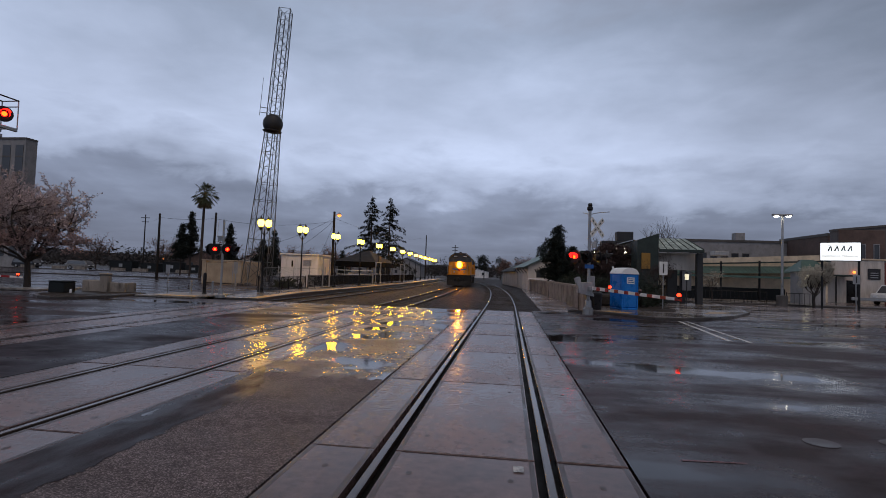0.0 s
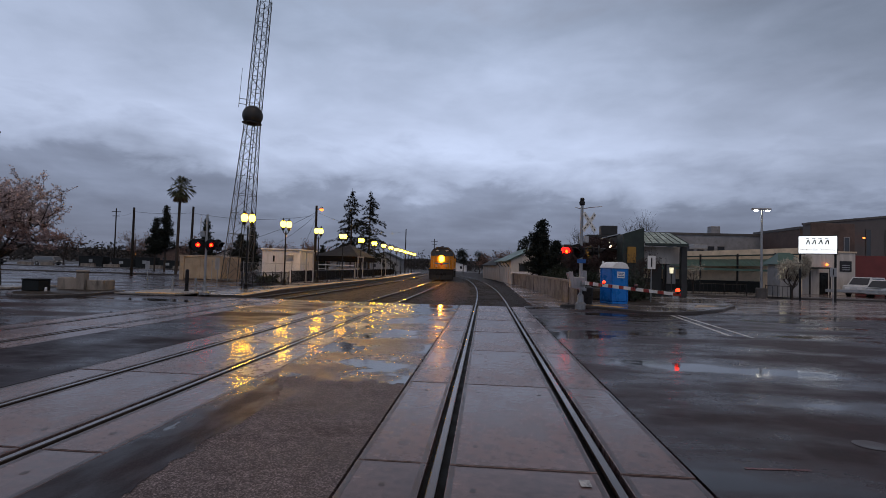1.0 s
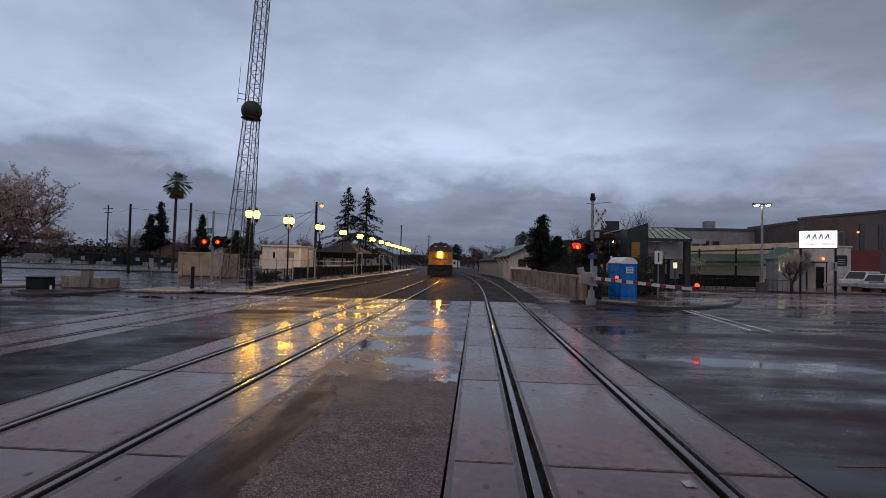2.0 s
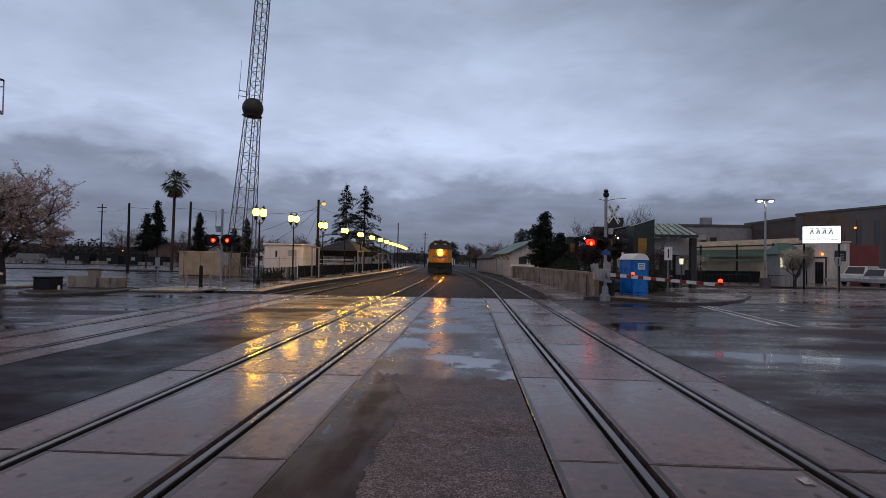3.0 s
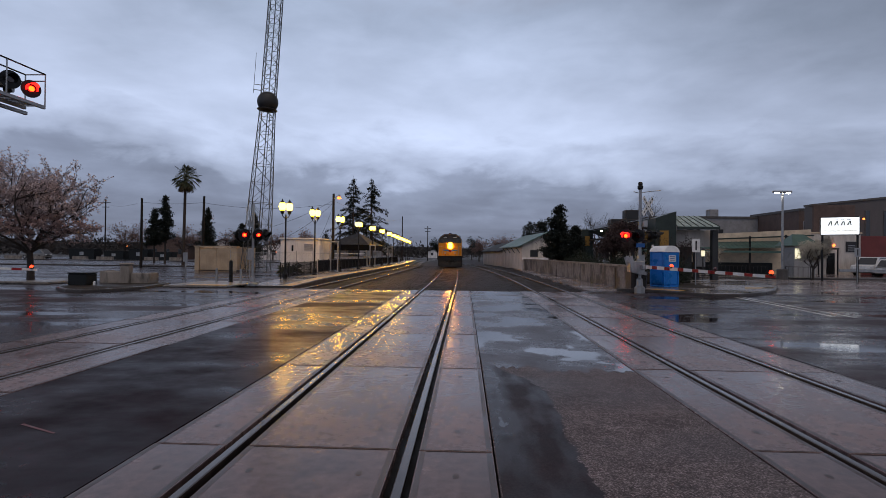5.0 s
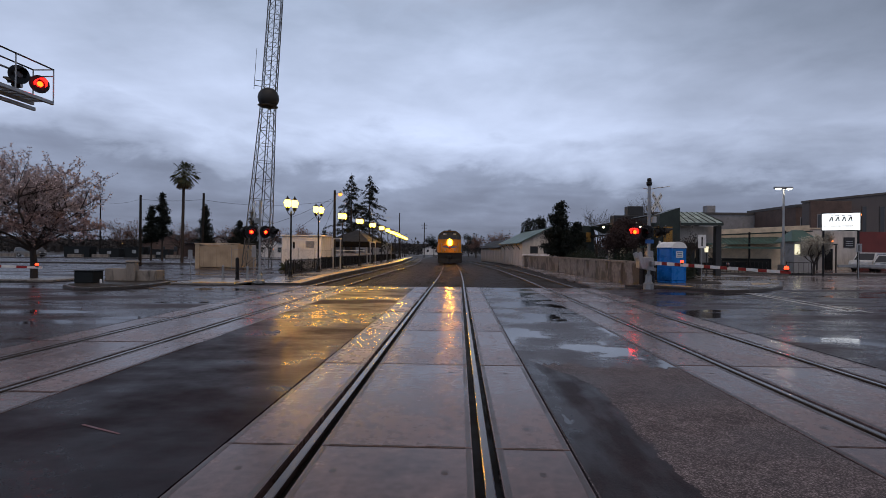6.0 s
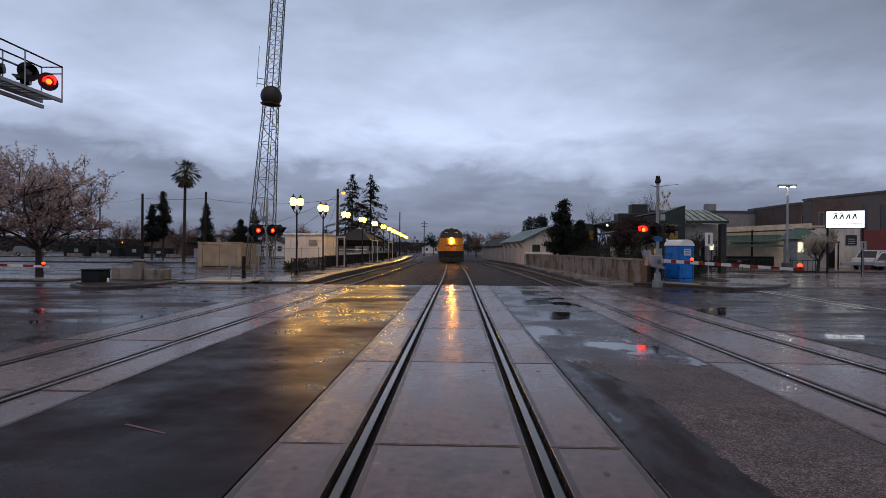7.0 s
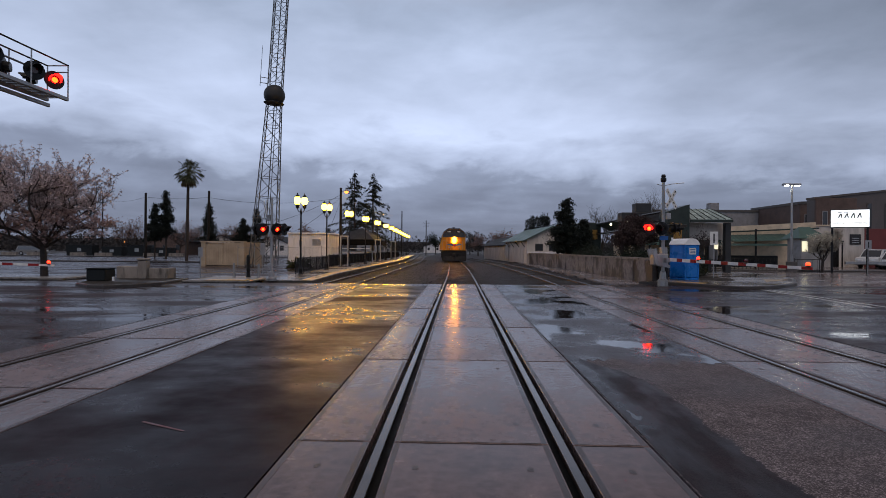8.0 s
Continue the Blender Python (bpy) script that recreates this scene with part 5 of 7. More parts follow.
    b.path([(-1.0, 0.52, 2.45), (-0.4, 0.5, 2.3), (0.4, 0.5, 2.3), (1.0, 0.52, 2.45)], 0.014)
    part("safety_chain", b, M["loco_dark"], t)
    return t


loco = locomotive(66.5)
copy_thing(loco, on_track(66.5 + 18.4))
beam = new("headlight_beam", bpy.data.lights.new("headlight_beam", "SPOT"))
beam.data.energy, beam.data.color, beam.data.spot_size, beam.data.spot_blend, beam.data.shadow_soft_size = 1100, (1.0, 0.32, 0.04), radians(30), 0.6, 0.12
beam.matrix_world = look((-5.85, 67.1, 2.71), (-4.2, 5, 0.6))


# ---- buildings ----
def windows_on(parent, x0, x1, y, z0, z1, n, w, depth=0.08, name="window", trim=None):
    for k in range(n):
        cx = x0 + (x1 - x0) * (k + 0.5) / n
        b = Mesh()
        b.box(cx - w / 2 - 0.07, y - depth, z0 - 0.07, cx + w / 2 + 0.07, y - 0.002, z1 + 0.07, 0.01)
        o = part(name, b, trim or M["charcoal"], parent)
        b = Mesh()
        b.box(cx - w / 2, y - depth - 0.012, z0, cx + w / 2, y - depth - 0.002, z1)
        part("pane", b, M["window"], o)


def block(name, x0, x1, y0, y1, h, mat, label, parapet=0.35, base=-0.2, slope=0.0):
    t = thing(name, (0, 0, 0), label, "building", "town buildings")
    b = Mesh()
    b.add([(x0, y0, base), (x1, y0, base), (x1, y1, base), (x0, y1, base), (x0, y0, h), (x1, y0, h + slope), (x1, y1, h + slope), (x0, y1, h)],
          [(0, 1, 2, 3), (4, 5, 6, 7), (0, 1, 5, 4), (1, 2, 6, 5), (2, 3, 7, 6), (3, 0, 4, 7)])
    wall = part("wall", b, mat, t)
    b = Mesh()
    b.add([(x0 - 0.12, y0 - 0.12, h + 0.004), (x1 + 0.12, y0 - 0.12, h + slope + 0.004), (x1 + 0.12, y1, h + slope + 0.004), (x0 - 0.12, y1, h + 0.004),
           (x0 - 0.12, y0 - 0.12, h + parapet), (x1 + 0.12, y0 - 0.12, h + slope + parapet), (x1 + 0.12, y1, h + slope + parapet), (x0 - 0.12, y1, h + parapet)],
          [(0, 1, 2, 3), (4, 5, 6, 7), (0, 1, 5, 4), (1, 2, 6, 5), (2, 3, 7, 6), (3, 0, 4, 7)])
    part("parapet", b, M["charcoal"] if mat is not M["cream"] else mat, t)
    return t, wall


t, w = block("office_building", 25.0, 42.0, 84, 96, 7.6, M["grey_stucco"], "grey stucco office block with a flat roof")
windows_on(w, 27, 36, 84, 5.2, 5.9, 6, 0.9)
windows_on(w, 36.5, 41.5, 84, 4.2, 5.0, 4, 0.8)
b = Mesh()
b.box(34.6, 86, 7.9, 36.0, 87.4, 9.2, 0.05)
part("roof_plant", b, M["grey_stucco"], t)
t, w = block("brick_building", 41.0, 49.0, 74, 86, 8.0, M["brown_brick"], "dark brown brick building with tall narrow windows", slope=0.3)
windows_on(w, 41.4, 48.6, 74, 4.6, 6.6, 8, 0.45, trim=M["grey_stucco"])
t, w = block("warehouse", 37.6, 70.0, 66, 67.4, 7.9, M["cladding"], "charcoal clad building with a rising roofline", 0.25, slope=3.6)
windows_on(w, 43.0, 62.0, 66, 4.4, 7.4, 9, 0.45)
b = Mesh()
b.box(37.6, 65.7, -0.2, 42.4, 65.995, 8.05, 0.03)
part("brick_bay", b, M["brown_brick"], t, "dark brick end bay")
windows_on(t, 37.9, 42.2, 65.7, 4.8, 6.4, 3, 0.5, trim=M["grey_stucco"])
b = Mesh()
b.tube((43.2, 65.4, 6.3), (43.2, 65.4, 6.5), 0.12, 0.12, 10)
part("wall_lamp", b, M["lamp_sodium"], t, "small glowing wall lamp")


def terminal():
    t = thing("bus_terminal", (0, 0, 0), "low cream stucco bus terminal with a green canopy", "building")
    b = Mesh()
    b.add([(13.0, 55, -0.2), (30.5, 55, -0.2), (30.5, 64, -0.2), (13.0, 64, -0.2), (13.0, 55, 3.55), (30.5, 55, 4.55), (30.5, 64, 4.55), (13.0, 64, 3.55)],
          [(0, 1, 2, 3), (4, 5, 6, 7), (0, 1, 5, 4), (1, 2, 6, 5), (2, 3, 7, 6), (3, 0, 4, 7)])
    wall = part("wall", b, M["cream"], t)
    b = Mesh()
    b.add([(12.9, 54.5, 3.0), (30.5, 54.5, 3.85), (30.5, 54.62, 3.85), (12.9, 54.62, 3.0), (12.9, 54.5, 3.14), (30.5, 54.5, 3.99), (30.5, 54.62, 3.99), (12.9, 54.62, 3.14)],
          [(0, 1, 2, 3), (4, 5, 6, 7), (0, 1, 5, 4), (1, 2, 6, 5), (2, 3, 7, 6), (3, 0, 4, 7)])
    part("beam", b, M["green_dark"], t, "dark green canopy beam")
    # ribbed green canopy, higher at the back
    b = Mesh()
    n = 34
    for k in range(n):
        xa, xb = 13.0 + 14.4 * k / n, 13.0 + 14.4 * (k + 1) / n
        b.add([(xa, 53.2, 2.28 + 0.012 * k), (xb, 53.2, 2.28 + 0.012 * k), (xb, 54.99, 2.95 + 0.012 * k), (xa, 54.99, 2.95 + 0.012 * k)], [(0, 1, 2, 3)])
        b.tube((xa, 53.18, 2.31 + 0.012 * k), (xa, 54.98, 2.98 + 0.012 * k), 0.03, 0.03, 4)
    b.box(13.0, 53.14, 2.12, 27.4, 53.19, 2.32)
    part("canopy", b, M["green_metal"], t, "ribbed green metal canopy")
    for k in range(5):
        x = 13.4 + 3.42 * k
        b = Mesh()
        b.box(x - 0.07, 53.25, -0.1, x + 0.07, 53.39, 3.3 + 0.15 * k, 0.01)
        part("post", b, M["black"], t)
    # near-black strip standing in for the dark shrubs and openings under the canopy
    b = Mesh()
    b.box(13.2, 54.7, -0.1, 26.6, 54.98, 1.15, 0.02)
    part("dado", b, M["skip_green"], wall, "dark lower frontage")
    for k in range(2):
        b = Mesh()
        b.box(15 + 6 * k, 57, 4.3, 16.4 + 6 * k, 58.2, 4.75, 0.05)
        part("roof_vent", b, M["galv"], t)
    # east wing
    b = Mesh()
    b.box(30.504, 56.5, -0.2, 36.4, 66, 4.2, 0.02)
    wing = part("wing", b, M["shed_wall"], t, "pale pinkish stucco wing")
    b = Mesh()
    b.box(30.45, 56.4, 4.204, 36.5, 66, 4.36, 0.02)
    part("wing_coping", b, M["cream"], wing)
    b = Mesh()
    b.box(36.404, 56.8, -0.2, 39.5, 66, 4.0, 0.02)
    part("maroon_bay", b, M["maroon"], t, "maroon painted bay")
    b = Mesh()
    b.box(33.0, 56.44, 0, 33.8, 56.495, 2.2, 0.01)
    part("door", b, M["black"], wing)
    b = Mesh()
    b.box(34.9, 56.42, 2.35, 36.0, 56.49, 3.4, 0.01)
    sg = part("wall_sign", b, M["ink"], wing, "dark square wall sign")
    b = Mesh()
    for k in range(3):
        b.box(35.1, 56.41, 2.5 + 0.22 * k, 35.8, 56.416, 2.58 + 0.22 * k)
    part("lettering", b, M["galv"], sg, "pale lettering bars")
    b = Mesh()
    b.box(31.0, 54.6, 2.55, 33.0, 56.49, 2.7, 0.02)
    part("porch_roof", b, M["green_dark"], wing)
    for x in (31.05, 32.9):
        b = Mesh()
        b.box(x - 0.05, 54.65, 0, x + 0.05, 54.75, 2.546, 0.01)
        part("porch_post", b, M["black"], wing)
    for x in (31.2, 33.6):
        b = Mesh()
        b.ball((x, 56.3, 3.0), 0.13, 10, 8)
        part("wall_lamp", b, M["lamp_sodium"], wing, "small glowing amber wall lamp", smooth=True)


terminal()


def kiosk():
    t = thing("kiosk", (0, 0, 0), "square grey kiosk with a green pyramid roof", "kiosk")
    b = Mesh()
    b.box(25.0, 48.6, -0.1, 26.8, 50.6, 2.75, 0.03)
    w = part("wall", b, M["grey_stucco"], t)
    b = Mesh()
    b.add([(24.6, 48.2, 2.754), (27.2, 48.2, 2.754), (27.2, 51.0, 2.754), (24.6, 51.0, 2.754), (25.4, 49.6, 3.8), (26.4, 49.6, 3.8)], [(0, 1, 2, 3), (0, 1, 5, 4), (1, 2, 5), (2, 3, 4, 5), (3, 0, 4)])
    part("roof", b, M["green_metal"], t, "green metal hipped roof")
    b = Mesh()
    b.box(25.04, 48.5, 1.6, 25.5, 48.59, 2.5, 0.02)
    part("poster", b, M["lit_poster"], w, "small lit poster panel")


kiosk()


def bus_shelter():
    t = thing("transit_shelter", (0, 0, 0), "green-grey transit shelter with a slanting glazed roof", "shelter")
    b = Mesh()
    b.add([(8.75, 36.7, 0.12), (10.1, 36.7, 0.12), (10.1, 38.4, 0.12), (8.75, 38.4, 0.12), (8.75, 36.7, 4.25), (10.1, 36.7, 4.7), (10.1, 38.4, 4.7), (8.75, 38.4, 4.25)],
          [(0, 1, 2, 3), (4, 5, 6, 7), (0, 1, 5, 4), (1, 2, 6, 5), (2, 3, 7, 6), (3, 0, 4, 7)])
    part("pylon", b, M["green_dark"], t, "tall dark green-grey pylon")
    for x0, x1, y, h in ((12.62, 13.0, 37.0, 3.5), (11.1, 11.75, 38.2, 2.4), (12.0, 12.3, 38.2, 2.4)):
        b = Mesh()
        b.box(x0, y, 0.12, x1, y + 0.4, h, 0.02)
        part("column", b, M["dark_grey"], t)
    b = Mesh()
    b.box(10.104, 37.75, 2.35, 12.9, 37.95, 3.5, 0.02)
    part("fascia", b, M["shed_wall"], t, "pale fascia panel")
    b = Mesh()
    b.box(10.104, 36.5, 3.5, 12.9, 36.66, 3.68, 0.02)
    part("gutter_beam", b, M["green_dark"], t)
    lo, hi = 3.68, 4.5
    for k in range(6):
        xa, xb = 10.1 + 0.46 * k, 10.1 + 0.46 * (k + 1)
        ta, tb = 10.15 + 0.36 * k, 10.15 + 0.36 * (k + 1)
        b = Mesh()
        b.add([(xa + 0.03, 36.55, lo), (xb - 0.03, 36.55, lo), (tb - 0.02, 38.4, hi), (ta + 0.02, 38.4, hi), (xa + 0.03, 36.55, lo + 0.02), (xb - 0.03, 36.55, lo + 0.02), (tb - 0.02, 38.4, hi + 0.02), (ta + 0.02, 38.4, hi + 0.02)],
              [(0, 1, 2, 3), (4, 5, 6, 7), (0, 1, 5, 4), (1, 2, 6, 5), (2, 3, 7, 6), (3, 0, 4, 7)])
        part("roof_pane", b, M["pale_glazing"], t, "weathered pale green roof pane")
    for k in range(7):
        b = Mesh()
        b.tube((10.1 + 0.46 * k, 36.53, lo + 0.03), (10.15 + 0.36 * k, 38.42, hi + 0.03), 0.03, 0.03, 5)
        part("roof_rib", b, M["green_dark"], t)
    b = Mesh()
    b.box(9.0, 36.55, 2.35, 9.55, 36.69, 3.4, 0.01)
    part("banner", b, M["sign_yellow"], t, "ochre yellow banner")
    b = Mesh()
    b.box(12.02, 38.0, 1.0, 12.6, 38.1, 2.3, 0.01)
    part("timetable_case", b, M["grey_stucco"], t)
    # arcade running back beside the wall
    b = Mesh()
    b.box(7.0, 51.2, 0.9, 8.1, 52.6, 4.15, 0.03)
    part("pylon", b, M["green_dark"], t, "tall dark green-grey pylon")
    for za in (4.05, 3.1):
        b = Mesh()
        b.tube((8.9, 38.3, za + 0.25), (7.7, 51.3, za), 0.09, 0.09, 6)
        part("beam", b, M["black"], t)
        b = Mesh()
        b.tube((7.4, 52.5, za), (6.5, 64, za - 0.2), 0.09, 0.09, 6)
        part("beam", b, M["black"], t)
    b = Mesh()
    b.add([(7.7, 51.3, 3.95), (8.5, 44.5, 4.12), (9.6, 44.6, 3.5), (9.0, 51.3, 3.4)], [(0, 1, 2, 3)])
    part("roof_sheet", b, M["green_metal"], t)
    b = Mesh()
    b.box(7.3, 51.08, 2.6, 7.75, 51.19, 3.5, 0.01)
    part("banner", b, M["sign_yellow"], t, "ochre yellow banner")
    b = Mesh()
    b.box(7.6, 43.2, 3.85, 11.2, 44.4, 4.6, 0.04)
    canopy = part("arcade_roof", b, M["dark_grey"], t, "dark boxed arcade roof")
    b = Mesh()
    b.box(8.75, 43.4, 4.604, 10.0, 44.3, 5.35, 0.04)
    part("roof_box", b, M["dark_grey"], canopy, "dark box above the arcade roof")
    for x in (7.8, 9.4, 11.0):
        b = Mesh()
        b.box(x - 0.13, 43.5, 0.2, x + 0.13, 43.8, 3.846, 0.02)
        part("column", b, M["dark_grey"], t)
    for (x, y, z) in ((8.0, 43.1, 3.9), (8.6, 43.1, 3.95), (9.3, 43.1, 3.95), (7.4, 45.5, 3.75), (8.9, 41.0, 3.6)):
        b = Mesh()
        b.ball((x, y, z), 0.07, 8, 6)
        part("light_bulb", b, M["lamp_white"], t, "small glowing bulb", smooth=True)
    b = Mesh()
    b.tube((11.95, 36.9, 1.72), (11.95, 36.9, 2.1), 0.11, 0.13, 10)
    lantern = part("lantern", b, M["lit_poster"], t, "small glowing lantern")
    b = Mesh()
    b.tube((11.95, 36.9, 0.1), (11.95, 36.9, 1.718), 0.04, 0.04, 8)
    b.lathe(11.95, 36.9, [(0.16, 2.104), (0.05, 2.24)], 10)
    part("lantern_post", b, M["dark_grey"], lantern)


bus_shelter()


def shed():
    t = thing("freight_shed", pose(2.6, 62.3, 0, 0, 0, 4.5), "pale board freight shed with a green metal gable roof", "shed")
    b = Mesh()
    b.prism([(0, -0.2), (6.0, -0.2), (6.0, 2.75), (3.0, 4.2), (0, 2.75)], "y", 0, 15)
    wall = part("wall", b, M["shed_wall"], t)
    b = Mesh()
    b.add([(-0.5, -0.4, 2.56), (3.0, -0.4, 4.3), (3.0, 15.4, 4.3), (-0.5, 15.4, 2.56), (-0.5, -0.4, 2.64), (3.0, -0.4, 4.38), (3.0, 15.4, 4.38), (-0.5, 15.4, 2.64)],
          [(0, 1, 2, 3), (4, 5, 6, 7), (0, 1, 5, 4), (1, 2, 6, 5), (2, 3, 7, 6), (3, 0, 4, 7)])
    b.add([(6.5, -0.4, 2.56), (3.0, -0.4, 4.3), (3.0, 15.4, 4.3), (6.5, 15.4, 2.56), (6.5, -0.4, 2.64), (3.0, -0.4, 4.38), (3.0, 15.4, 4.38), (6.5, 15.4, 2.64)],
          [(0, 1, 2, 3), (4, 5, 6, 7), (0, 1, 5, 4), (1, 2, 6, 5), (2, 3, 7, 6), (3, 0, 4, 7)])
    part("roof", b, M["green_metal"], t, "green metal gable roof")
    for k in range(4):
        y = 1.2 + 3.5 * k
        b = Mesh()
        b.path([(-0.02, y, 1.9), (-0.5, y, 2.5)], 0.05)
        part("eaves_bracket", b, M["dark_grey"], wall)
        b = Mesh()
        b.box(-0.05, y + 0.5, 0, -0.002, y + 2.9, 2.3, 0.01)
        part("door", b, M["shed_wall"], wall)
    windows_on(wall, 0.6, 5.4, 0, 1.5, 2.2, 3, 0.8)
    b = Mesh()
    b.box(-0.02, -0.3, 1.1, 6.0, -0.002, 1.35, 0.02)
    part("awning", b, M["white_wall"], wall)
    t2 = thing("freight_shed", pose(1.5, 79, 0, 0, 0, 7), "lower pale shed with a grey gable roof", "shed")
    b = Mesh()
    b.prism([(0, -0.2), (5.0, -0.2), (5.0, 2.2), (2.5, 3.3), (0, 2.2)], "y", 0, 18)
    part("wall", b, M["shed_wall"], t2)
    b = Mesh()
    b.prism([(-0.4, 2.1), (2.5, 3.4), (5.4, 2.1), (5.4, 2.2), (2.5, 3.52), (-0.4, 2.2)], "y", -0.3, 18.3)
    part("roof", b, M["slate"], t2)


shed()


def station():
    t = thing("station_shelter", (0, 0, 0), "platform shelter with a dark hipped roof and black fascia", "shelter")
    x0, x1, y0, y1, z = -20.2, -14.95, 60.6, 70.4, 2.62
    b = Mesh()
    b.add([(x0, y0, z), (x1, y0, z), (x1, y1, z), (x0, y1, z), (-17.1, 65.0, 4.1), (-17.1, 66.0, 4.1)], [(0, 1, 2, 3), (0, 1, 4), (1, 2, 5, 4), (2, 3, 5), (3, 0, 4, 5)])
    roof = part("roof", b, M["slate"], t, "dark grey hipped shingle roof")
    for xa, ya, xb, yb in ((x0, y0, x1, y0 + 0.14), (x0, y1 - 0.14, x1, y1), (x0, y0 + 0.144, x0 + 0.14, y1 - 0.144), (x1 - 0.14, y0 + 0.144, x1, y1 - 0.144)):
        b = Mesh()
        b.box(xa, ya, 2.0, xb, yb, z - 0.004, 0.02)
        part("fascia", b, M["tarred"], roof, "deep black fascia board")
    b = Mesh()
    b.box(x0 + 0.145, y0 + 0.145, 2.28, x1 - 0.145, y1 - 0.145, 2.33)
    part("soffit", b, M["dark_grey"], roof)
    for k in range(4):
        for x in (x0 + 0.4, x1 - 0.4):
            b = Mesh()
            b.box(x - 0.06, 61.1 + 2.9 * k, 0, x + 0.06, 61.22 + 2.9 * k, 2.276, 0.01)
            part("post", b, M["galv"], t)
    for z0, z1 in ((1.52, 1.62), (1.05, 1.12)):
        b = Mesh()
        b.box(x0 + 0.5, 60.9, z0, x1 - 0.5, 60.98, z1, 0.01)
        part("beam", b, M["white"], t, "white cross beam")
    b = Mesh()
    b.box(x0 + 0.5, 65, 0.0, x1 - 0.5, 65.3, 1.3, 0.02)
    part("screen_wall", b, M["white_wall"], t)
    b = Mesh()
    b.ball((-15.3, 61.4, 2.16), 0.1, 8, 6)
    part("lamp", b, M["lamp_sodium"], t, "small glowing lamp", smooth=True)


station()
t, w = block("hotel_tower", -112, -92, 90, 92.5, 24.5, M["grey_stucco"], "tall pale concrete office tower with dark window strips")
for k in range(7):
    x = -110.6 + 2.75 * k
    b = Mesh()
    b.box(x, 89.93, 2, x + 1.7, 89.997, 23.4)
    o = part("window_strip", b, M["window"], w)
    for z in range(3, 23, 3):
        b = Mesh()
        b.box(x, 89.9, z, x + 1.7, 89.926, z + 0.3)
        part("spandrel", b, M["charcoal"], o)


def house(x, y, w, d, h, wall, label):
    t = thing("house", (x, y, 0), label, "house", "houses beyond the parking lot")
    b = Mesh()
    b.prism([(-w / 2, -0.2), (w / 2, -0.2), (w / 2, h), (0, h * 1.6), (-w / 2, h)], "y", 0, d)
    wl = part("wall", b, wall, t)
    b = Mesh()
    b.prism([(-w / 2 - 0.4, h - 0.15), (0, h * 1.6 + 0.05), (w / 2 + 0.4, h - 0.15), (w / 2 + 0.4, h), (0, h * 1.6 + 0.25), (-w / 2 - 0.4, h)], "y", -0.4, d + 0.4)
    part("roof", b, M["slate"], t)
    windows_on(wl, -w / 2 + 0.3, w / 2 - 0.3, 0, 1.0, 2.0, 3, 0.8)


house(-57, 114, 8, 9, 2.6, M["shed_wall"], "pale gabled house with a dark shingle roof")
house(-47, 118, 7, 9, 2.5, M["white_wall"], "white gabled house with a dark roof")
house(-68, 112, 9, 9, 2.8, M["brown_brick"], "dark brown gabled house beyond the lot")
house(-37, 122, 8, 9, 2.4, M["grey_stucco"], "grey gabled house beyond the lot")
house(-14.5, 230, 12, 10, 2.6, M["white_wall"], "far white building beside the curving track")
house(-33, 170, 10, 10, 3.6, M["grey_stucco"], "far grey building beside the track")


# ---- lit terminal sign ----
def terminal_sign():
    t = thing("terminal_sign", pose(23.1, 40.2, 0, 0, 0, -32), "glowing white terminal sign on two black posts", "sign")
    for x in (-1.02, 1.02):
        b = Mesh()
        b.box(x - 0.07, -0.07, -0.1, x + 0.07, 0.07, 4.72, 0.01)
        part("post", b, M["black"], t)
    b = Mesh()
    b.box(-1.16, -0.16, 3.36, 1.16, 0.16, 4.68, 0.02)
    cs = part("case", b, M["black"], t)
    b = Mesh()
    b.box(-1.11, -0.175, 3.41, 1.11, -0.162, 4.63)
    face = part("sign_face", b, M["sign_face"], cs, "glowing white sign face")
    # the emblem: four slanted dark marks under a thin bar
    b = Mesh()
    for k in range(4):
        x = -0.72 + 0.37 * k
        b.add([(x, -0.182, 4.05), (x + 0.09, -0.182, 4.05), (x + 0.22, -0.182, 4.39), (x + 0.15, -0.182, 4.39)], [(0, 1, 2, 3)])
        b.add([(x + 0.22, -0.182, 4.05), (x + 0.29, -0.182, 4.05), (x + 0.24, -0.182, 4.39), (x + 0.17, -0.182, 4.39)], [(0, 1, 2, 3)])
        b.box(x + 0.02, -0.184, 4.45, x + 0.24, -0.180, 4.49)
    part("emblem", b, M["ink"], face, "dark abstract emblem marks")
    cu = bpy.data.curves.new("words", "FONT")
    cu.body, cu.size, cu.align_x, cu.extrude = "PASSENGER TERMINAL", 0.2, "CENTER", 0.002
    tmp = new("words", cu)
    dg = bpy.context.evaluated_depsgraph_get()
    me = bpy.data.meshes.new_from_object(tmp.evaluated_get(dg))
    bpy.data.objects.remove(tmp)
    me.materials.clear()
    me.materials.append(M["ink_gold"])
    part("words", me, None, face, "ochre lettering", at=pose(0, -0.182, 3.62, 90, 0, 0))


terminal_sign()


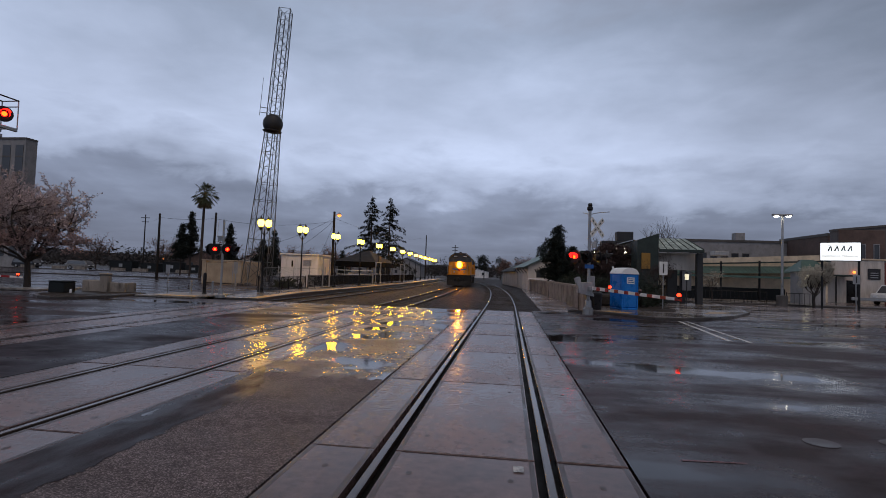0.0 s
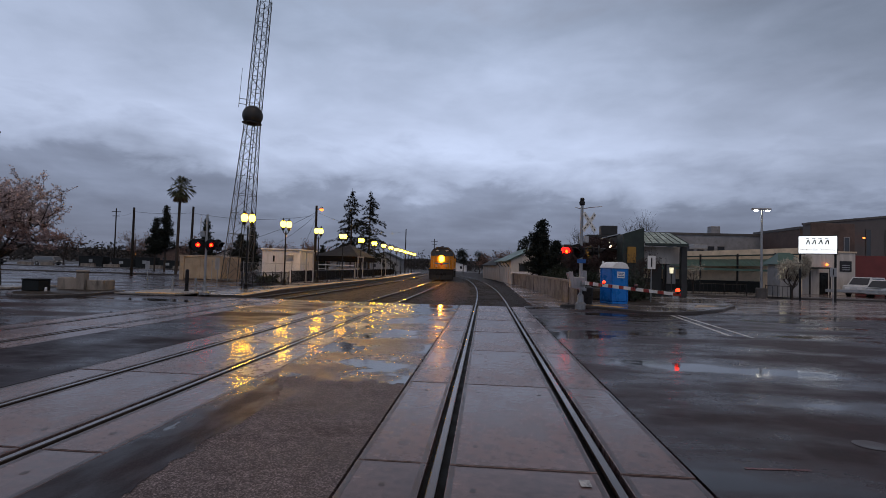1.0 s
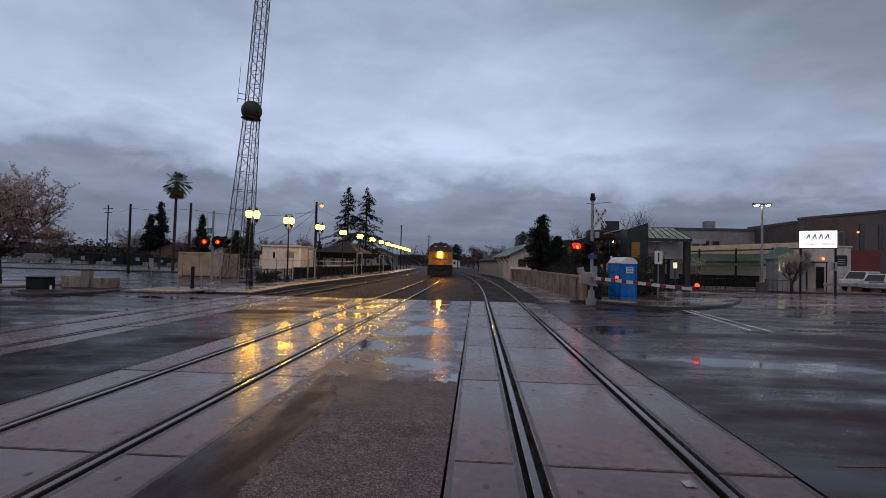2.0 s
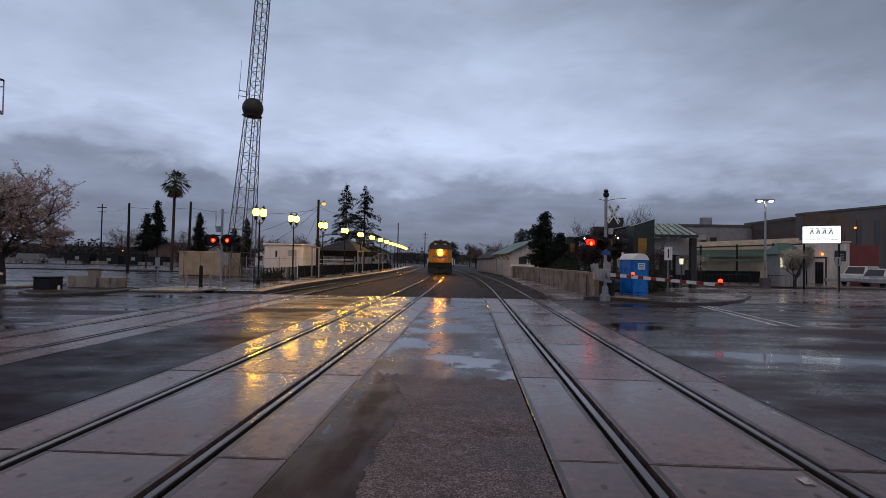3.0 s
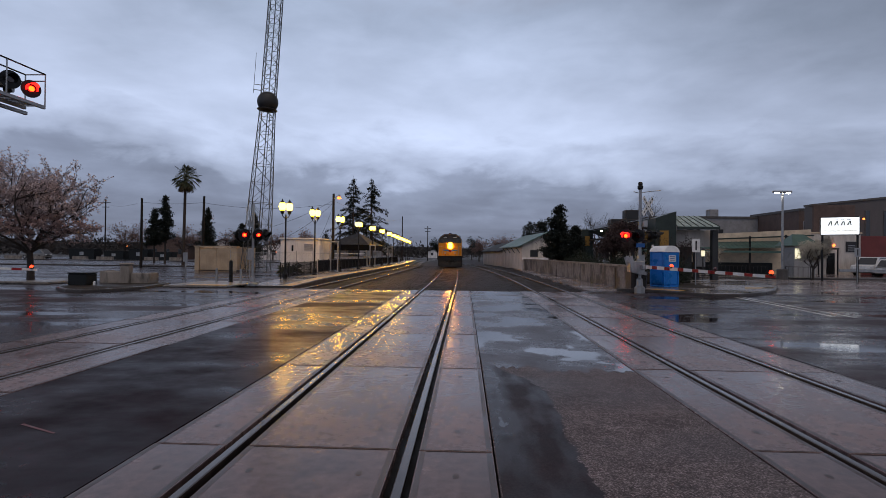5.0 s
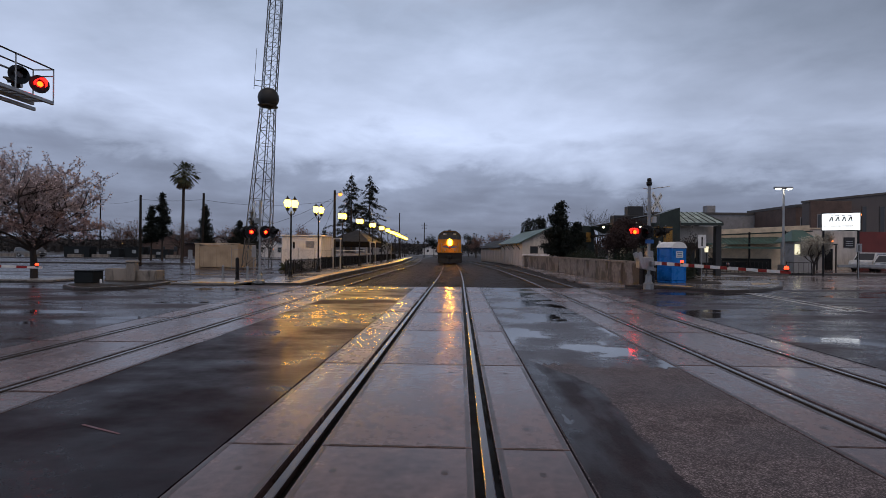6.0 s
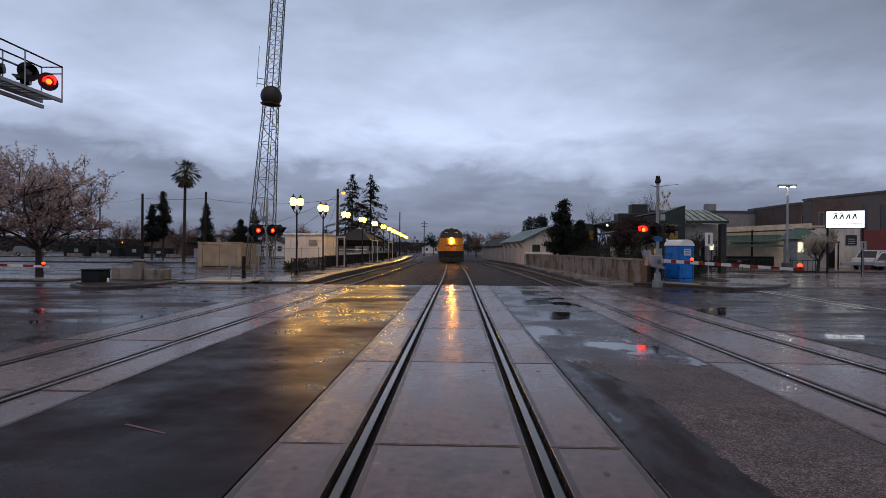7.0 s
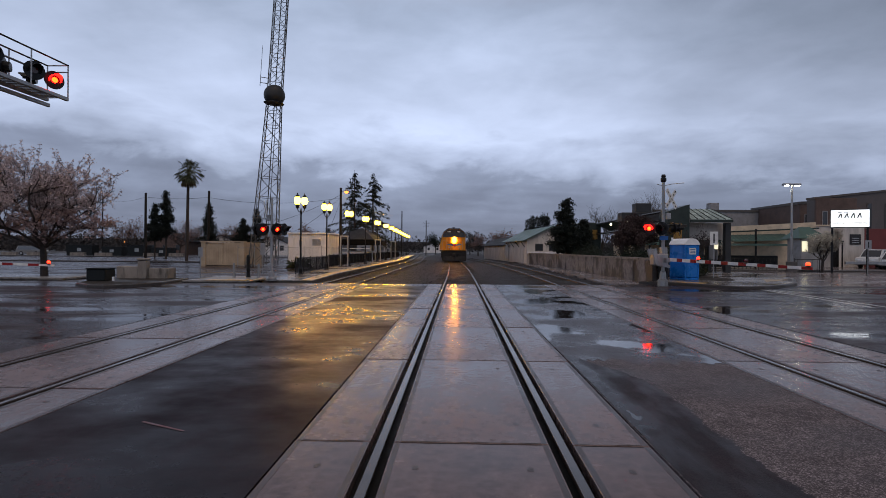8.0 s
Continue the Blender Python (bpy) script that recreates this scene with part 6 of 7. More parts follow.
def lot_lamp():
    t = thing("street_lamp", (20.7, 43, 0), "tall pale steel lamp with two lit heads", "street lamp")
    b = Mesh()
    b.lathe(0, 0, [(0.38, -0.1), (0.38, 0.75), (0.34, 0.8)], 12)
    part("base", b, M["charcoal"], t)
    b = Mesh()
    b.tube((0, 0, 0.8), (0, 0, 6.8), 0.10, 0.07, 10)
    part("pole", b, M["galv"], t)
    for s in (-1, 1):
        b = Mesh()
        b.box(s * 0.05, -0.16, 6.74, s * 0.66, 0.16, 6.9, 0.04)
        h = part("lamp_head", b, M["galv"], t)
        b = Mesh()
        b.lathe(s * 0.42, 0, [(0.10, 6.66), (0.16, 6.70), (0.17, 6.738)], 14)
        part("lens", b, M["lamp_flood"], h, "bright white lens", smooth=True)


lot_lamp()
for x0, y0, x1, y1 in ((13.6, 44.0, 19.9, 43.6), (21.2, 43.4, 22.6, 42.6)):
    t = railing(x0, y0, x1, y1, 0.0, 0.3, "fence")
    tagged(t, "low dark metal fence by the forecourt", "fence", "forecourt fences")
b = Mesh()
b.box(14.9, 43.2, -0.1, 40, 44.6, 0.12, 0.03)
solid("forecourt_kerb", b, M["kerb"], "long low kerb strip in the forecourt", "kerb")
b = Mesh()
b.box(28.6, 48.2, 0.5, 46, 48.4, 0.75, 0.02)
solid("car_park_rail", b, M["galv"], "pale guard rail before the parked cars", "barrier")
b = Mesh()
b.box(26, 47.5, -0.1, 60, 70, 0.02)
solid("car_park", b, M["forecourt"], "wet asphalt car park beside the terminal", "road")
b = Mesh()
b.box(12.6, 47.5, -0.1, 26, 60, 0.02)
solid("terminal_forecourt", b, M["pave"], "wet concrete apron before the terminal", "pavement")


# ---- parked vehicles ----
def car(x, y, yaw, mat, kind, label):
    t = thing("car", pose(x, y, 0.02, 0, 0, yaw), label, "car", "parked cars")
    L, W = (5.3, 0.95) if kind == "pickup" else (4.5, 0.9)
    h = 1.05 if kind == "pickup" else 0.9
    b = Mesh()
    b.prism([(-L / 2, 0.4), (-L / 2 + 0.1, h - 0.1), (-L / 2 + 0.3, h), (L / 2 - 0.1, h), (L / 2, h - 0.2), (L / 2, 0.4), (L / 2 - 0.2, 0.3), (-L / 2 + 0.2, 0.3)], "x", -W, W)
    body = part("body", b, mat, t)
    c0, c1, top = (-1.2, 0.9, 1.82) if kind == "pickup" else (-1.5, 2.0, 1.62)
    b = Mesh()
    w2 = W - 0.16
    b.add([(-W + 0.04, c0 - 0.7, h), (W - 0.04, c0 - 0.7, h), (W - 0.04, c1 + 0.3, h), (-W + 0.04, c1 + 0.3, h), (-w2, c0, top), (w2, c0, top), (w2, c1, top), (-w2, c1, top)],
          [(0, 1, 2, 3), (4, 5, 6, 7), (0, 1, 5, 4), (1, 2, 6, 5), (2, 3, 7, 6), (3, 0, 4, 7)])
    cabin = part("cabin", b, mat, t)
    b = Mesh()
    b.add([(-W + 0.16, c0 - 0.68, h + 0.06), (W - 0.16, c0 - 0.68, h + 0.06), (w2 - 0.1, c0 - 0.11, top - 0.08), (-w2 + 0.1, c0 - 0.11, top - 0.08)], [(0, 1, 2, 3)])
    part("windscreen", b, M["window"], cabin)
    for s in (-1, 1):
        b = Mesh()
        b.add([(s * (W - 0.035), c0 - 0.4, h + 0.06), (s * (W - 0.035), c1 + 0.05, h + 0.06), (s * (w2 + 0.03), c1 - 0.12, top - 0.1), (s * (w2 + 0.03), c0 + 0.1, top - 0.1)], [(0, 1, 2, 3)])
        part("side_window", b, M["window"], cabin)
        for yy in (-L / 2 + 0.9, L / 2 - 0.95):
            b = Mesh()
            b.tube((s * (W - 0.2), yy, 0.35), (s * (W + 0.01), yy, 0.35), 0.35, 0.35, 18)
            wh = part("wheel", b, M["tyre"], t)
            b = Mesh()
            b.tube((s * (W + 0.008), yy, 0.35), (s * (W + 0.02), yy, 0.35), 0.2, 0.18, 12)
            part("rim", b, M["galv"], wh)
        b = Mesh()
        b.box(s * 0.5 - 0.2, -L / 2 - 0.01, 0.66, s * 0.5 + 0.2, -L / 2 + 0.06, 0.84, 0.02)
        part("headlamp", b, M["white_plastic"], body)
    b = Mesh()
    b.box(-0.42, -L / 2 - 0.008, 0.48, 0.42, -L / 2 + 0.04, 0.64, 0.01)
    part("grille", b, M["black"], body)
    b = Mesh()
    b.box(-W + 0.03, -L / 2 - 0.06, 0.36, W - 0.03, -L / 2 + 0.1, 0.47, 0.03)
    part("bumper", b, M["galv"] if kind == "pickup" else mat, body)


car(36.0, 54.0, -60, M["car_white"], "pickup", "white pickup truck parked beside the terminal")
car(35.6, 50.8, -60, M["car_white"], "suv", "white estate car parked at the lot edge")
car(-44.5, 88, 85, M["car_white"], "pickup", "white pickup parked beyond the lot")
car(-78, 89, 88, M["car_grey"], "suv", "pale car parked on the far street")
car(-86, 86, 88, M["car_dark"], "suv", "dark car parked on the far street")


def bin_skip(x, y, w, h):
    t = thing("skip", (x, y, -0.1), "dark steel refuse skip at the lot's edge", "skip", "refuse skips")
    b = Mesh()
    b.prism([(-w / 2 + 0.15, 0.1), (w / 2 - 0.15, 0.1), (w / 2, h), (-w / 2, h)], "y", -0.9, 0.9)
    part("body", b, M["skip_green"], t)
    b = Mesh()
    b.box(-w / 2 - 0.04, -0.95, h + 0.004, w / 2 + 0.04, 0.95, h + 0.1, 0.02)
    part("lid", b, M["black"], t)
    b = Mesh()
    b.box(-0.35, -0.915, h * 0.45, 0.35, -0.90, h * 0.75)
    if h < 1.95:
        part("label_plate", b, M["galv"], t)


for k, (x, w, h) in enumerate(((-70, 4.6, 1.9), (-64.6, 3.6, 1.6), (-60.0, 3.4, 1.9), (-56.0, 3.4, 1.5))):
    bin_skip(x, 90 + 0.4 * (k % 2), w, h)
b = Mesh()
b.box(-120, 82, -0.004, -30, 83.2, 0.13, 0.03)
b.box(-60, 55, -0.004, -25, 55.4, 0.13, 0.03)
solid("lot_kerb", b, M["kerb"], "low concrete kerb at the parking lot edge", "kerb")


# ---- low concrete blocks along the far edge of the lot ----
def lot_block(x, y, w):
    b = Mesh()
    b.prism([(-0.3, 0.0), (0.3, 0.0), (0.24, 0.62), (-0.24, 0.62)], "x", -w / 2, w / 2)
    solid("concrete_block", b, M["planter_conc"], "low weathered concrete barrier block at the lot's edge", "barrier", "", group="barrier blocks", m=pose(x, y, -0.02, 0, 0, (x * 7) % 5 - 2))


for x, w in ((-84, 2.4), (-78.5, 2.6), (-74, 2.2), (-67, 2.4), (-62.5, 2.6), (-55, 2.2), (-50.5, 2.4), (-45.5, 2.2), (-42, 2.0)):
    lot_block(x, 84.2 + (x % 3) * 0.3, w)


# ---- trees and shrubs ----
def leaf_cloud(points, per, size, spread, seed, flat=0.0):
    """Many small four-cornered leaves or petals round the given points."""
    rs = np.random.RandomState(seed)
    p = np.repeat(np.array([tuple(q) for q in points]), per, axis=0)
    n = len(p)
    p = p + rs.normal(0, spread, (n, 3))
    a = rs.normal(0, 1, (n, 3))
    a[:, 2] *= 1 - flat
    a /= np.linalg.norm(a, axis=1, keepdims=True)
    c = np.cross(a, rs.normal(0, 1, (n, 3)))
    c /= np.linalg.norm(c, axis=1, keepdims=True)
    s = size * rs.uniform(0.6, 1.4, (n, 1))
    quads = np.stack([p - a * s, p + c * s * 0.55, p + a * s, p - c * s * 0.55], axis=1).reshape(-1, 3)
    b = Mesh()
    b.v = [tuple(q) for q in quads.tolist()]
    b.f = [(4 * i, 4 * i + 1, 4 * i + 2, 4 * i + 3) for i in range(n)]
    b.s = [0] * n
    return b


def grow(b, rnd, p, d, length, r, level, top, tips, up=0.15, kids=(3, 5), wild=0.28, twig=1.0):
    seg = 4 if level < top else 3
    pts = [Vector(p)]
    d = Vector(d).normalized()
    for k in range(seg):
        d = (d + Vector((rnd.uniform(-1, 1), rnd.uniform(-1, 1), rnd.uniform(-1, 1))) * wild + Vector((0, 0, up))).normalized()
        pts.append(pts[-1] + d * length / seg)
    for k in range(seg):
        ra, rb = r * (1 - 0.5 * k / seg), r * (1 - 0.5 * (k + 1) / seg)
        b.tube(pts[k], pts[k + 1], ra, rb, 7 if level == 0 else (5 if level < 3 else 3), False)
    if level >= top:
        tips.extend(pts[1:])
        return
    if level >= top - 1:
        tips.extend(pts[2:])
    for k in range(rnd.randint(*kids)):
        f = rnd.uniform(0.35, 1.0) if level else rnd.uniform(0.75, 1.0)
        i = min(seg - 1, int(f * seg))
        q = pts[i].lerp(pts[i + 1], f * seg - i)
        side = Vector((rnd.uniform(-1, 1), rnd.uniform(-1, 1), rnd.uniform(-0.35, 0.7))).normalized()
        grow(b, rnd, q, d * 0.55 + side * 0.9, length * rnd.uniform(0.55, 0.8), r * 0.48 * twig, level + 1, top, tips, up, kids, wild, twig)


def leafy_tree(x, y, z, trunk, limb, r, seed, label, mats, per, size, spread, levels=4, kids=(3, 5), up=0.12, first=6, wild=0.28, group="street trees", under=None, twig=1.0):
    t = thing("tree", (x, y, z), label, "tree", group)
    rnd = random.Random(seed)
    b, tips = Mesh(), []
    pts = [Vector((0, 0, -0.2)), Vector((rnd.uniform(-0.05, 0.05), 0, trunk * 0.5)), Vector((rnd.uniform(-0.1, 0.1), rnd.uniform(-0.1, 0.1), trunk))]
    b.tube(pts[0], pts[1], r * 1.25, r, 9, False)
    b.tube(pts[1], pts[2], r, r * 0.9, 9, False)
    for k in range(first):
        a = 6.2832 * (k + rnd.uniform(-0.3, 0.3)) / first
        lift = rnd.uniform(0.25, 1.0) if k % 3 else 1.8
        grow(b, rnd, pts[2] - Vector((0, 0, rnd.uniform(0, 0.25))), (math.cos(a), math.sin(a), lift), limb * rnd.uniform(0.85, 1.1), r * 0.5, 1, levels, tips, up, kids, wild, twig)
    part("trunk", b, M["bark"], t, "dark wet bark and limbs")
    if per:
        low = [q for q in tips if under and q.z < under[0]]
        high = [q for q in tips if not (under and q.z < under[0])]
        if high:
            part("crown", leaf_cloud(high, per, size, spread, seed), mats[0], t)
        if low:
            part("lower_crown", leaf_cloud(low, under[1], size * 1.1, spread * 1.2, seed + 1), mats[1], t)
    return t


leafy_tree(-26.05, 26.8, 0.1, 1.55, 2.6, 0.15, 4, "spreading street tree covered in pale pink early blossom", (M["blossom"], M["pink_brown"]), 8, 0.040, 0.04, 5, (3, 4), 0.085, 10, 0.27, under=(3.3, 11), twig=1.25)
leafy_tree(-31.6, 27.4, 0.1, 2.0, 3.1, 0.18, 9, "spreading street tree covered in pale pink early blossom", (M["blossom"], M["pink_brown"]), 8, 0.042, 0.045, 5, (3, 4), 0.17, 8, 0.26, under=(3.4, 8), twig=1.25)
leafy_tree(22.4, 42.0, 0.1, 0.9, 1.2, 0.08, 21, "small cream-white blossoming tree by the forecourt", (M["white_blossom"],), 9, 0.05, 0.08, 4, (3, 4), 0.2, 7)
leafy_tree(16.6, 45.5, 0.1, 1.0, 0.9, 0.05, 22, "thin young tree with sparse pale blossom", (M["white_blossom"],), 1, 0.045, 0.10, 4, (2, 4), 0.2, 6)
leafy_tree(7.7, 40.0, 0.3, 1.7, 1.15, 0.10, 31, "dark plum-leaved tree behind the wall", (M["twig_dark"],), 6, 0.06, 0.14, 4, (3, 5), 0.14, 8)
leafy_tree(8.6, 42.0, 0.3, 1.8, 1.1, 0.11, 32, "dense dark bare tree behind the wall", (M["twig_dark"],), 8, 0.06, 0.18, 4, (3, 5), 0.16, 8)
leafy_tree(6.3, 37.4, 0.7, 1.1, 0.95, 0.08, 37, "dark plum-leaved tree behind the wall", (M["twig_dark"],), 6, 0.06, 0.13, 4, (3, 4), 0.1, 8)
leafy_tree(9.4, 34.2, 0.12, 1.1, 1.05, 0.08, 33, "dark twiggy bare tree before the shelter", (M["twig_dark"],), 1, 0.04, 0.08, 4, (3, 4), 0.14, 6)
leafy_tree(10.6, 60.0, 0.0, 2.2, 2.4, 0.15, 34, "tall leafless tree behind the shelter", (M["bud_brown"],), 0, 0.05, 0.1, 4, (3, 4), 0.2, 7)
leafy_tree(18.8, 68.0, 0.0, 3.6, 2.8, 0.16, 35, "tall leafless tree behind the terminal", (M["bud_brown"],), 0, 0.05, 0.1, 4, (3, 4), 0.25, 7)
leafy_tree(5.4, 58.0, 0.8, 1.0, 1.6, 0.10, 36, "dark bare tree beside the shed", (M["twig_dark"],), 2, 0.05, 0.12, 4, (3, 4), 0.16, 6)
for k, (x, y, tr, lm) in enumerate(((3.2, 118, 1.8, 2.4), (-0.6, 128, 1.6, 2.2), (6.5, 124, 1.8, 2.5), (-40, 118, 2.0, 2.8), (-55, 122, 2.0, 3.0), (-64, 116, 2.2, 3.0), (-78, 118, 2.4, 3.4), (-33, 96, 1.6, 2.2), (-47, 98, 1.6, 2.6), (-60, 103, 2.0, 3.0), (-72, 104, 2.2, 3.0), (-86, 102, 2.0, 3.2), (-41, 101, 1.8, 2.6), (-28, 92, 1.4, 1.9))):
    leafy_tree(x, y, -0.1, tr, lm, 0.16, 50 + k, "far russet leafless tree", (M["bud_brown"],), 3, 0.13, 0.25, 3, (3, 4), 0.14, 7, 0.3, "far bare trees")


def conifer(x, y, z, h, r, seed, label, droop=0.35, bare=0.1, sparse=1.0, name="conifer_tree", cone=0.75):
    """Tiers of limbs round a trunk; sparse < 1 leaves clear gaps between uneven tiers."""
    t = thing(name, (x, y, z), label, "conifer")
    rnd = random.Random(seed)
    b = Mesh()
    b.tube((0, 0, -0.2), (0, 0, h * 0.55), 0.012 * h + 0.03, 0.008 * h + 0.02, 8, False)
    b.tube((0, 0, h * 0.55), (rnd.uniform(-0.1, 0.1), 0, h), 0.008 * h + 0.02, 0.015, 6, False)
    pts = []
    zz = h * bare
    while zz < h * 0.985:
        f = (zz - h * bare) / (h * (1 - bare))
        reach = r * (1 - f) ** cone * (0.75 + 0.25 * math.sin(f * 23 + seed)) + 0.12
        for k in range(rnd.randint(4, 6) if sparse >= 1 else rnd.randint(4, 5)):
            a, ln = rnd.uniform(0, 6.28), reach * rnd.uniform(0.45, 1.15)
            p0 = Vector((0, 0, zz + rnd.uniform(-0.1, 0.1)))
            lift = rnd.uniform(-0.02, 0.12)
            p1 = p0 + Vector((math.cos(a) * ln * 0.55, math.sin(a) * ln * 0.55, ln * lift))
            p2 = p0 + Vector((math.cos(a) * ln, math.sin(a) * ln, ln * lift - ln * droop * rnd.uniform(0.2, 0.9)))
            b.tube(p0, p1, 0.03, 0.02, 3, False)
            b.tube(p1, p2, 0.02, 0.006, 3, False)
            m = max(2, int(ln / 0.13))
            for i in range(1, m + 1):
                u = i / m
                if sparse < 1 and u < 0.2:
                    continue
                p = p0.lerp(p1, u * 2) if u < 0.5 else p1.lerp(p2, u * 2 - 1)
                wide = 0.22 * ln * (1 - u) + 0.06
                pts.append(p + Vector((rnd.gauss(0, wide * 0.5), rnd.gauss(0, wide * 0.5), -rnd.uniform(0, 0.10 if sparse >= 1 else 0.16))))
        zz += h * (0.028 if sparse >= 1 else rnd.uniform(0.020, 0.034))
    part("trunk", b, M["bark"], t)
    if sparse < 1:
        part("foliage", leaf_cloud(pts, 13, 0.075, 0.09, seed, 0.2), M["conifer"], t)
    else:
        part("foliage", leaf_cloud(pts, 14 if sparse > 1 else 8, 0.06 + 0.005 * h, 0.08 + 0.007 * h, seed), M["conifer"], t)
    return t


conifer(-21.5, 82.5, 0, 13.7, 4.6, 3, "tall old dark conifer with drooping ragged limbs", 0.3, 0.2, 0.8)
conifer(-18.8, 83.5, 0, 13.5, 5.8, 8, "tall thin conifer with bare drooping limbs", 0.45, 0.2, 0.7, cone=0.9)
conifer(4.9, 51.3, 0.9, 5.5, 2.1, 5, "bushy dark cedar above the retaining wall", 0.05, 0.10, 1.4, cone=0.6)
conifer(6.0, 49.4, 0.9, 3.4, 1.7, 6, "low dark cedar above the retaining wall", 0.1, 0.0, 1.4)
conifer(-44.2, 70.0, 0.0, 9.0, 1.5, 12, "narrow dark conifer beyond the parking lot", 0.05, 0.36, 1.4, cone=0.8)
conifer(-46.3, 71.0, 0.0, 7.4, 1.6, 13, "narrow dark conifer beyond the parking lot", 0.05, 0.36, 1.4, cone=0.8)
conifer(-38.6, 70.4, 0.0, 7.4, 1.35, 14, "narrow dark conifer beyond the parking lot", 0.05, 0.36, 1.4, cone=0.8)
conifer(-32.8, 72.0, 0.0, 6.9, 1.6, 15, "dark conifer behind the radio tower", 0.3, 0.1, 1.0)
conifer(-35.4, 74.0, 0.0, 5.6, 2.2, 16, "broad dark evergreen behind the radio tower", 0.1, 0.1, 1.4)
conifer(-24.0, 76.0, 0.0, 4.4, 1.3, 17, "short dark conifer by the station", 0.2, 0.1, 1.0)


def round_evergreen(x, y, z, w, h, seed, label, lift=0.0, n=260):
    t = thing("evergreen_tree", (x, y, z), label, "tree")
    rnd = random.Random(seed)
    b = Mesh()
    b.tube((0, 0, -0.2), (0, 0, h * 0.7), 0.16, 0.08, 7, False)
    pts = []
    for k in range(9):
        a = rnd.uniform(0, 6.28)
        c = Vector((math.cos(a) * w * rnd.uniform(0.1, 0.6), math.sin(a) * w * rnd.uniform(0.1, 0.6), lift + (h - lift) * rnd.uniform(0.3, 0.85)))
        b.tube((0, 0, h * 0.4), c, 0.06, 0.02, 4, False)
        rr = w * rnd.uniform(0.28, 0.45)
        for i in range(n // 9):
            v = Vector((rnd.gauss(0, 1), rnd.gauss(0, 1), rnd.gauss(0, 0.7))).normalized() * rr * rnd.uniform(0.6, 1.0)
            pts.append(c + v)
    part("trunk", b, M["bark"], t)
    part("foliage", leaf_cloud(pts, 8, 0.05 + 0.03 * w, 0.06 * w, seed), M["conifer"], t)


round_evergreen(5.2, 78.15, 0, 1.6, 6.7, 1, "dark round pine behind the sheds", 3.2)
round_evergreen(7.3, 78.7, 0, 1.9, 7.2, 2, "dark round pine behind the sheds", 3.2)
round_evergreen(-6.5, 150, 0, 3.5, 7.5, 4, "far dark evergreen beyond the locomotives", 1.0)
round_evergreen(-12.5, 165, 0, 3.0, 6.5, 5, "far dark evergreen beyond the locomotives", 1.0)
round_evergreen(-2.0, 155, 0, 3.2, 6.8, 7, "far dark evergreen beyond the locomotives", 1.0)


def shrub(x, y, z, w, h, seed, label):
    t = thing("shrub", (x, y, z), label, "shrub", "evergreen shrubs")
    rnd = random.Random(seed)
    b, pts = Mesh(), []
    for k in range(16):
        a, u = rnd.uniform(0, 6.28), rnd.uniform(0.15, 1.0)
        p = Vector((math.cos(a) * w * u, math.sin(a) * w * u, h * (1 - 0.45 * u * u) * rnd.uniform(0.6, 1.0)))
        b.tube((0, 0, -0.05), p, 0.02, 0.006, 3, False)
        for i in range(9):
            pts.append(Vector((p.x, p.y, 0)).lerp(p, rnd.uniform(0.1, 1.0)) + Vector((rnd.gauss(0, 0.12), rnd.gauss(0, 0.12), 0)))
    part("stems", b, M["bark"], t)
    part("foliage", leaf_cloud(pts, 9, 0.05, 0.1, seed), M["shrub"], t)


for k, (x, y, z, w, h) in enumerate(((7.6, 30.8, 0.12, 0.7, 1.8), (8.3, 32.0, 0.12, 0.8, 2.0), (7.3, 32.4, 0.7, 0.8, 1.5), (9.0, 33.3, 0.12, 0.7, 1.1), (6.2, 34.0, 0.72, 0.8, 1.2), (5.6, 36.5, 0.72, 0.8, 0.9), (5.4, 39.0, 0.72, 0.8, 1.0),
                                     (5.2, 42.0, 0.72, 0.9, 1.3), (5.4, 44.5, 0.72, 0.9, 1.5), (6.6, 37.0, 0.72, 0.9, 1.4), (6.4, 47.8, 0.9, 0.9, 1.3), (5.6, 53.5, 0.9, 1.0, 1.4), (6.8, 50.0, 0.9, 1.0, 1.6), (5.1, 46.4, 0.72, 0.7, 0.9))):
    shrub(x, y, z, w, h, 70 + k, "dense dark evergreen shrub in the planting bed")


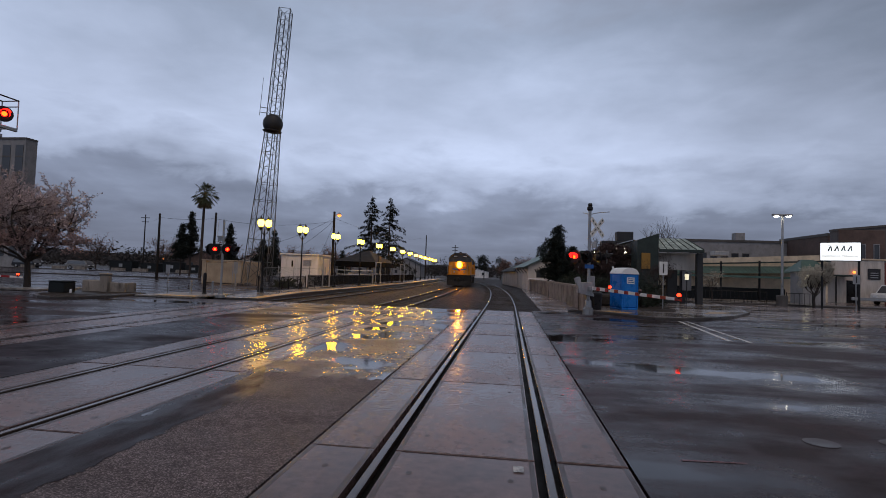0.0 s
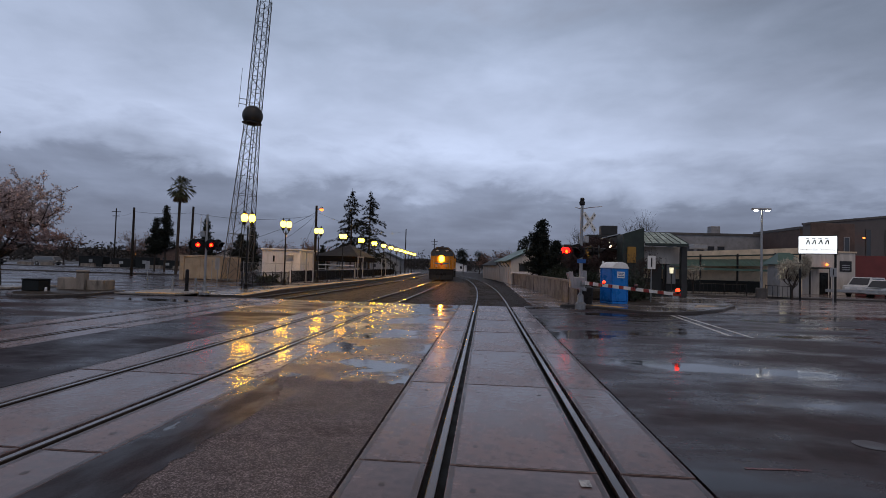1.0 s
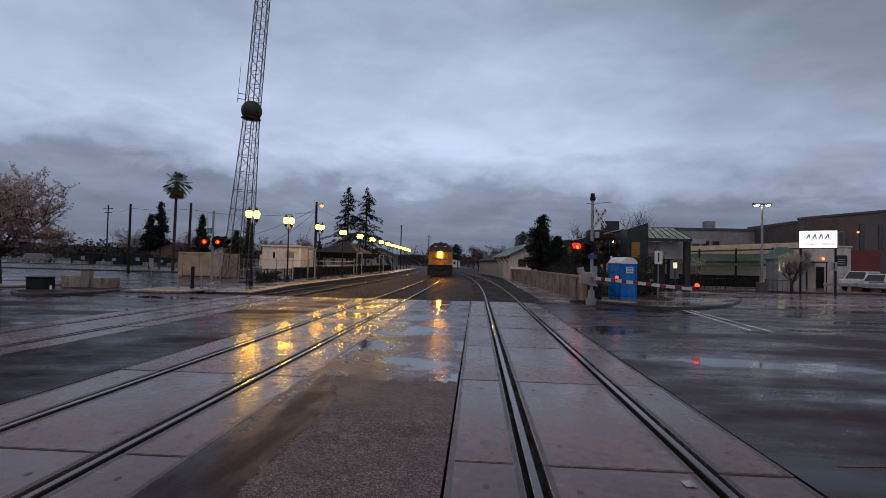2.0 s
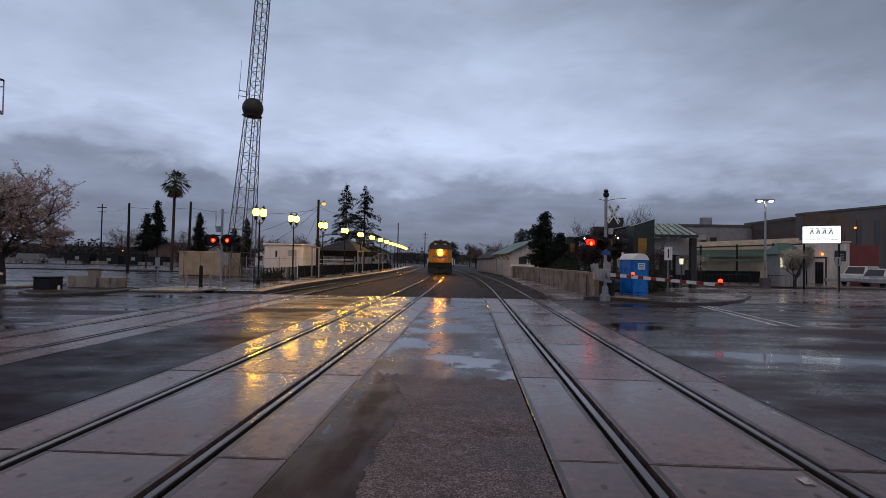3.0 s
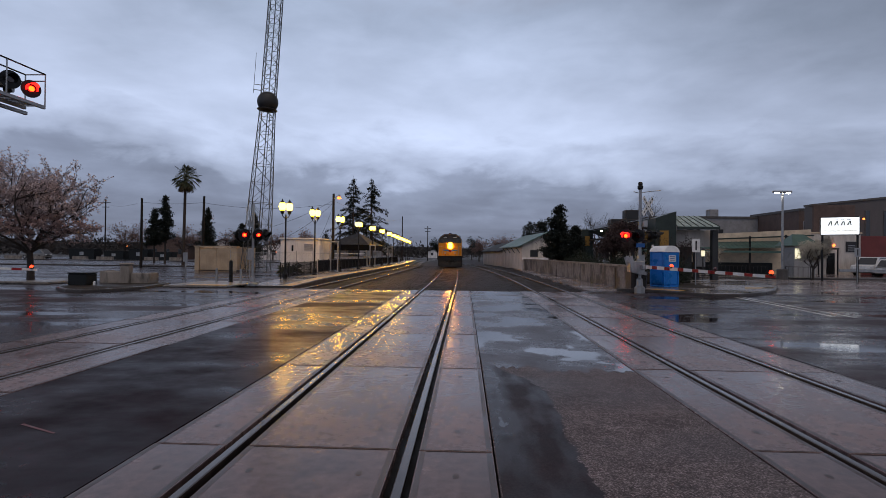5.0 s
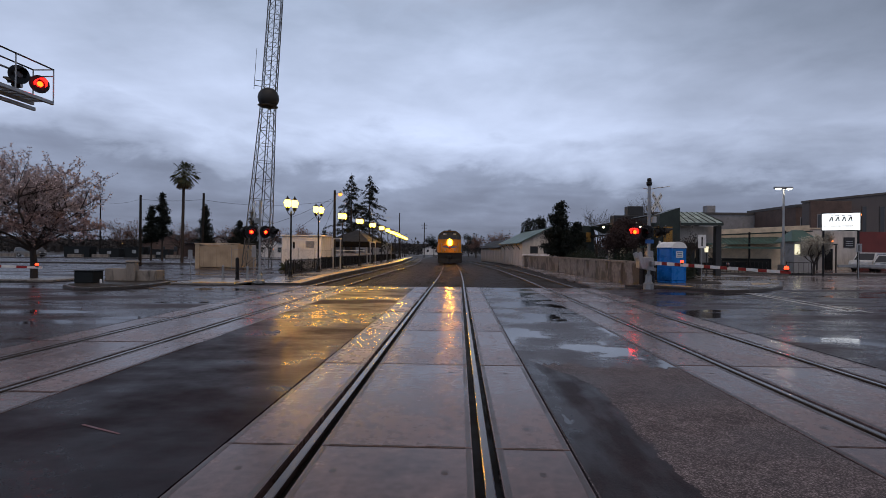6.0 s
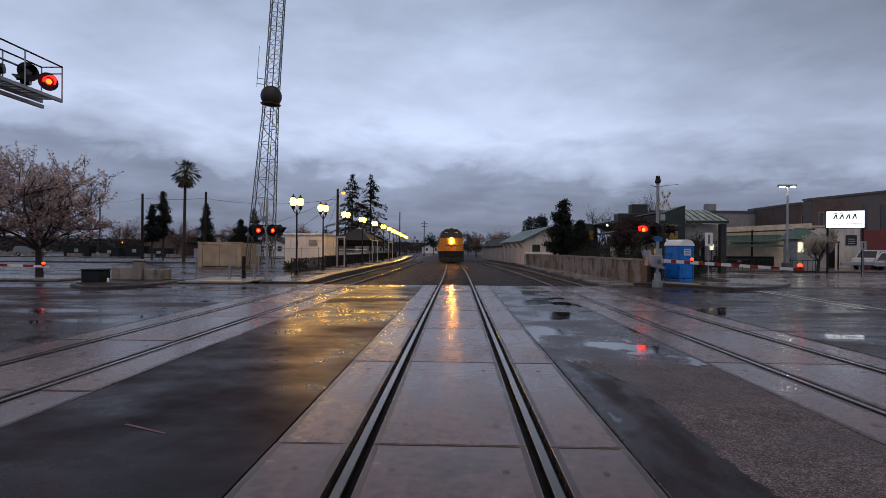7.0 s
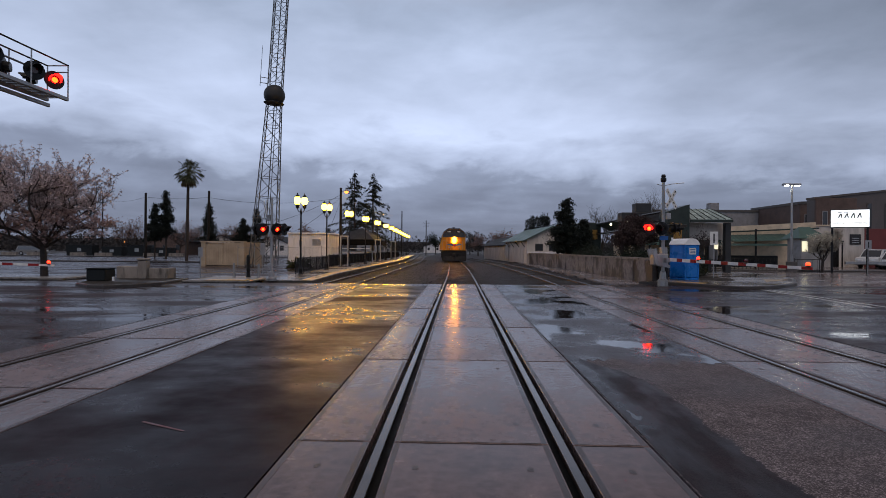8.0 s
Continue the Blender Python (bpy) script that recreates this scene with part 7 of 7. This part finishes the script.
def palm(x, y, h):
    t = thing("palm_tree", (x, y, -0.05), "tall fan palm with a shaggy skirt of dead fronds", "palm tree")
    rnd = random.Random(5)
    b = Mesh()
    zs = [0, 0.25, 0.5, 0.75, 0.9]
    for a, c in zip(zs, zs[1:]):
        b.tube((0.15 * a, 0, h * a), (0.15 * c, 0, h * c), 0.17 - 0.04 * a, 0.17 - 0.04 * c, 10, False)
    part("trunk", b, M["bark"], t)
    top = Vector((0.14, 0, h * 0.89))

    def fronds(n, lo, hi, mat, name, ln):
        b = Mesh()
        for k in range(n):
            a, e = rnd.uniform(0, 6.28), rnd.uniform(lo, hi)
            d = Vector((math.cos(a) * math.cos(e), math.sin(a) * math.cos(e), math.sin(e)))
            L = ln * rnd.uniform(0.8, 1.15)
            stem = top + d * L * 0.5
            b.tube(top, stem, 0.025, 0.015, 3, False)
            side = d.cross(Vector((0, 0, 1))).normalized()
            upv = side.cross(d)
            for i in range(9):
                g = -1.15 + 2.3 * i / 8
                dd = (d * math.cos(g) + side * math.sin(g)).normalized()
                tip = stem + dd * L * 0.52 - Vector((0, 0, 0.32 + 0.34 * abs(g)))
                w = side * 0.06
                mid = stem.lerp(tip, 0.55) + Vector((0, 0, 0.06))
                b.quad(stem, mid + w, tip, mid - w)
        part(name, b, mat, t)

    fronds(46, -0.8, 1.45, M["palm_leaf"], "fronds", 1.65)
    fronds(30, -1.5, -0.95, M["dead_frond"], "dead_skirt", 1.35)


palm(-34.6, 57, 11.0)


def yucca(x, y):
    t = thing("yucca", (x, y, -0.02), "low spiky yucca clump beside the mesh fence", "shrub")
    rnd = random.Random(12)
    b = Mesh()
    for k in range(70):
        a, e, ln = rnd.uniform(0, 6.28), rnd.uniform(0.05, 1.3), rnd.uniform(0.7, 1.25)
        d = Vector((math.cos(a) * math.cos(e), math.sin(a) * math.cos(e), math.sin(e)))
        side = d.cross(Vector((0, 0, 1))).normalized() * 0.045
        base = Vector((rnd.uniform(-0.35, 0.35), rnd.uniform(-0.2, 0.2), 0.15))
        mid, tip = base + d * ln * 0.6, base + d * ln - Vector((0, 0, 0.3 * ln))
        b.quad(base - side * 0.5, mid - side, tip, mid + side, base + side * 0.5)
    part("leaves", b, M["palm_leaf"], t)
    b = Mesh()
    b.lathe(0, 0, [(0.22, -0.1), (0.18, 0.2), (0.08, 0.4)], 9)
    part("stump", b, M["bark"], t)


yucca(-17.9, 42.0)


def mesh_fence(x0, x1, y):
    t = thing("mesh_fence", (0, 0, 0), "thin grey wire mesh fence before the white building", "fence")
    n = round((x1 - x0) / 1.35)
    for k in range(n + 1):
        x = x0 + (x1 - x0) * k / n
        b = Mesh()
        b.tube((x, y, -0.15), (x, y, 1.72), 0.028, 0.028, 6)
        b.ball((x, y, 1.74), 0.04, 6, 4)
        part("post", b, M["galv"], t)
    for z in (0.12, 1.62):
        b = Mesh()
        b.tube((x0, y, z), (x1, y, z), 0.014, 0.014, 5)
        part("rail", b, M["galv"], t)
    b, h = Mesh(), 1.5
    m = int((x1 - x0) / 0.11)
    for k in range(-13, m):
        for a, c in ((0.0, 1.0), (1.0, 0.0)):
            xa, xb = x0 + 0.11 * k + a * h, x0 + 0.11 * k + c * h
            if min(xa, xb) < x0 or max(xa, xb) > x1:
                continue
            b.tube((xa, y, 0.12), (xb, y, 0.12 + h), 0.0022, 0.0022, 3, False)
    tagged(part("mesh", b, M["galv"], t), kind="stuff")


mesh_fence(-23.6, -15.2, 44.2)

# far woods along the horizon
rs = np.random.RandomState(3)
pts = []
for k in range(420):
    ang = rs.uniform(-1.05, 1.05)
    dist = rs.uniform(230, 420)
    cx, cy = math.sin(ang) * dist - 3, math.cos(ang) * dist
    hh = rs.uniform(3, 7.5) * dist / 260
    for i in range(22):
        pts.append((cx + rs.normal(0, 4.0), cy + rs.normal(0, 2.0), abs(rs.normal(0.4, 0.33)) * hh))
solid("far_woods", leaf_cloud(pts, 6, 0.6, 1.0, 17), M["far_wood"], "dark leafless woods along the horizon", "trees", "stuff")
rs = np.random.RandomState(8)
b = Mesh()
for ring, (dist, hh) in enumerate(((1500, 26), (2300, 60))):
    prev = None
    for k in range(90):
        ang = -1.3 + 2.6 * k / 89
        z = hh * (0.55 + 0.45 * noise.noise((ang * 4.0, ring * 9.1, 0.5)) + 0.1 * noise.noise((ang * 21.0, ring, 2)))
        p = (math.sin(ang) * dist, math.cos(ang) * dist, -2), (math.sin(ang) * dist, math.cos(ang) * dist, max(4, z)), (math.sin(ang) * (dist + 250), math.cos(ang) * (dist + 250), -2)
        if prev:
            b.quad(prev[0], p[0], p[1], prev[1])
            b.quad(prev[1], p[1], p[2], prev[2])
        prev = p
solid("backdrop_hills", b, M["far_wood"], "low dark hills on the far horizon", "hills")
# small lights of the far street
for k, (x, y, z) in enumerate(((-44.2, 84.8, 1.1), (-45.3, 84.8, 1.1), (-66.5, 96, 2.4), (-38.5, 96, 1.6), (-10.5, 150, 1.4))):
    t = thing("street_light", (x, y, z - 0.9), "small distant glowing street light", "street lamp", "far lights")
    b = Mesh()
    b.tube((0, 0, -z + 0.9), (0, 0, 0.85), 0.04, 0.04, 6)
    part("post", b, M["black"], t)
    b = Mesh()
    b.ball((0, 0, 0.95), 0.09, 8, 6)
    part("lens", b, M["lamp_sodium"], t, smooth=True)


# ---- crossing panels, pieces last ----
def panels():
    joints = [NEAR + 3.28 * k for k in range(13)]
    meshes = {}

    def plate(w, ln, hole):
        b = Mesh()
        b.box(0, 0, -0.085, w, ln, 0.0, 0.003)
        b.slot = 1
        for x0, x1 in ((0.012, 0.055), (w - 0.055, w - 0.012)):
            b.quad((x0, 0.012, 0.0012), (x1, 0.012, 0.0012), (x1, ln - 0.012, 0.0012), (x0, ln - 0.012, 0.0012))
        b.slot = 2
        for y0 in (0.006, ln - 0.014):
            b.quad((0.06, y0, 0.0012), (w - 0.06, y0, 0.0012), (w - 0.06, y0 + 0.008, 0.0012), (0.06, y0 + 0.008, 0.0012))
        b.slot = 1
        # lifting holes: flat discs, a pit's dark put in with the rim colour
        for hx in hole:
            for hy in (0.5, ln - 0.5):
                n = 10
                b.add([(hx + 0.027 * math.cos(6.2832 * i / n), hy + 0.042 * math.sin(6.2832 * i / n), 0.0015) for i in range(n)], [tuple(range(n))])
        return b.data("panel", [M["panel"], M["panel_rim"], M["rubber"]])

    gauge = plate(1.29, 3.260, (0.22, 1.07))
    outer = plate(0.63, 3.260, (0.32,))
    short = (plate(1.29, 1.728, (0.22, 1.07)), plate(0.63, 1.728, (0.32,)))
    for cx, shift in zip(TRACKS, (1.5, 0.03, 0.22)):
        t = thing("crossing_surface", (cx, 0, 0), "wet grey concrete crossing panels laid round the rails", "crossing", "crossing surfaces", "structure")
        for y in joints[:-1]:
            last = shift > 1 and y + shift + 3.28 > END + 0.3
            for x, me in ((-0.645, gauge), (-1.475, outer), (0.845, outer)):
                me = (short[0] if me is gauge else short[1]) if last else me
                part("panel", me, None, t, at=pose(x, y + shift + 0.010, rng.uniform(-0.006, 0.004), rng.uniform(-0.05, 0.05), rng.uniform(-0.1, 0.1)))


panels()

for t in range(3):
    track = thing("sleepers", (0, 0, 0), "row of dark tarred timber sleepers under the rails", "sleepers", "sleepers", "structure")
    b = Mesh()
    b.box(-1.3, -0.11, -0.2, 1.3, 0.11, -0.085, 0.012)
    me = b.data("sleeper", M["sleeper"])
    y = END + 0.45
    while y < 80:
        part("sleeper", me, None, track, at=pose(centre_line(t, y) + rng.uniform(-0.03, 0.03), y, rng.uniform(-0.012, 0.004), 0, 0, rng.uniform(-1, 1)))
        y += 0.56
